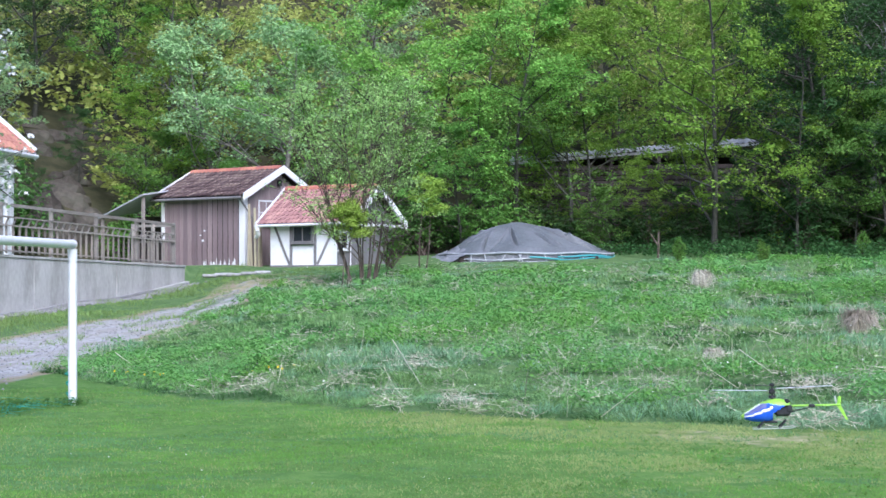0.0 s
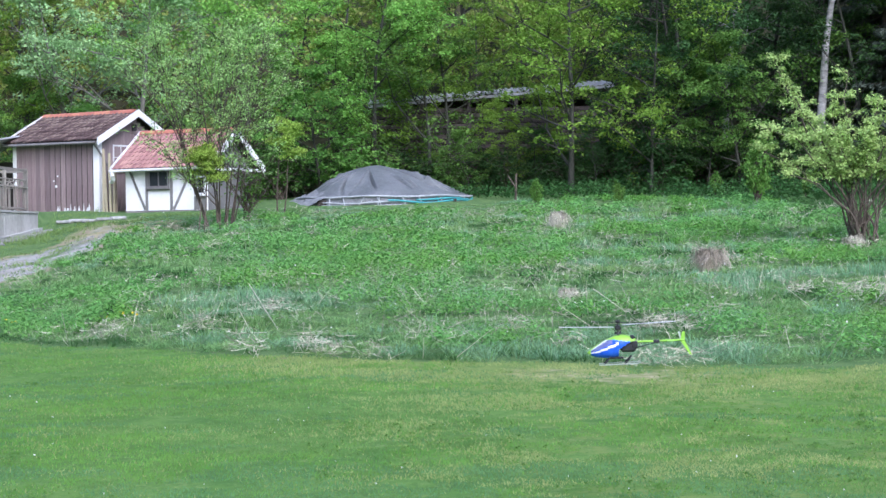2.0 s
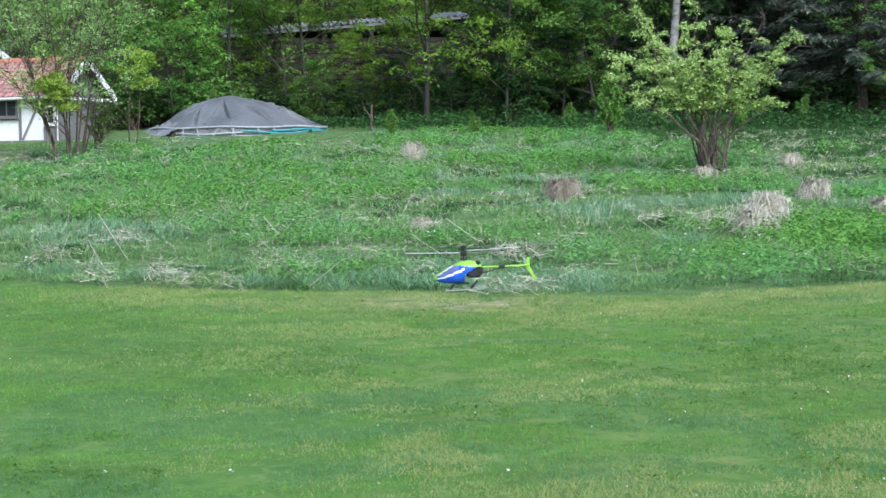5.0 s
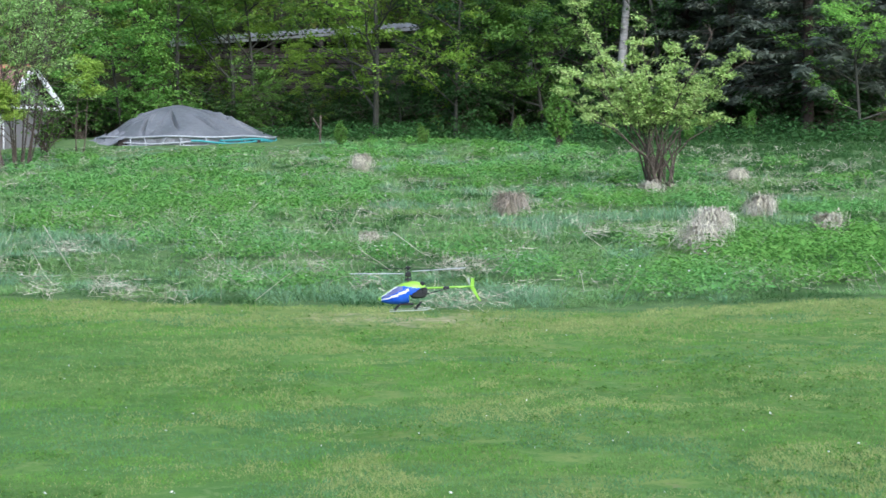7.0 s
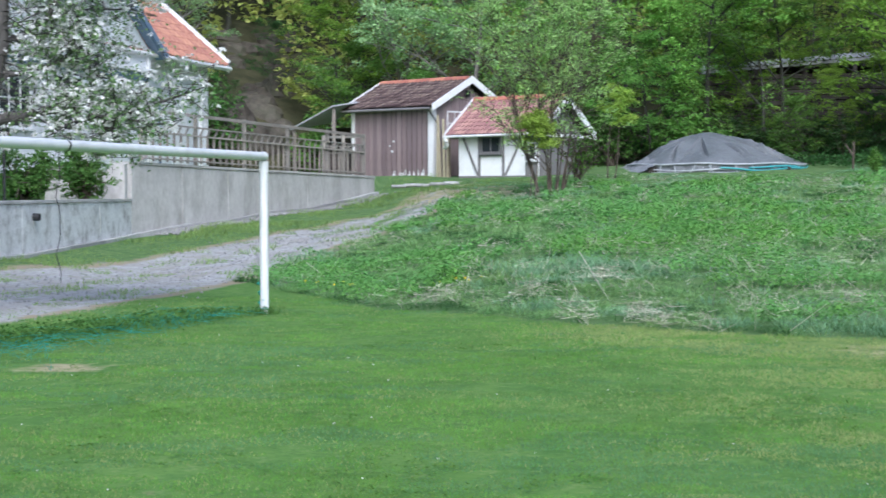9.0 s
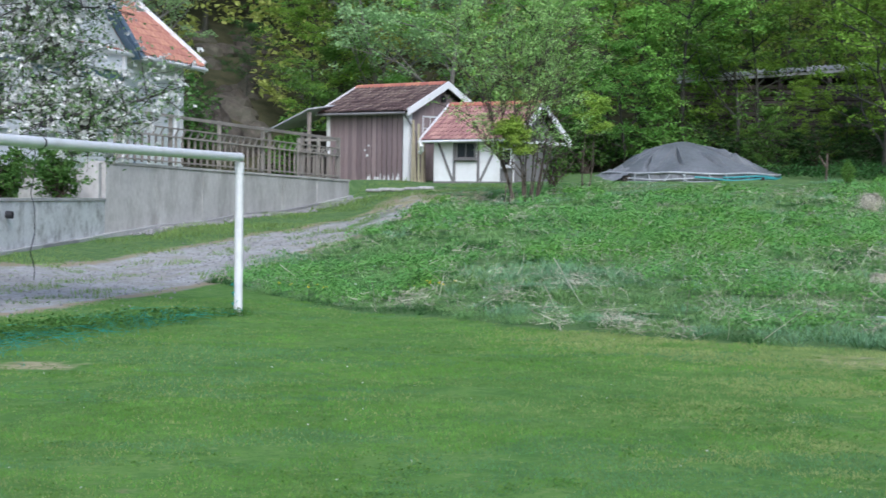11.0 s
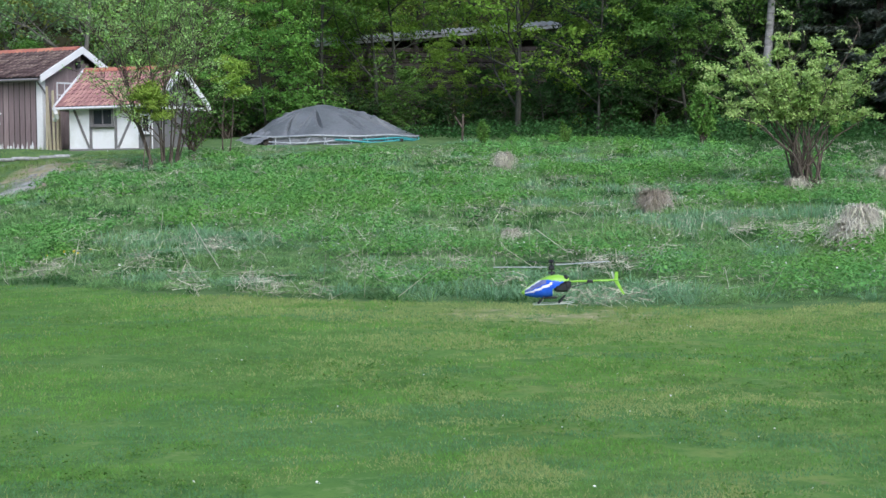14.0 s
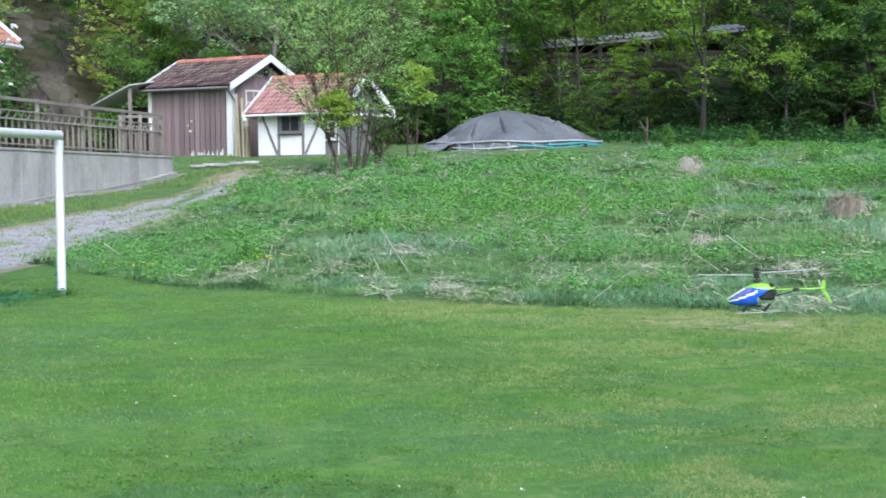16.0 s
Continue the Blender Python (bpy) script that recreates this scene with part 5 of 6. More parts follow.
def bush(name, m, label, seed, height, width, leaf, count=2500, size=0.13, group="", bark=BARK):
    """Many thin stems from one foot, with leaves in clumps over an uneven outline."""
    r, rn = random.Random(seed), np.random.default_rng(seed)
    ob = thing(name, m, label, "bush", group)
    segs, tips = [], []
    for k in range(16):
        a, s = r.uniform(0, 6.28), r.uniform(0.15, 1)
        end = Vector((math.cos(a) * width / 2 * s, math.sin(a) * width / 2 * s, height * (1 - 0.45 * s * s) * r.uniform(0.6, 1.1)))
        p = Vector((r.gauss(0, 0.08), r.gauss(0, 0.08), -0.1))
        for i in range(4):
            u = (i + 1) / 4
            q = Vector((end.x * u ** 1.4, end.y * u ** 1.4, end.z * u)) + Vector((r.gauss(0, 0.05), r.gauss(0, 0.05), 0))
            segs.append((*p, *q, 0.03 * (1 - 0.2 * i), 0.03 * (0.8 - 0.2 * i)))
            p = q
            if i:
                for _ in range(3):
                    e = q + Vector((r.gauss(0, 0.25), r.gauss(0, 0.25), r.gauss(0.02, 0.2))) * (width / 2.2)
                    segs.append((*q, *e, 0.012, 0.005)); tips.append(e)
        tips.append(p)
    v, f = tubes(segs, 4)
    child("branching", np_mesh("branching", v, f, bark), ob)
    v, f = clump_leaves(tips, max(5, count // len(tips)), 0.24 * width / 2, size, rn, keep=0.75)
    v[:, 2] = np.maximum(v[:, 2], 0.02)
    child("foliage", np_mesh("foliage", v, f, leaf), ob)
    return ob


def twigs(a, way, length, width, r):
    """Narrow folded sprays of needles that start at a and run along way."""
    k = len(a)
    d = way / (np.linalg.norm(way, axis=1, keepdims=True) + 1e-9)
    up = np.array([[0, 0, 1.0]]) + r.normal(0, 0.35, (k, 3))
    s = np.cross(d, up); s /= np.linalg.norm(s, axis=1, keepdims=True) + 1e-9
    ln = length * r.uniform(0.6, 1.3, (k, 1))
    v = np.stack([a, a + d * ln * 0.45 + s * width, a + d * ln, a + d * ln * 0.45 - s * width], 1)
    return v.reshape(-1, 3), np.arange(4 * k).reshape(-1, 4)


def spruce(name, m, label, seed, height, width, leaf):
    """Conifer with long level boughs that sag, side twigs in flat fans and a bare lower trunk."""
    r, rn = random.Random(seed), np.random.default_rng(seed)
    ob = thing(name, m, label, "tree", "conifers at the wood's edge")
    segs = [(0, 0, -0.2, 0, 0, height * 0.5, 0.22, 0.14), (0, 0, height * 0.5, 0, 0, height, 0.14, 0.02)]
    at, way = [], []
    for k in range(84):
        z = 1.5 + (height - 1.7) * (k / 84) ** 1.0
        ln = width * (1 - z / height) ** 0.7 * r.uniform(0.55, 1.15) + 0.2
        a = k * 2.39 + r.uniform(-0.5, 0.5)
        p = Vector((0, 0, z))
        for i in range(7):
            u = (i + 1) / 7
            q = Vector((math.cos(a) * ln * u, math.sin(a) * ln * u, z - 0.2 * ln * u + 0.16 * ln * u * u + r.gauss(0, 0.02)))
            segs.append((*p, *q, 0.032 * (1.08 - u), 0.032 * (1.0 - u * 0.95)))
            if i > 0:
                for _ in range(int(30 + 24 * ln / width)):
                    t = r.random()
                    side = r.choice((-1, 1)) * r.uniform(0.5, 1.2)
                    at.append(p.lerp(q, t) + Vector((r.gauss(0, 0.1), r.gauss(0, 0.1), r.gauss(-0.05, 0.07))))
                    way.append((math.cos(a + side), math.sin(a + side), r.gauss(-0.35, 0.25)))
            p = q
    v, f = tubes(segs, 6)
    child("trunk", np_mesh("trunk", v, f, PINEBARK), ob)
    v, f = twigs(np.array([tuple(q) for q in at]), np.array(way), 0.3, 0.04, rn)
    child("crown", np_mesh("crown", v, f, leaf), ob)
    return ob


def stand(az, dist, turn=0, sink=0.0):
    x, y = polar(az, dist)
    return pose(x, y, gz(x, y) - sink, 0, 0, turn)


# shrub-like grey tree before the playhouse
tree("slender_tree", stand(-2.8, 44.5, 180), "slender many-stemmed tree with thin grey-green young leaves", 101, 5.8, 0.03, 0.2, 1.25, 8, BARK, L_HAZE, per=9, rad=0.2, size=0.068, stems=13, up=1.1, lean=0.09, cap=17000)
tree("sapling", stand(-3.5, 43.4), "leafy yellow-green sapling beside the playhouse", 102, 2.45, 0.025, 0.6, 0.42, 8, BARK, L_SAPLING, per=16, rad=0.17, size=0.06, stems=2, up=0.6, lean=0.05, category="sapling", group="saplings by the playhouse")
tree("sapling", stand(-0.85, 50.5), "leafy yellow-green sapling beside the playhouse gable", 103, 3.0, 0.03, 0.62, 0.4, 6, BARK, L_SAPLING, per=14, rad=0.15, size=0.065, stems=2, up=0.6, lean=0.05, category="sapling", group="saplings by the playhouse")
bush("bush", stand(-1.9, 47.0), "low green bush at the foot of the slender tree", 104, 1.9, 1.6, L_HAZEL, 1100, 0.085)
# apple bush on the meadow: a bundle of stems that part into long arms
def arm_tree():
    r, rn = random.Random(111), np.random.default_rng(111)
    ob = thing("apple_tree", stand(18.65, 34.6, -18) @ Matrix.Diagonal((0.91, 0.91, 0.97, 1)), "bushy old apple tree with pale young leaves on the meadow", "tree")
    arms = ((-1.9, 3.9, 0.9), (-1.45, 3.0, 1.0), (-2.2, 2.0, 0.75), (-1.5, 1.5, 0.35), (-0.7, 2.7, 1.0), (-0.35, 3.6, 0.8), (0.3, 2.9, 0.9), (1.2, 3.3, 0.45), (1.75, 2.6, 0.5), (1.3, 1.5, 0.8), (0.8, 2.3, 0.9), (-1.1, 2.1, 1.0), (0.2, 2.0, 0.9), (-0.4, 1.9, 0.8), (-1.5, 2.3, 1.0), (-1.0, 2.5, 1.0), (0.0, 2.4, 1.0), (0.7, 2.1, 1.0), (-1.8, 2.4, 1.0), (1.4, 2.2, 0.9), (-0.6, 2.2, 1.0))
    segs, tips = [], []
    for k, (ex, ez, full) in enumerate(arms):
        ey = r.uniform(-1.2, 1.2)
        p = Vector((r.uniform(-0.32, 0.32), r.uniform(-0.25, 0.25), -0.15))
        foot = p.copy()
        knee = Vector((p.x * 1.3 + ex * 0.16 + r.gauss(0, 0.1), p.y + ey * 0.15, min(1.15, ez * 0.6)))
        n = 9
        for i in range(n):
            u = (i + 1) / n
            t = u
            q = foot * (1 - t) ** 2 + knee * 2 * t * (1 - t) * 1.0 + Vector((ex, ey, ez)) * t * t + Vector((r.gauss(0, 0.05), r.gauss(0, 0.05), r.gauss(0, 0.04)))
            rad = 0.021 * (1 - 0.8 * t) + 0.005
            segs.append((*p, *q, rad + 0.004, rad))
            if t > 0.56 and q.z > 1.25:
                for _ in range(5):
                    d = Vector((r.gauss(0, 1), r.gauss(0, 1), r.gauss(0.35, 0.7))).normalized()
                    e = q + d * r.uniform(0.2, 0.6) * (1.15 - 0.6 * t)
                    segs.append((*q, *e, 0.01, 0.004))
                    if r.random() < full:
                        tips += [e, q.lerp(e, 0.55)]
            p = q
    for _ in range(26):      # thin suckers round the foot
        a0 = r.uniform(0, 6.28)
        segs.append((0.2 * math.cos(a0), 0.2 * math.sin(a0), -0.1, 0.45 * math.cos(a0), 0.45 * math.sin(a0), r.uniform(0.7, 1.7), 0.012, 0.005))
    v, f = tubes(segs, 5)
    child("trunk", np_mesh("trunk", v, f, BARK, smooth=True), ob)
    v, f = clump_leaves(tips, 34, 0.13, 0.07, rn, keep=0.95)
    child("crown", np_mesh("crown", v, f, L_APPLE), ob)


arm_tree()
# blossoming apple tree beside the track
def blossom_tree():
    """Old apple tree: a leaning trunk, one long level limb and upper arms, with leaves and blossom along the twigs."""
    r, rn = random.Random(121), np.random.default_rng(121)
    ob = thing("blossom_tree", stand(-22.34, 22.4, 22.34), "old apple tree in white blossom beside the gravel track", "tree")
    ways = (((0.04, -0.2), (0.06, 1.2), (0.1, 2.15), (0.32, 2.66), (0.47, 3.31), (0.51, 4.03), (0.66, 4.75)),
            ((0.1, 2.3), (0.57, 2.52), (1.13, 2.61), (1.56, 2.55), (1.89, 2.34), (2.03, 2.09)),
            ((1.56, 2.55), (1.7, 2.95), (1.77, 3.4), (1.57, 3.69), (1.22, 3.9)), ((0.49, 3.45), (1.07, 3.75), (1.57, 3.98), (2.23, 4.07)),
            ((1.89, 2.42), (2.29, 2.64), (2.83, 2.83)), ((0.58, 4.17), (1.29, 4.34), (2.01, 4.43), (2.52, 4.14)), ((0.39, 3.02), (0.85, 3.1), (1.28, 3.25), (1.57, 3.47)),
            ((1.56, 2.55), (2.0, 2.53), (2.51, 2.42)), ((0.3, 2.7), (-0.4, 3.1), (-1.1, 3.2), (-1.9, 3.0)), ((0.5, 3.6), (-0.2, 4.1), (-0.9, 4.3)), ((0.6, 4.5), (0.9, 5.0), (1.4, 5.2)), ((1.07, 3.75), (1.4, 4.5), (1.9, 4.9)))
    segs, tips = [], []
    for k, way in enumerate(ways):
        side = r.uniform(-0.5, 0.5) if k > 1 else 0.0
        pts = [Vector((x, side * i + r.gauss(0, 0.03), z)) for i, (x, z) in enumerate(way)]
        rad0, rad1 = (0.17, 0.09) if k == 0 else (0.085, 0.025) if k == 1 else (0.04, 0.01)
        total = (len(pts) - 1) * 4
        p, c = pts[0], 0
        for i in range(len(pts) - 1):
            for j in range(4):
                c += 1
                q = pts[i].lerp(pts[i + 1], (j + 1) / 4) + Vector((r.gauss(0, 0.012), r.gauss(0, 0.012), r.gauss(0, 0.012)))
                segs.append((*p, *q, rad0 + (rad1 - rad0) * (c - 1) / total, rad0 + (rad1 - rad0) * c / total))
                p = q
                if k == 0 and c < 14:
                    continue
                for _ in range(3 if k != 1 else 2):
                    d = Vector((r.gauss(0, 0.8), r.gauss(0, 1.0), r.gauss(0.25, 0.6))).normalized()
                    e = q + d * r.uniform(0.25, 0.75)
                    segs.append((*q, *e, 0.011, 0.004))
                    tips += [e, q.lerp(e, 0.6)]
                    for _ in range(2):
                        w = q.lerp(e, r.uniform(0.4, 1)) + Vector((r.gauss(0, 0.2), r.gauss(0, 0.2), r.gauss(0, 0.16)))
                        segs.append((*e, *w, 0.006, 0.003)); tips.append(w)
    v, f = tubes([s for s in segs if s[6] > 0.02], 9)
    v2, f2 = tubes([s for s in segs if s[6] <= 0.02], 4)
    child("trunk", np_mesh("trunk", np.concatenate([v, v2]), np.concatenate([f, f2 + len(v)]), BARKGREY, smooth=True), ob)
    t = np.array([tuple(q) for q in tips])
    on_trunk = (np.abs(t[:, 0] - np.interp(t[:, 2], (2.2, 2.66, 3.31, 4.03, 4.75), (0.12, 0.32, 0.47, 0.51, 0.66))) < 0.3) & (t[:, 1] < 0.1)
    t = t[~on_trunk]
    c = np.repeat(t, 8, axis=0)
    v, f = leaves(c + rn.normal(0, 0.1, c.shape), 0.062, rn, 0.2)
    child("crown", np_mesh("crown", v, f, L_APPLETREE), ob)
    t = t[rn.random(len(t)) < 0.7]
    c = np.repeat(t, 2, axis=0)
    c, face = domes(c + rn.normal(0, 0.09, c.shape), rn.uniform(0.035, 0.08, len(c)), 0.08, 10, rn)
    v, f = leaves(c, 0.055, rn, face=face, wild=0.6)
    child("blossom", np_mesh("blossom", v, f, L_BLOSSOM), ob, "white blossom in clusters")


blossom_tree()
# hedge bushes behind the low wall
for i, (az, d, w) in enumerate(((-20.35, 36.6, 1.5), (-18.35, 38.8, 1.35), (-22.6, 35.0, 1.4))):
    bush("garden_bush", stand(az, d), "clipped dark green garden bush behind the low wall", 130 + i, 1.1, w, L_MID, 4200, 0.09, "bushes behind the wall")

# the wood: a few kinds of tree, each built once for a colour, then copied
KINDS = [
    ("maple", "broad maple with bright fresh green leaves at the wood's edge", L_BRIGHT, BARKW, dict(height=10.5, trunk_r=0.13, base=0.14, spread=3.0, limbs=15, per=30, rad=0.46, size=0.13)),
    ("oak", "young oak with yellow-green leaves in the wood", L_YELLOW, BARKW, dict(height=12.5, trunk_r=0.12, base=0.09, spread=3.2, limbs=15, per=30, rad=0.46, size=0.13)),
    ("aspen", "aspen with olive young leaves on the hillside", L_OLIVE, BARKW, dict(height=12.0, trunk_r=0.15, base=0.22, spread=2.6, limbs=15, per=30, rad=0.46, size=0.13)),
    ("willow", "grey-green willow in the wood behind the sheds", L_GREY, BARKG, dict(height=9.0, trunk_r=0.15, base=0.15, spread=2.9, limbs=15, per=30, rad=0.46, size=0.13)),
    ("young_oak", "young oak with low yellow-green branches at the wood's edge", L_YELLOW, BARKW, dict(height=9.5, trunk_r=0.085, base=0.06, spread=2.7, limbs=15, per=30, rad=0.42, size=0.125)),
    ("hazel", "mid green hazel tree at the wood's edge", L_HAZEL, BARKW, dict(height=7.5, trunk_r=0.12, base=0.1, spread=2.6, limbs=14, per=30, rad=0.46, size=0.13)),
    ("alder", "dark green alder, leaves darkened for the wood's shade", L_DARK, BARKW, dict(height=11.0, trunk_r=0.17, base=0.18, spread=2.9, limbs=15, per=30, rad=0.46, size=0.13)),
]
made = {}
rt = random.Random(77)


def plant(kind, az, dist, scale=1.0):
    name, label, leaf, bark, kw = KINDS[[k[0] for k in KINDS].index(kind)]
    m = stand(az, dist, rt.uniform(0, 360), 0.1)
    if kind not in made:
        made[kind] = [tree(name, m, label, 200 + 10 * len(made) + i, bark=bark, leaf=leaf, group=name + " trees", cap=10500, **kw) for i in range(1)]
        return
    ob = copy_thing(made[kind][0], m)
    ob.scale = (scale, scale, scale * rt.uniform(0.92, 1.1))


# wood's edge, then the slope behind it: kind, bearing, distance, size
SHRUB_FRONT = [
    ("maple", 2.4, 63.0, 0.8), ("oak", 9.0, 60.0, 0.86), ("young_oak", 11.7, 59.0, 0.62), ("young_oak", 6.7, 62.5, 0.42), ("hazel", 4.3, 62.5, 0.5), ("hazel", 5.6, 61.5, 0.34),
    ("oak", 5.0, 63.5, 0.7), ("alder", 12.9, 60.5, 0.36), ("hazel", 0.6, 61.5, 0.75), ("alder", 7.8, 62.5, 0.26), ("alder", 9.9, 61.0, 0.28), ("alder", 10.4, 63.0, 0.4),
    ("alder", 13.6, 59.5, 0.36), ("hazel", 14.7, 60.0, 0.8), ("alder", 16.4, 63.0, 0.9), ("young_oak", 8.2, 64.0, 0.5), ("young_oak", 3.4, 64.5, 0.6),
]
WOOD_MIDDLE = [
    ("alder", 18.8, 60.5, 0.95), ("alder", 12.6, 66.5, 0.95), ("maple", -2.6, 63.0, 0.98), ("maple", -0.4, 65.5, 0.95), ("willow", -5.4, 65.0, 1.02), ("willow", -7.6, 67.0, 1.0),
    ("maple", -4.0, 67.5, 0.9), ("hazel", -9.2, 66.0, 0.75), ("hazel", -6.6, 63.5, 0.6), ("oak", -9.9, 67.0, 0.62), ("oak", -9.2, 71.0, 0.85), ("aspen", -8.2, 74.0, 1.0),
    ("maple", -11.2, 75.0, 0.8), ("willow", -15.2, 68.0, 0.8), ("alder", -13.7, 66.5, 0.22), ("alder", -12.2, 69.0, 0.3), ("hazel", 12.8, 61.0, 0.75), ("hazel", 17.8, 63.5, 1.0), ("alder", -13.6, 75.0, 1.0), ("alder", -11.0, 77.0, 1.0), ("oak", 1.2, 68.0, 1.0),
]
WOOD_BACK = [
    ("young_oak", 2.6, 70.8, 0.8), ("young_oak", 4.2, 71.5, 0.85), ("young_oak", 5.9, 70.6, 0.8), ("young_oak", 7.5, 71.3, 0.85), ("young_oak", 9.3, 70.8, 0.85), ("alder", 11.4, 70.0, 0.9),
    ("aspen", 3.0, 75.0, 1.0), ("aspen", 5.6, 76.0, 1.0), ("oak", 7.4, 75.0, 1.0), ("alder", 12.0, 73.0, 1.0), ("alder", 13.0, 70.0, 1.0), ("alder", 15.4, 68.5, 1.0), ("alder", 17.6, 66.0, 1.0),
    ("alder", 20.4, 67.0, 1.0), ("alder", 22.6, 65.0, 1.0), ("alder", 24.8, 63.0, 0.95), ("alder", 26.6, 66.0, 1.0), ("maple", 25.1, 55.5, 0.6), ("willow", -1.8, 71.0, 0.95),
    ("willow", -15.8, 74.0, 1.0), ("willow", -18.0, 68.0, 0.9), ("maple", -19.8, 72.0, 1.0), ("maple", -24.0, 70.0, 1.0), ("aspen", -26.0, 66.0, 1.0),
]
for row in SHRUB_FRONT + WOOD_MIDDLE + WOOD_BACK:
    plant(*row)

# undergrowth along the wood's edge
under = []
for i, (leaf, label) in enumerate(((L_MID, "mid green undergrowth bush at the wood's edge"), (L_DARK, "dark green bush at the wood's edge, leaves darkened for shade"), (L_HAZEL, "fresh green sapling bush at the wood's edge"), (L_HAZEL, "mid green leafy shrub behind the mound"))):
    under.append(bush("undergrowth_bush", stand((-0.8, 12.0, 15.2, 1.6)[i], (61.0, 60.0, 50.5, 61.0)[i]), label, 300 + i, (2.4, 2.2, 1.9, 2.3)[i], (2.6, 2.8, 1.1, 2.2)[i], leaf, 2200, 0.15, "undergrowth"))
under[2].scale = (0.6, 0.6, 0.95)
ru = random.Random(5)
for i in range(44):
    az = -1.5 + 27 * i / 44 + ru.uniform(-0.3, 0.3)
    d = np.interp(az, [-2, 5, 14, 24], [62.5, 62, 60, 56.5]) + ru.uniform(-0.6, 2.5)
    # Mostly the darkened bush, and only that far right: shade put into leaves.
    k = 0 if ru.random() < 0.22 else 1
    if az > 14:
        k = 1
    ob = copy_thing(under[k], stand(az, d, ru.uniform(0, 360)))
    s = ru.uniform(0.5, 1.1)
    ob.scale = (s, s, s * ru.uniform(0.6, 1.0))
for i in range(6):
    az = 8 + 16 * i / 6 + ru.uniform(-0.9, 0.9)
    ob = copy_thing(under[2], stand(az, ru.uniform(51, 56.5), ru.uniform(0, 360)))
    s = ru.uniform(0.3, 0.6)
    ob.scale = (s * 0.7, s * 0.7, s * ru.uniform(0.8, 1.4))
for i in range(10):
    az = (-15.6 if i < 3 else -13.2) + 8 * i / 10 + ru.uniform(-0.3, 0.3)
    ob = copy_thing(under[3 if i % 2 else 0], stand(az, ru.uniform(63, 67), ru.uniform(0, 360)))
    s = ru.uniform(0.7, 1.2)
    ob.scale = (s, s, s)

# conifers and birches towards the dark side of the wood
sp = spruce("spruce", stand(23.4, 57.0), "dark spruce with drooping branches at the wood's edge", 401, 12.0, 3.6, L_SPRUCE)
for az, d, s in ((20.9, 59.0, 0.85), (19.4, 62.0, 0.9), (22.3, 63.5, 1.05), (18.6, 64.0, 1.0), (26.3, 59.5, 1.0)):
    ob = copy_thing(sp, stand(az, d, az * 40))
    ob.scale = (s, s, s)
for i, (az, d, h) in enumerate(((17.1, 59.3, 13.0), (14.2, 66.0, 12.0), (19.5, 61.5, 13.0))):
    tree("birch", stand(az, d), "white-barked birch among darker trees", 410 + i, h, 0.19, 0.55, 2.0, 12, BIRCH, L_DARK, per=5, rad=0.3, size=0.12, cap=3500, group="birches", lean=0.02)

# rocks of the bank behind the house
ROCK = mat("brown_grey_rock", (0.045, 0.038, 0.03), (0.115, 0.1, 0.08), scale=1.8, fine=6, bump=0.6, obrand=0.2, dirt=(0.06, 0.06, 0.04), dirt_amount=0.8, dirt_scale=1.2)
rk = random.Random(33)
for i in range(16):
    az, d = -14.2 + 2.6 * rk.random(), 66.5 + 9 * i / 16
    s = rk.uniform(0.6, 1.3)
    bm = bmesh.new()
    bmesh.ops.create_icosphere(bm, subdivisions=3, radius=1)
    for q in bm.verts:
        w = 1 + 0.35 * noise.noise(q.co * 1.3 + Vector((i * 7, 0, 0))) + 0.15 * noise.noise(q.co * 3.5 + Vector((0, i * 5, 0)))
        q.co = Vector((q.co.x * s * 1.1, q.co.y * s * 0.9, q.co.z * s * 0.9)) * w
    ob = part("boulder", bm, ROCK, None, m=stand(az, d, rk.uniform(0, 360), 0.5))
    tagged(ob, "brown-grey rock on the bare bank behind the house", "rock", "rocks of the bank")

# bare stake and dead twigs by the mound
sx, sy = polar(7.15, 57.0)
stake = thing("wooden_stake", pose(sx, sy, gz(sx, sy)), "weathered brown forked stake at the wood's edge", "stake")
tube_part("stake_pole", [(0, 0, -0.2, 0.03, 0, 0.9, 0.045, 0.035), (0.0, 0, 0.45, -0.25, 0.05, 0.85, 0.03, 0.02)], BARK, stake, 7)

# the far wood: low growth and crowns over the hillside
rw = np.random.default_rng(8)
n = 95000
az = rw.uniform(-26, 28, n)
d = rw.uniform(67, 104, n)
x, y = d * np.sin(np.radians(az)), d * np.cos(np.radians(az))
hump = vnoise(x, y, 0.28, 41) * 0.6 + vnoise(x, y, 0.8, 42) * 0.4
ok = (hump > 0.32) & ~((az > -13.8) & (az < -12.0) & (d < 73)) & ~((az > 1) & (az < 11.5) & (d < 72.5))
x, y, hump, d = x[ok], y[ok], hump[ok], d[ok]
z = G(x, y) + (hump - 0.25) * 6.0 * rw.uniform(0.45, 1.0, len(x)) ** 0.5
# Beyond this bearing the hillside's shade is put into a darker leaf colour.
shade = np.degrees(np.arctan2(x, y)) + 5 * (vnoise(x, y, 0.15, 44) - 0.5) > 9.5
for sel, leaf, text in ((~shade, L_OLIVE, "dense young wood covering the hillside"), (shade, L_DARK, "dense hillside wood with its shade put into dark leaves")):
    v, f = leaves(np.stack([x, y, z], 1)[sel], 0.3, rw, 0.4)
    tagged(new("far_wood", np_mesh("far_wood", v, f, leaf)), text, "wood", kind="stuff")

# Herb green darkened to carry the shade under the trees.
L_HERB = leafmat("shaded_herb_leaves", (0.045, 0.115, 0.034), (0.09, 0.19, 0.055))
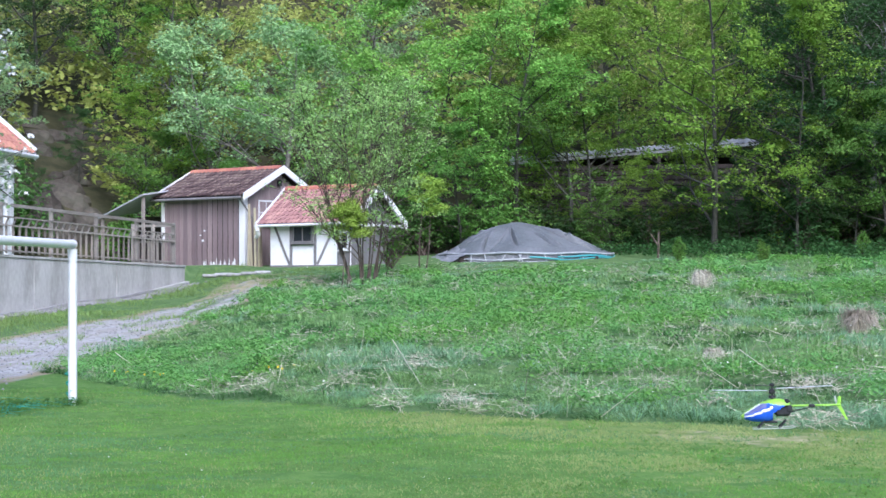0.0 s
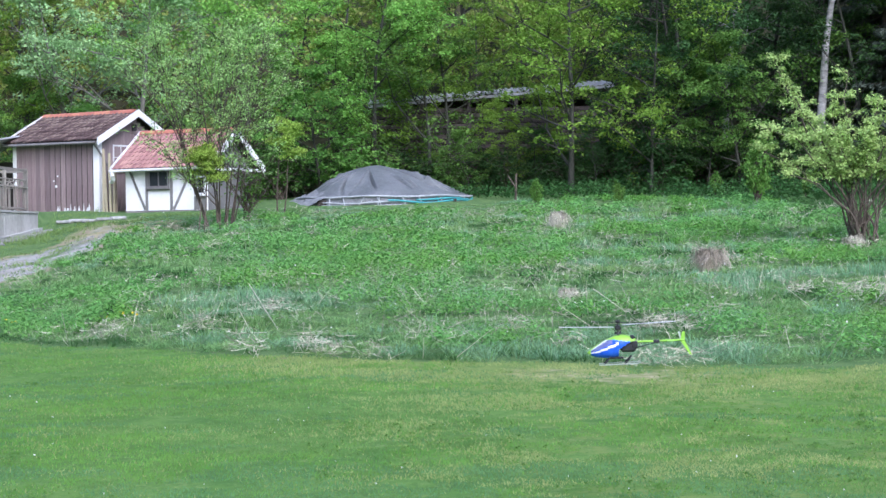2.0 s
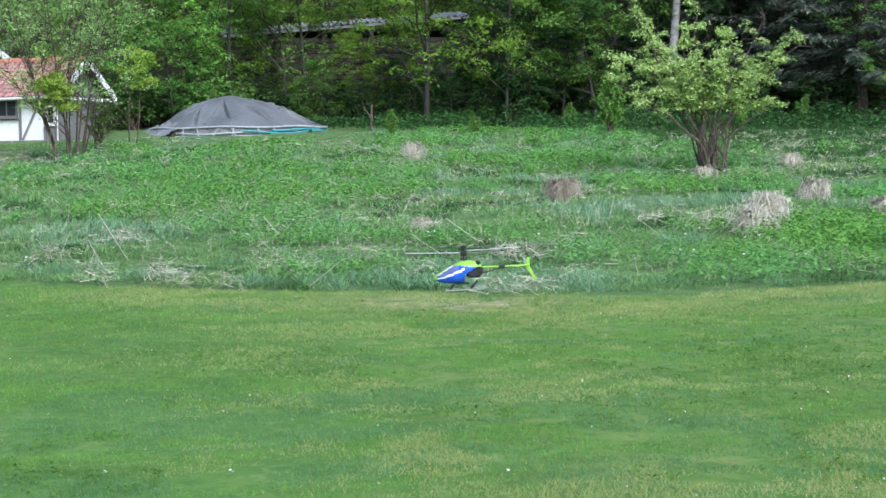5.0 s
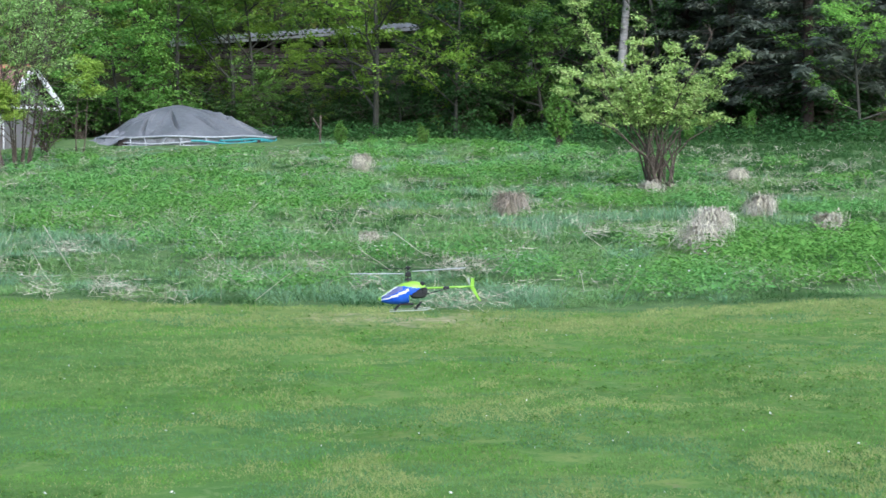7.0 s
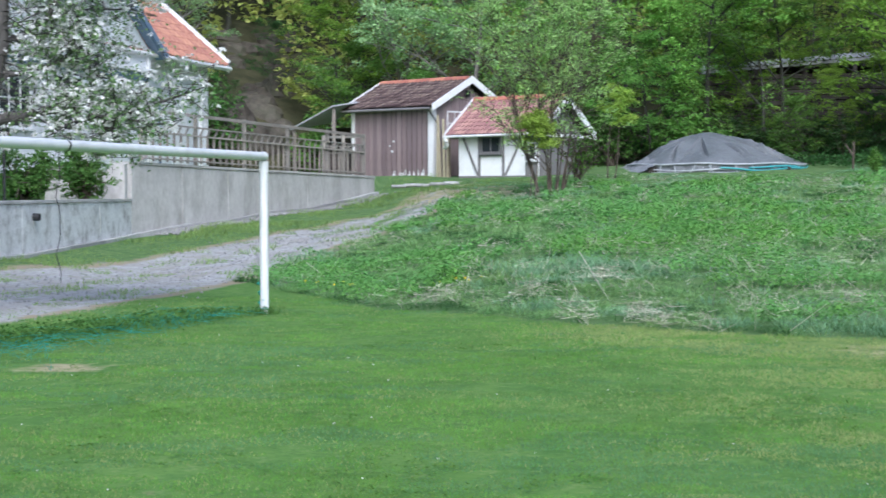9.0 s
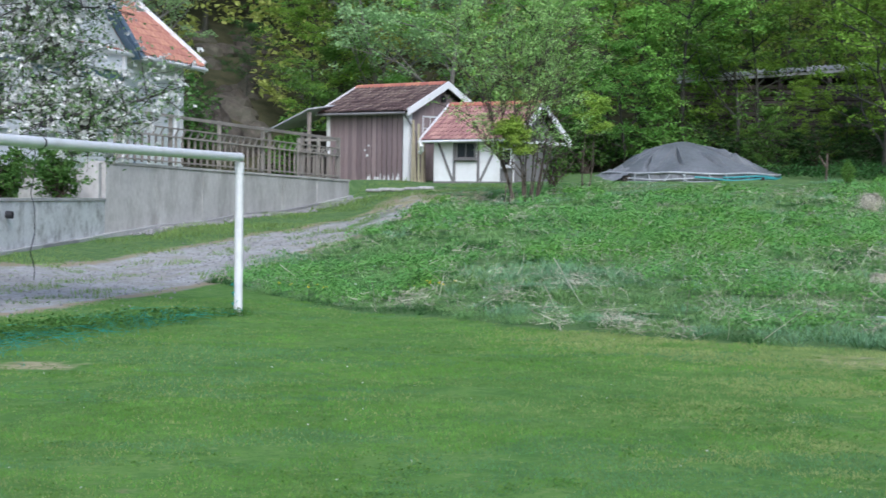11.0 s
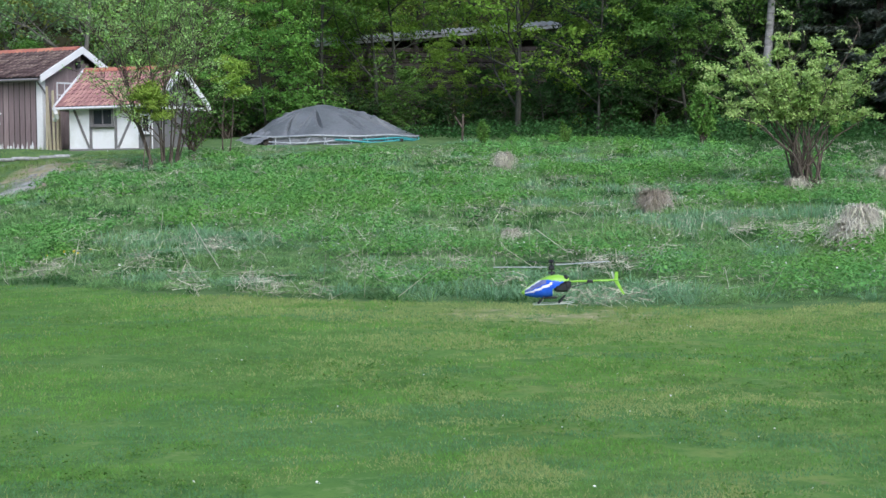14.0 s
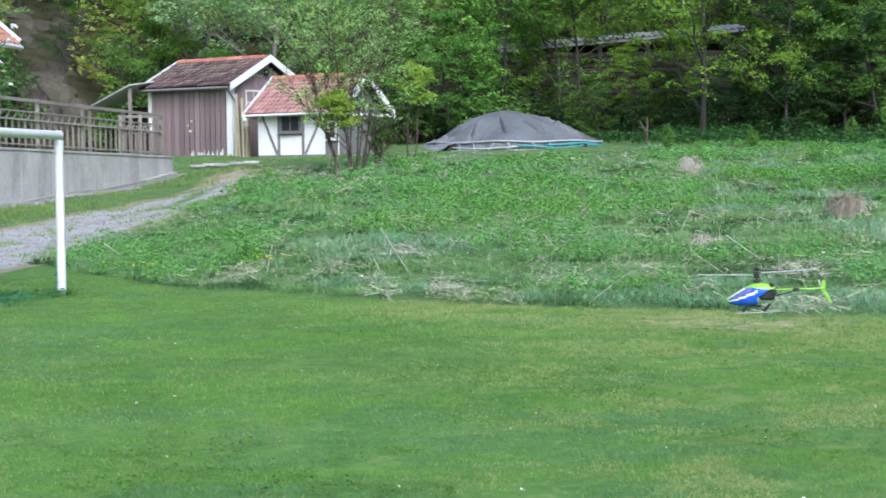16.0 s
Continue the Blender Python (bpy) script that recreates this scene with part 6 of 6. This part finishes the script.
# nettles and herbs along the wood's edge
n = 20000
az = rw.uniform(3, 27, n)
d = np.interp(az, [3, 8, 14, 24], [59.5, 58, 55.5, 53.5]) + rw.uniform(-1.5, 4.5, n)
x, y = d * np.sin(np.radians(az)), d * np.cos(np.radians(az))
hump = vnoise(x, y, 0.7, 51)
ok = hump > 0.25
x, y, hump = x[ok], y[ok], hump[ok]
z = G(x, y) + hump * rw.uniform(0.1, 0.9, len(x))
v, f = leaves(np.stack([x, y, z], 1), 0.12, rw, 0.5)
tagged(new("edge_herbs", np_mesh("edge_herbs", v, f, L_HERB)), "nettles and herbs along the wood's edge, darkened for its shade", "weeds", kind="stuff")


# ---------------------------------------------------------------- grass, weeds and straw
def field(n, az0, az1, r0, r1, power, r):
    """Random plan places in a ring sector, thinning with distance."""
    az = r.uniform(az0, az1, n)
    u = r.random(n)
    d = (r0 ** power + u * (r1 ** power - r0 ** power)) ** (1 / power)
    return d * np.sin(np.radians(az)), d * np.cos(np.radians(az)), d, az


def dryness(x, y, d, az):
    """Share of yellowed blades on the lawn: a ragged band before the meadow, and streaks that grow towards the sunny side."""
    back = edge_r(az) - d
    streak = vnoise(x * 0.6, y * 1.3, 0.7, 81) * 0.4 + vnoise(x, y, 1.9, 82) * 0.35 + vnoise(x, y, 5.0, 83) * 0.25
    band = (1 - smooth(back, 0.2, 3.6)) * (0.12 + 0.88 * smooth(az, -7, 1)) * smooth(streak, 0.3, 0.55)
    mid = smooth(streak, 0.46, 0.62) * (0.18 + 0.62 * smooth(az, -4, 10))
    return np.clip(np.maximum(0.85 * band, mid), 0.03, 0.85)


def stuff(name, v, f, material, label, category):
    return tagged(new(name, np_mesh(name, v, f, material)), label, category, kind="stuff")


rg = np.random.default_rng(12)
# mown lawn: short blades, yellowish along the meadow and in worn spots
x, y, d, az = field(620000, -25, 26.5, 7.0, 25, 0.55, rg)
off, half = road_mask(x, y)
keep = (d < edge_r(az) + 0.1) & (np.abs(off) > half + 0.3) & (x > wall_x(y) + 0.3) & (np.hypot((x + 5.05) / 0.75, (y - 14.5) / 0.6) > 1.15 * vnoise(x, y, 3.6, 73) + 0.25 * rg.random(len(x)))
tuft = vnoise(x, y, 4.5, 71) * 0.5 + vnoise(x, y, 1.3, 72) * 0.5
keep &= (tuft > 0.27) & ~((vnoise(x, y, 1.6, 84) * 0.6 + vnoise(x, y, 5.5, 85) * 0.4 > 0.74) & (az > 2))
x, y, d, az, tuft = x[keep], y[keep], d[keep], az[keep], tuft[keep]
hh = 0.014 + 0.03 * np.clip(tuft - 0.3, 0, 1) + 0.0008 * d
dry = dryness(x, y, d, az) > rg.random(len(x))
cool = smooth(vnoise(x * 0.5, y, 0.8, 91) * 0.5 + vnoise(x * 0.8, y * 1.6, 2.2, 92) * 0.5, 0.47, 0.62) * 0.8 > rg.random(len(x))
lush = smooth(vnoise(x * 0.7, y, 0.6, 93) * 0.5 + vnoise(x, y * 1.4, 2.6, 94) * 0.5, 0.47, 0.64) * 0.75 > rg.random(len(x))
cool &= ~dry
lush &= ~dry & ~cool
for sel, material, name, label in ((cool, LAWNBLUE, "cool_lawn_blades", "blue-green mown grass in streaks across the lawn"), (lush, LAWNFRESH, "fresh_lawn_blades", "fresh bright green mown grass in patches"), (~dry & ~cool & ~lush, LAWN, "lawn_blades", "short mown lawn grass, lush and green"), (dry, LAWNDRY, "dry_lawn_blades", "yellowish mown grass along the meadow and in worn spots")):
    v, f = blades(x[sel], y[sel], G(x[sel], y[sel]) - 0.004, hh[sel], 0.004 + 0.0005 * d[sel], 1.0, rg, bent=False, spread=(0.6, 1.4), nap=1.4)
    stuff(name, v, f, material, label, "grass")

# small weeds flat in the lawn, and a patch of clover
x, y, d, az = field(5200, -24, 26, 7.5, 17.5, 0.7, rg)
keep = (d < edge_r(az) - 0.3) & (x > -8) & (vnoise(x, y, 0.7, 95) * 0.5 + vnoise(x, y, 2.4, 96) * 0.5 + 0.004 * az > 0.56)
cx, cy = polar(20.9, 12.3)
x, y = np.concatenate([x[keep], rg.normal(cx, 0.5, 170)]), np.concatenate([y[keep], rg.normal(cy, 0.6, 170)])
c, face = domes(np.stack([x, y, G(x, y) + 0.022], 1), rg.uniform(0.025, 0.07, len(x)), 0.03, 12, rg)
v, f = leaves(c, np.full((len(c), 1), 0.017) * rg.uniform(0.7, 1.3, (len(c), 1)), rg, face=face, wild=0.2)
stuff("lawn_weeds", v, f, L_HAZEL, "small green weeds and clover flat in the lawn", "weeds")

# rough meadow: tufted long grass, thinner far off
def meadow_points(n, r, power=0.9, lo=17.0, hi=60.0):
    x, y, d, az = field(n, -15, 27, lo, hi, power, r)
    off, half = road_mask(x, y)
    ok = (d > edge_r(az) - 0.5 + 0.75 * vnoise(x, y, 0.4, 21) + 0.5 * vnoise(x, y, 1.5, 8)) & (np.abs(off) > half + 0.25) & (x > wall_x(y) + 0.5) & (d < np.interp(az, [-10, -5, -2, -1, 6.2, 7, 15, 25], [50, 53.5, 54, 54.2, 54.6, 56.5, 57, 55]))
    ok &= ~((off < 0) & (y > 22))
    return x[ok], y[ok], d[ok], az[ok]


def weedy(x, y, d, az):
    """Where broad-leaved weeds crowd out the grass."""
    pat = vnoise(x, y, 0.28, 11) * 0.45 + vnoise(x, y, 0.9, 12) * 0.55
    bright = (np.hypot((x - 10.6) / 3.2, (y - 20.4) / 3.0) < 1) | (np.hypot((x - 2.0) / 4.0, (y - 33) / 5.0) < 0.9)
    return (pat > 0.54 + 0.17 * np.clip((26 - d) / 5, 0, 1) * (az > -4) * (az < 17.5)) | (bright & (pat > 0.3))


def tufts(x, y, high, wide, per, width, r):
    """Grass that springs in fountains from each foot: blades stand in the middle and hang over at the rim."""
    k = np.repeat(np.arange(len(x)), per)
    a, u = r.uniform(0, 2 * np.pi, len(k)), r.random(len(k)) ** 0.7
    d = np.stack([np.cos(a), np.sin(a), np.zeros(len(k))], 1)
    side = np.stack([-np.sin(a), np.cos(a), np.zeros(len(k))], 1) * (width[k] * 0.5)[:, None]
    foot = np.stack([x[k], y[k], np.zeros(len(k))], 1) + d * (u * wide[k] * 0.4)[:, None]
    foot[:, 2] = G(foot[:, 0], foot[:, 1]) - 0.01
    h = high[k] * r.uniform(0.6, 1.25, len(k)) * (1 - 0.35 * u)
    reach = (wide[k] * (0.15 + 0.85 * u) * r.uniform(0.5, 1.2, len(k)))[:, None]
    up = np.array([[0, 0, 1.0]])
    mid = foot + d * reach * 0.4 + up * (h * 0.8)[:, None]
    tip = foot + d * reach + up * (h * (1.15 - 0.85 * u))[:, None]
    v = np.stack([foot - side, foot + side, mid - side * 0.8, mid + side * 0.8, tip], 1)
    b = np.arange(len(k))[:, None] * 5
    return v.reshape(-1, 3), [b + np.array([[0, 1, 3, 2]]), b + np.array([[2, 3, 4]])]


def cut_strip(x, y, d):
    """Grass height is low on the strip before the covered mound."""
    return np.where((d > 47) & (x < 7), 0.4, 1.0)


x, y, d, az = meadow_points(21000, rg, 0.75)
crowd = weedy(x, y, d, az) & (d < 46) & (rg.random(len(x)) < 0.65) & (d > edge_r(az) + 0.5)
bald = vnoise(x, y, 1.1, 27) * 0.6 + vnoise(x, y, 2.7, 28) * 0.4
crowd |= (bald < 0.3) & (rg.random(len(x)) < 0.8)
x, y, d, az = x[~crowd], y[~crowd], d[~crowd], az[~crowd]
near = np.clip((30 - d) / 14, 0, 1)
bluep = (vnoise(x, y, 0.55, 4) * 0.6 + vnoise(x, y, 1.9, 14) * 0.4) * (0.78 + 0.45 * near * (az > -4) * (az < 15)) + rg.normal(0, 0.03, len(x))
darkp = vnoise(x, y, 0.7, 33) * 0.55 + vnoise(x, y, 2.1, 34) * 0.45 + rg.normal(0, 0.03, len(x))
# Herb patches, plus the wood's shade at right painted as dark tufts.
dark = ((darkp > 0.63) & (d < 47)) | (darkp + 0.06 * (d - np.interp(az, [13, 17, 20, 27], [57, 46, 39, 35])) > 0.5) & (az > 13) | (d < edge_r(az) + 0.9) & (az < -5.5) & (darkp > 0.36)
for name, material, sel, h0, label in (("meadow_grass", MEADOW, (bluep < 0.5) & ~dark, 0.12, "rough green meadow grass"), ("tussock_grass", BLUEGRASS, (bluep >= 0.5) & ~dark, 0.17, "taller blue-green tufted grass"),
                                       ("dark_meadow_tufts", DARKTUFT, dark, 0.11, "dark green herbs in patches, and tufts darkened for the wood's shade")):
    xs, ys, ds = x[sel], y[sel], d[sel]
    size = 0.35 + 1.5 * vnoise(xs, ys, 0.9, 6) ** 1.8 + 0.35 * rg.random(len(xs))
    high = cut_strip(xs, ys, ds) * h0 * size
    v, f = tufts(xs, ys, high * (1 - 0.2 * (ds < 24)), (0.1 + 0.19 * size) * (1 + 0.3 * (ds < 24)), 20, 0.0025 + 0.00032 * ds, rg)
    stuff(name, v, f, material, label, "grass")

# broad-leaved weeds in low humps
x, y, d, az = meadow_points(17000, rg, 0.85)
sel = weedy(x, y, d, az) & (d < np.interp(az, [-6, -2, 6.5, 9, 12, 15, 17.5, 20, 27], [44, 45.5, 46.5, 54, 57, 52, 45, 41, 38]) + 3 * vnoise(x, y, 0.7, 13)) & (rg.random(len(x)) < 0.92)
x, y, d = x[sel], y[sel], d[sel]
size = rg.uniform(0.5, 1.2, len(x)) * (0.35 + 1.25 * vnoise(x, y, 0.9, 9))
centres = np.stack([x, y, G(x, y) + 0.06 + 0.07 * size], 1)
c, face = domes(centres, 0.2 * size, 0.27 * size, 34, rg)
leaf = np.repeat(rg.uniform(0.024, 0.054, len(x)) * (1 + np.clip(d - 22, 0, 30) / 28), 34)[:, None]
lush = np.hypot((x - 10.4) / 3.4, (y - 20.6) / 3.2) < 1
leaf = leaf * np.repeat(np.where(lush, 1.45, 1.0), 34)[:, None]
fresh = lush | (vnoise(x, y, 0.45, 37) * 0.65 + vnoise(x, y, 1.6, 38) * 0.35 > 0.57)
for name, material, sel, label in (("meadow_weeds", WEED, ~fresh, "broad-leaved weeds spreading through the meadow"), ("fresh_weeds", BRIGHTWEED, fresh, "vivid fresh green weeds in patches of the meadow")):
    k = np.repeat(sel, 34)
    v, f = leaves(c[k] + rg.normal(0, 0.02, c[k].shape), leaf[k], rg, face=face[k], wild=0.2)
    stuff(name, v, f, material, label, "weeds")

# strips of short grass between the wall and the track, and before the sheds
x = rg.uniform(-11.6, -2.5, 60000); y = rg.uniform(18, 56, 60000)
off, half = road_mask(x, y)
keep = (x > wall_x(y) + 0.1) & (off < -half - 0.05 + 0.5 * (vnoise(x, y, 1.5, 15) - 0.5)) & (y < 54.5) & ~((y > 47) & (x > -4.2))
keep |= (y > 48.5) & (y < 53.5) & (x > -7.4) & (x < -2.5) & (vnoise(x, y, 0.9, 16) > 0.45)
keep |= (np.abs(off) < half * 0.2) & (vnoise(x, y, 1.6, 20) > 0.42) & (y < 44)
keep |= (np.abs(off) < half + 0.3) & (vnoise(x, y, 2.2, 18) * 0.6 + vnoise(x, y, 0.7, 19) * 0.4 > 0.58) & (np.abs(off) > half * 0.5)
x, y = x[keep], y[keep]
v, f = blades(x, y, G(x, y) - 0.005, 0.02 + 0.2 * vnoise(x, y, 1.1, 17) ** 2.2, 0.018, 0.8, rg, bent=False)
stuff("verge_grass", v, f, VERGE, "short green grass beside the gravel track", "grass")

# old straw in small tangles, lying every way
TANGLES = ((-6.7, 22.3, 0.5), (-2.1, 19.9, 0.27), (0.3, 18.9, 0.33), (4.3, 19.5, 0.55), (-0.1, 19.2, 0.25), (-1.0, 23.1, 0.38), (9.0, 23.5, 0.28), (7.2, 20.1, 0.26), (8.7, 18.7, 0.26), (11.8, 19.9, 0.5), (12.4, 20.0, 0.5), (13.6, 21.3, 0.35), (16.5, 24.6, 0.4), (-3.3, 21.9, 0.26), (18.6, 24.5, 0.5), (19.1, 24.0, 0.4), (18.2, 23.6, 0.36), (22.5, 24.0, 0.45), (11.2, 16.95, 0.34), (12.6, 16.9, 0.34), (0.6, 18.3, 0.3), (-2.0, 18.8, 0.25), (2.2, 18.0, 0.2))
tx, ty, _, _ = meadow_points(3800, rg, 0.6, hi=50)
sparse = (np.hypot((tx - 10.4) / 3.2, (ty - 20.4) / 3.0) > 1) & (vnoise(tx, ty, 0.5, 23) * 0.6 + vnoise(tx, ty, 1.5, 24) * 0.4 > 0.42)
tx, ty = tx[sparse], ty[sparse]
px_, py_ = np.array([polar(a, d) for a, d, w in TANGLES]).T
x, y = np.concatenate([px_, tx]), np.concatenate([py_, ty])
wide = np.concatenate([np.array([w for a, d, w in TANGLES]) * 0.45, rg.uniform(0.04, 0.2, len(tx))])
many = np.concatenate([[80 * w / 0.3 for a, d, w in TANGLES], rg.integers(3, 14, len(tx))]).astype(int)
k = np.repeat(np.arange(len(x)), many)
sx = wide[k]
xx, yy = x[k] + rg.normal(0, 1, len(k)) * sx, y[k] + rg.normal(0, 1, len(k)) * sx * 0.6
zz = G(xx, yy) + rg.uniform(0.07, 0.22, len(xx))
ang = rg.uniform(0, 6.28, len(xx)); ln = np.where(k < len(TANGLES), 0.04 + 0.2 * rg.random(len(xx)) ** 2, 0.02 + 0.16 * rg.random(len(xx)) ** 2)
tip = np.stack([xx + ln * np.cos(ang), yy + ln * np.sin(ang), zz + rg.normal(0.0, 0.06, len(xx))], 1)
foot = np.stack([xx, yy, zz], 1)
fat = ((0.0006 + 0.00008 * np.hypot(xx, yy)) * np.where(k < len(TANGLES), 1.3, 1.0))[:, None]
side = np.array([[0, 0, 1.0]]) * rg.uniform(0.5, 1.3, (len(xx), 1)) * fat + np.stack([-np.sin(ang), np.cos(ang), np.zeros(len(xx))], 1) * fat
v = np.stack([foot - side, foot + side, tip + side * 0.5, tip - side * 0.5], 1).reshape(-1, 3)
stuff("dry_straw", v, np.arange(len(v)).reshape(-1, 4), STRAW, "pale flattened straw of last year's grass", "straw")
# single long dry stalks, some leaning over
STALKS = ((-1.9, 24.2, -1.0, 21.0), (-5.3, 28.0, -4.6, 29.4), (-11.1, 29.0, -10.4, 27.6), (0.2, 26.1, 0.7, 27.4), (8.6, 26.0, 9.3, 28.0), (9.7, 22.9, 10.7, 21.6))
segs = []
for a0, d0, a1, d1 in STALKS:
    (ax, ay), (cx, cy) = polar(a0, d0), polar(a1, d1)
    segs.append((ax, ay, gz(ax, ay) + 0.32, cx, cy, gz(cx, cy) + 0.12, 0.008, 0.005))
x, y, d, az = meadow_points(260, rg, 0.7, hi=46)
for a, b in zip(x, y):
    ang, ln, up = rg.uniform(0, 6.28), rg.uniform(0.15, 0.45), rg.uniform(0.05, 0.4)
    z = gz(a, b)
    segs.append((a, b, z, a + ln * math.cos(ang), b + ln * math.sin(ang), gz(a + ln * math.cos(ang), b + ln * math.sin(ang)) + up, 0.004, 0.0025))
v, f = tubes(segs, 4)
stuff("dry_stalks", v, f, STRAW, "long dry stalks lying across the meadow", "stalks")

# pebbles along the foot of the high wall and over the track
pts, fcs = [], []
octa = np.array([(1, 0, 0), (0, 1, 0), (-1, 0, 0), (0, -1, 0), (0, 0, 1), (0, 0, -1)], dtype=float)
tri = np.array([(0, 1, 4), (1, 2, 4), (2, 3, 4), (3, 0, 4), (1, 0, 5), (2, 1, 5), (3, 2, 5), (0, 3, 5)])
for i in range(900):
    yy_ = rg.uniform(39, 51.3)
    xx_ = float(wall_x(yy_)) + 0.1 + abs(rg.normal(0, 0.28))
    s = rg.uniform(0.02, 0.06)
    pts.append(octa * s * rg.uniform(0.7, 1.3, (6, 3)) + np.array([xx_, yy_, gz(xx_, yy_) + s * 0.4])); fcs.append(tri + 6 * i)
for i in range(900, 2300):
    yy_ = rg.uniform(20, 46)
    xx_ = rg.normal(0, 0.55)
    c_, h_ = road_mask(0.0, yy_)
    xx_ = -float(c_) + xx_ * float(h_) * 1.15
    s = rg.uniform(0.008, 0.026)
    pts.append(octa * s * rg.uniform(0.7, 1.3, (6, 3)) + np.array([xx_, yy_, gz(xx_, yy_) + s * 0.3])); fcs.append(tri + 6 * i)
stuff("pebbles", np.concatenate(pts), np.concatenate(fcs), STONE, "grey pebbles on the track and along the wall", "pebbles")

# clover and weeds grown through the loose net behind the goal
u, w = rg.random(5200), rg.normal(0, 0.5, 5200)
x, y = -5.3 - 1.4 * u + w * 0.8, 20.8 - 5.2 * u + w * 0.3
keep = vnoise(x, y, 1.2, 61) > 0.35
x, y = x[keep], y[keep]
v, f = leaves(np.stack([x, y, G(x, y) + rg.uniform(0.02, 0.13, len(x))], 1), 0.05, rg, 0.6)
stuff("net_weeds", v, f, L_MID, "dark green weeds grown through the loose net", "weeds")

a = rg.uniform(0, 6.28, 420); q = np.abs(rg.normal(0, 0.1, 420))
x, y = -4.72 + q * np.cos(a), 21.25 + q * np.sin(a)
v, f = blades(x, y, G(x, y) - 0.01, 0.13, 0.009, 0.7, rg)
stuff("post_grass", v, f, L_MID, "unmown dark grass round the foot of the goal post", "grass")

# flowers
def flowers(name, x, y, h, size, material, label, flat=1.0):
    z = G(x, y) + h
    v, f = leaves(np.stack([x, y, z], 1), size, rg, flat)
    v2, f2 = leaves(np.stack([x, y, z + 0.004], 1), size, rg, flat)
    stuff(name, np.concatenate([v, v2]), [np.concatenate([f, f2 + len(v)])], material, label, "flowers")


x, y, d, az = field(110, -24, 26, 7, 19, 1.2, rg)
keep = d < edge_r(az)
flowers("daisies", x[keep], y[keep], 0.04, 0.016, DAISY, "tiny white daisies scattered over the lawn")
x, y, d, az = field(420, -12.6, -5, 20, 33, 1.2, rg)
keep = (d > edge_r(az) + 0.1) & (d < edge_r(az) + 3.5) & (vnoise(x, y, 0.9, 31) > 0.62)
flowers("dandelions", x[keep], y[keep], 0.2, 0.04, DANDELION, "yellow dandelions at the meadow's edge", 0.5)
x, y, d, az = meadow_points(500, rg, 1.0)
flowers("white_meadow_flowers", x, y, 0.25, 0.03, DAISY, "small pale flowers in the meadow", 0.5)


OLDSTRAW = mat("old_brown_straw", (0.3, 0.26, 0.2), (0.52, 0.455, 0.365), scale=2, fine=30, island=0.3, trans=0.1, bump=0)

PALESTRAW = mat("bleached_straw", (0.46, 0.43, 0.34), (0.74, 0.7, 0.58), scale=6, fine=30, island=0.45, trans=0.15, bump=0)


# straw tussocks that stand out in the meadow
def tussock(az, dist, width, height, label, group="straw tussocks", count=1000, material=PALESTRAW):
    px, py = polar(az, dist)
    ob = thing("straw_tussock", pose(px, py, gz(px, py)), label, "tussock", group)
    a = rg.uniform(0, 6.28, count)
    d = np.stack([np.cos(a), np.sin(a), np.zeros(count)], 1) + rg.normal(0, 0.3, (count, 3)) * np.array([1, 1, 0])
    side = np.stack([-np.sin(a), np.cos(a), np.zeros(count)], 1) * 0.0055
    lump = (0.65 + 0.6 * np.sin(a * 2 + az) * np.sin(a * 3 + 2 * az))[:, None] * rg.uniform(0.7, 1.25, (count, 1))
    up = np.array([[0, 0, 1.0]])
    top = height * (1 + 0.15 * np.sin(a * 2 + 3 * az))[:, None]
    foot = d * (rg.random((count, 1)) * 0.16 * width) + up * top * rg.uniform(0.8, 1.0, (count, 1))
    mid = d * (width * rg.uniform(0.18, 0.42, (count, 1))) * (0.6 + 0.4 * lump) + up * top * rg.uniform(0.6, 0.98, (count, 1))
    tip = d * (width * rg.uniform(0.3, 0.58, (count, 1)) * lump) + up * height * rg.uniform(-0.08, 0.42, (count, 1))
    mid += rg.normal(0, 0.06, (count, 3)) * width
    tip += rg.normal(0, 0.09, (count, 3)) * width * np.array([1, 1, 0.6])
    v = np.stack([foot - side, foot + side, mid - side, mid + side, tip], 1).reshape(-1, 3)
    b = np.arange(count)[:, None] * 5
    bm = bmesh.new()
    bmesh.ops.create_icosphere(bm, subdivisions=2, radius=0.4 if height < 0.2 else 1)
    for q in bm.verts:
        q.co = (q.co.x * width * 0.26, q.co.y * width * 0.26, max(q.co.z, -0.3) * height * 0.7 + 0.05 * noise.noise(q.co * 3))
    part("tussock_core", bm, OLDSTRAW, ob, smooth=True)
    child("straw", np_mesh("straw", v, [b + np.array([[0, 1, 3, 2]]), b + np.array([[2, 3, 4]])], material), ob)


for row in ((8.6, 41.2, 0.66, 0.4, "pale dry straw tussock on the meadow"), (20.4, 25.4, 0.74, 0.34, "drooping pale straw tussock on the meadow"), (20.05, 22.9, 0.78, 0.34, "flattened pale straw tussock on the meadow"),
            (22.0, 27.7, 0.6, 0.36, "low pale straw tussock on the meadow"), (24.2, 25.1, 0.55, 0.35, "small pale straw tussock on the meadow"), (18.3, 33.0, 0.5, 0.25, "straw tussock at the foot of the apple tree"), (21.2, 36.4, 0.5, 0.25, "far straw tussock on the meadow"),
            (8.9, 24.3, 0.32, 0.16, "small straw tuft on the meadow")):
    tussock(*row)


tussock(13.6, 28.6, 0.72, 0.33, "rounded grey-brown mound of old straw in the meadow", count=1100, material=OLDSTRAW)
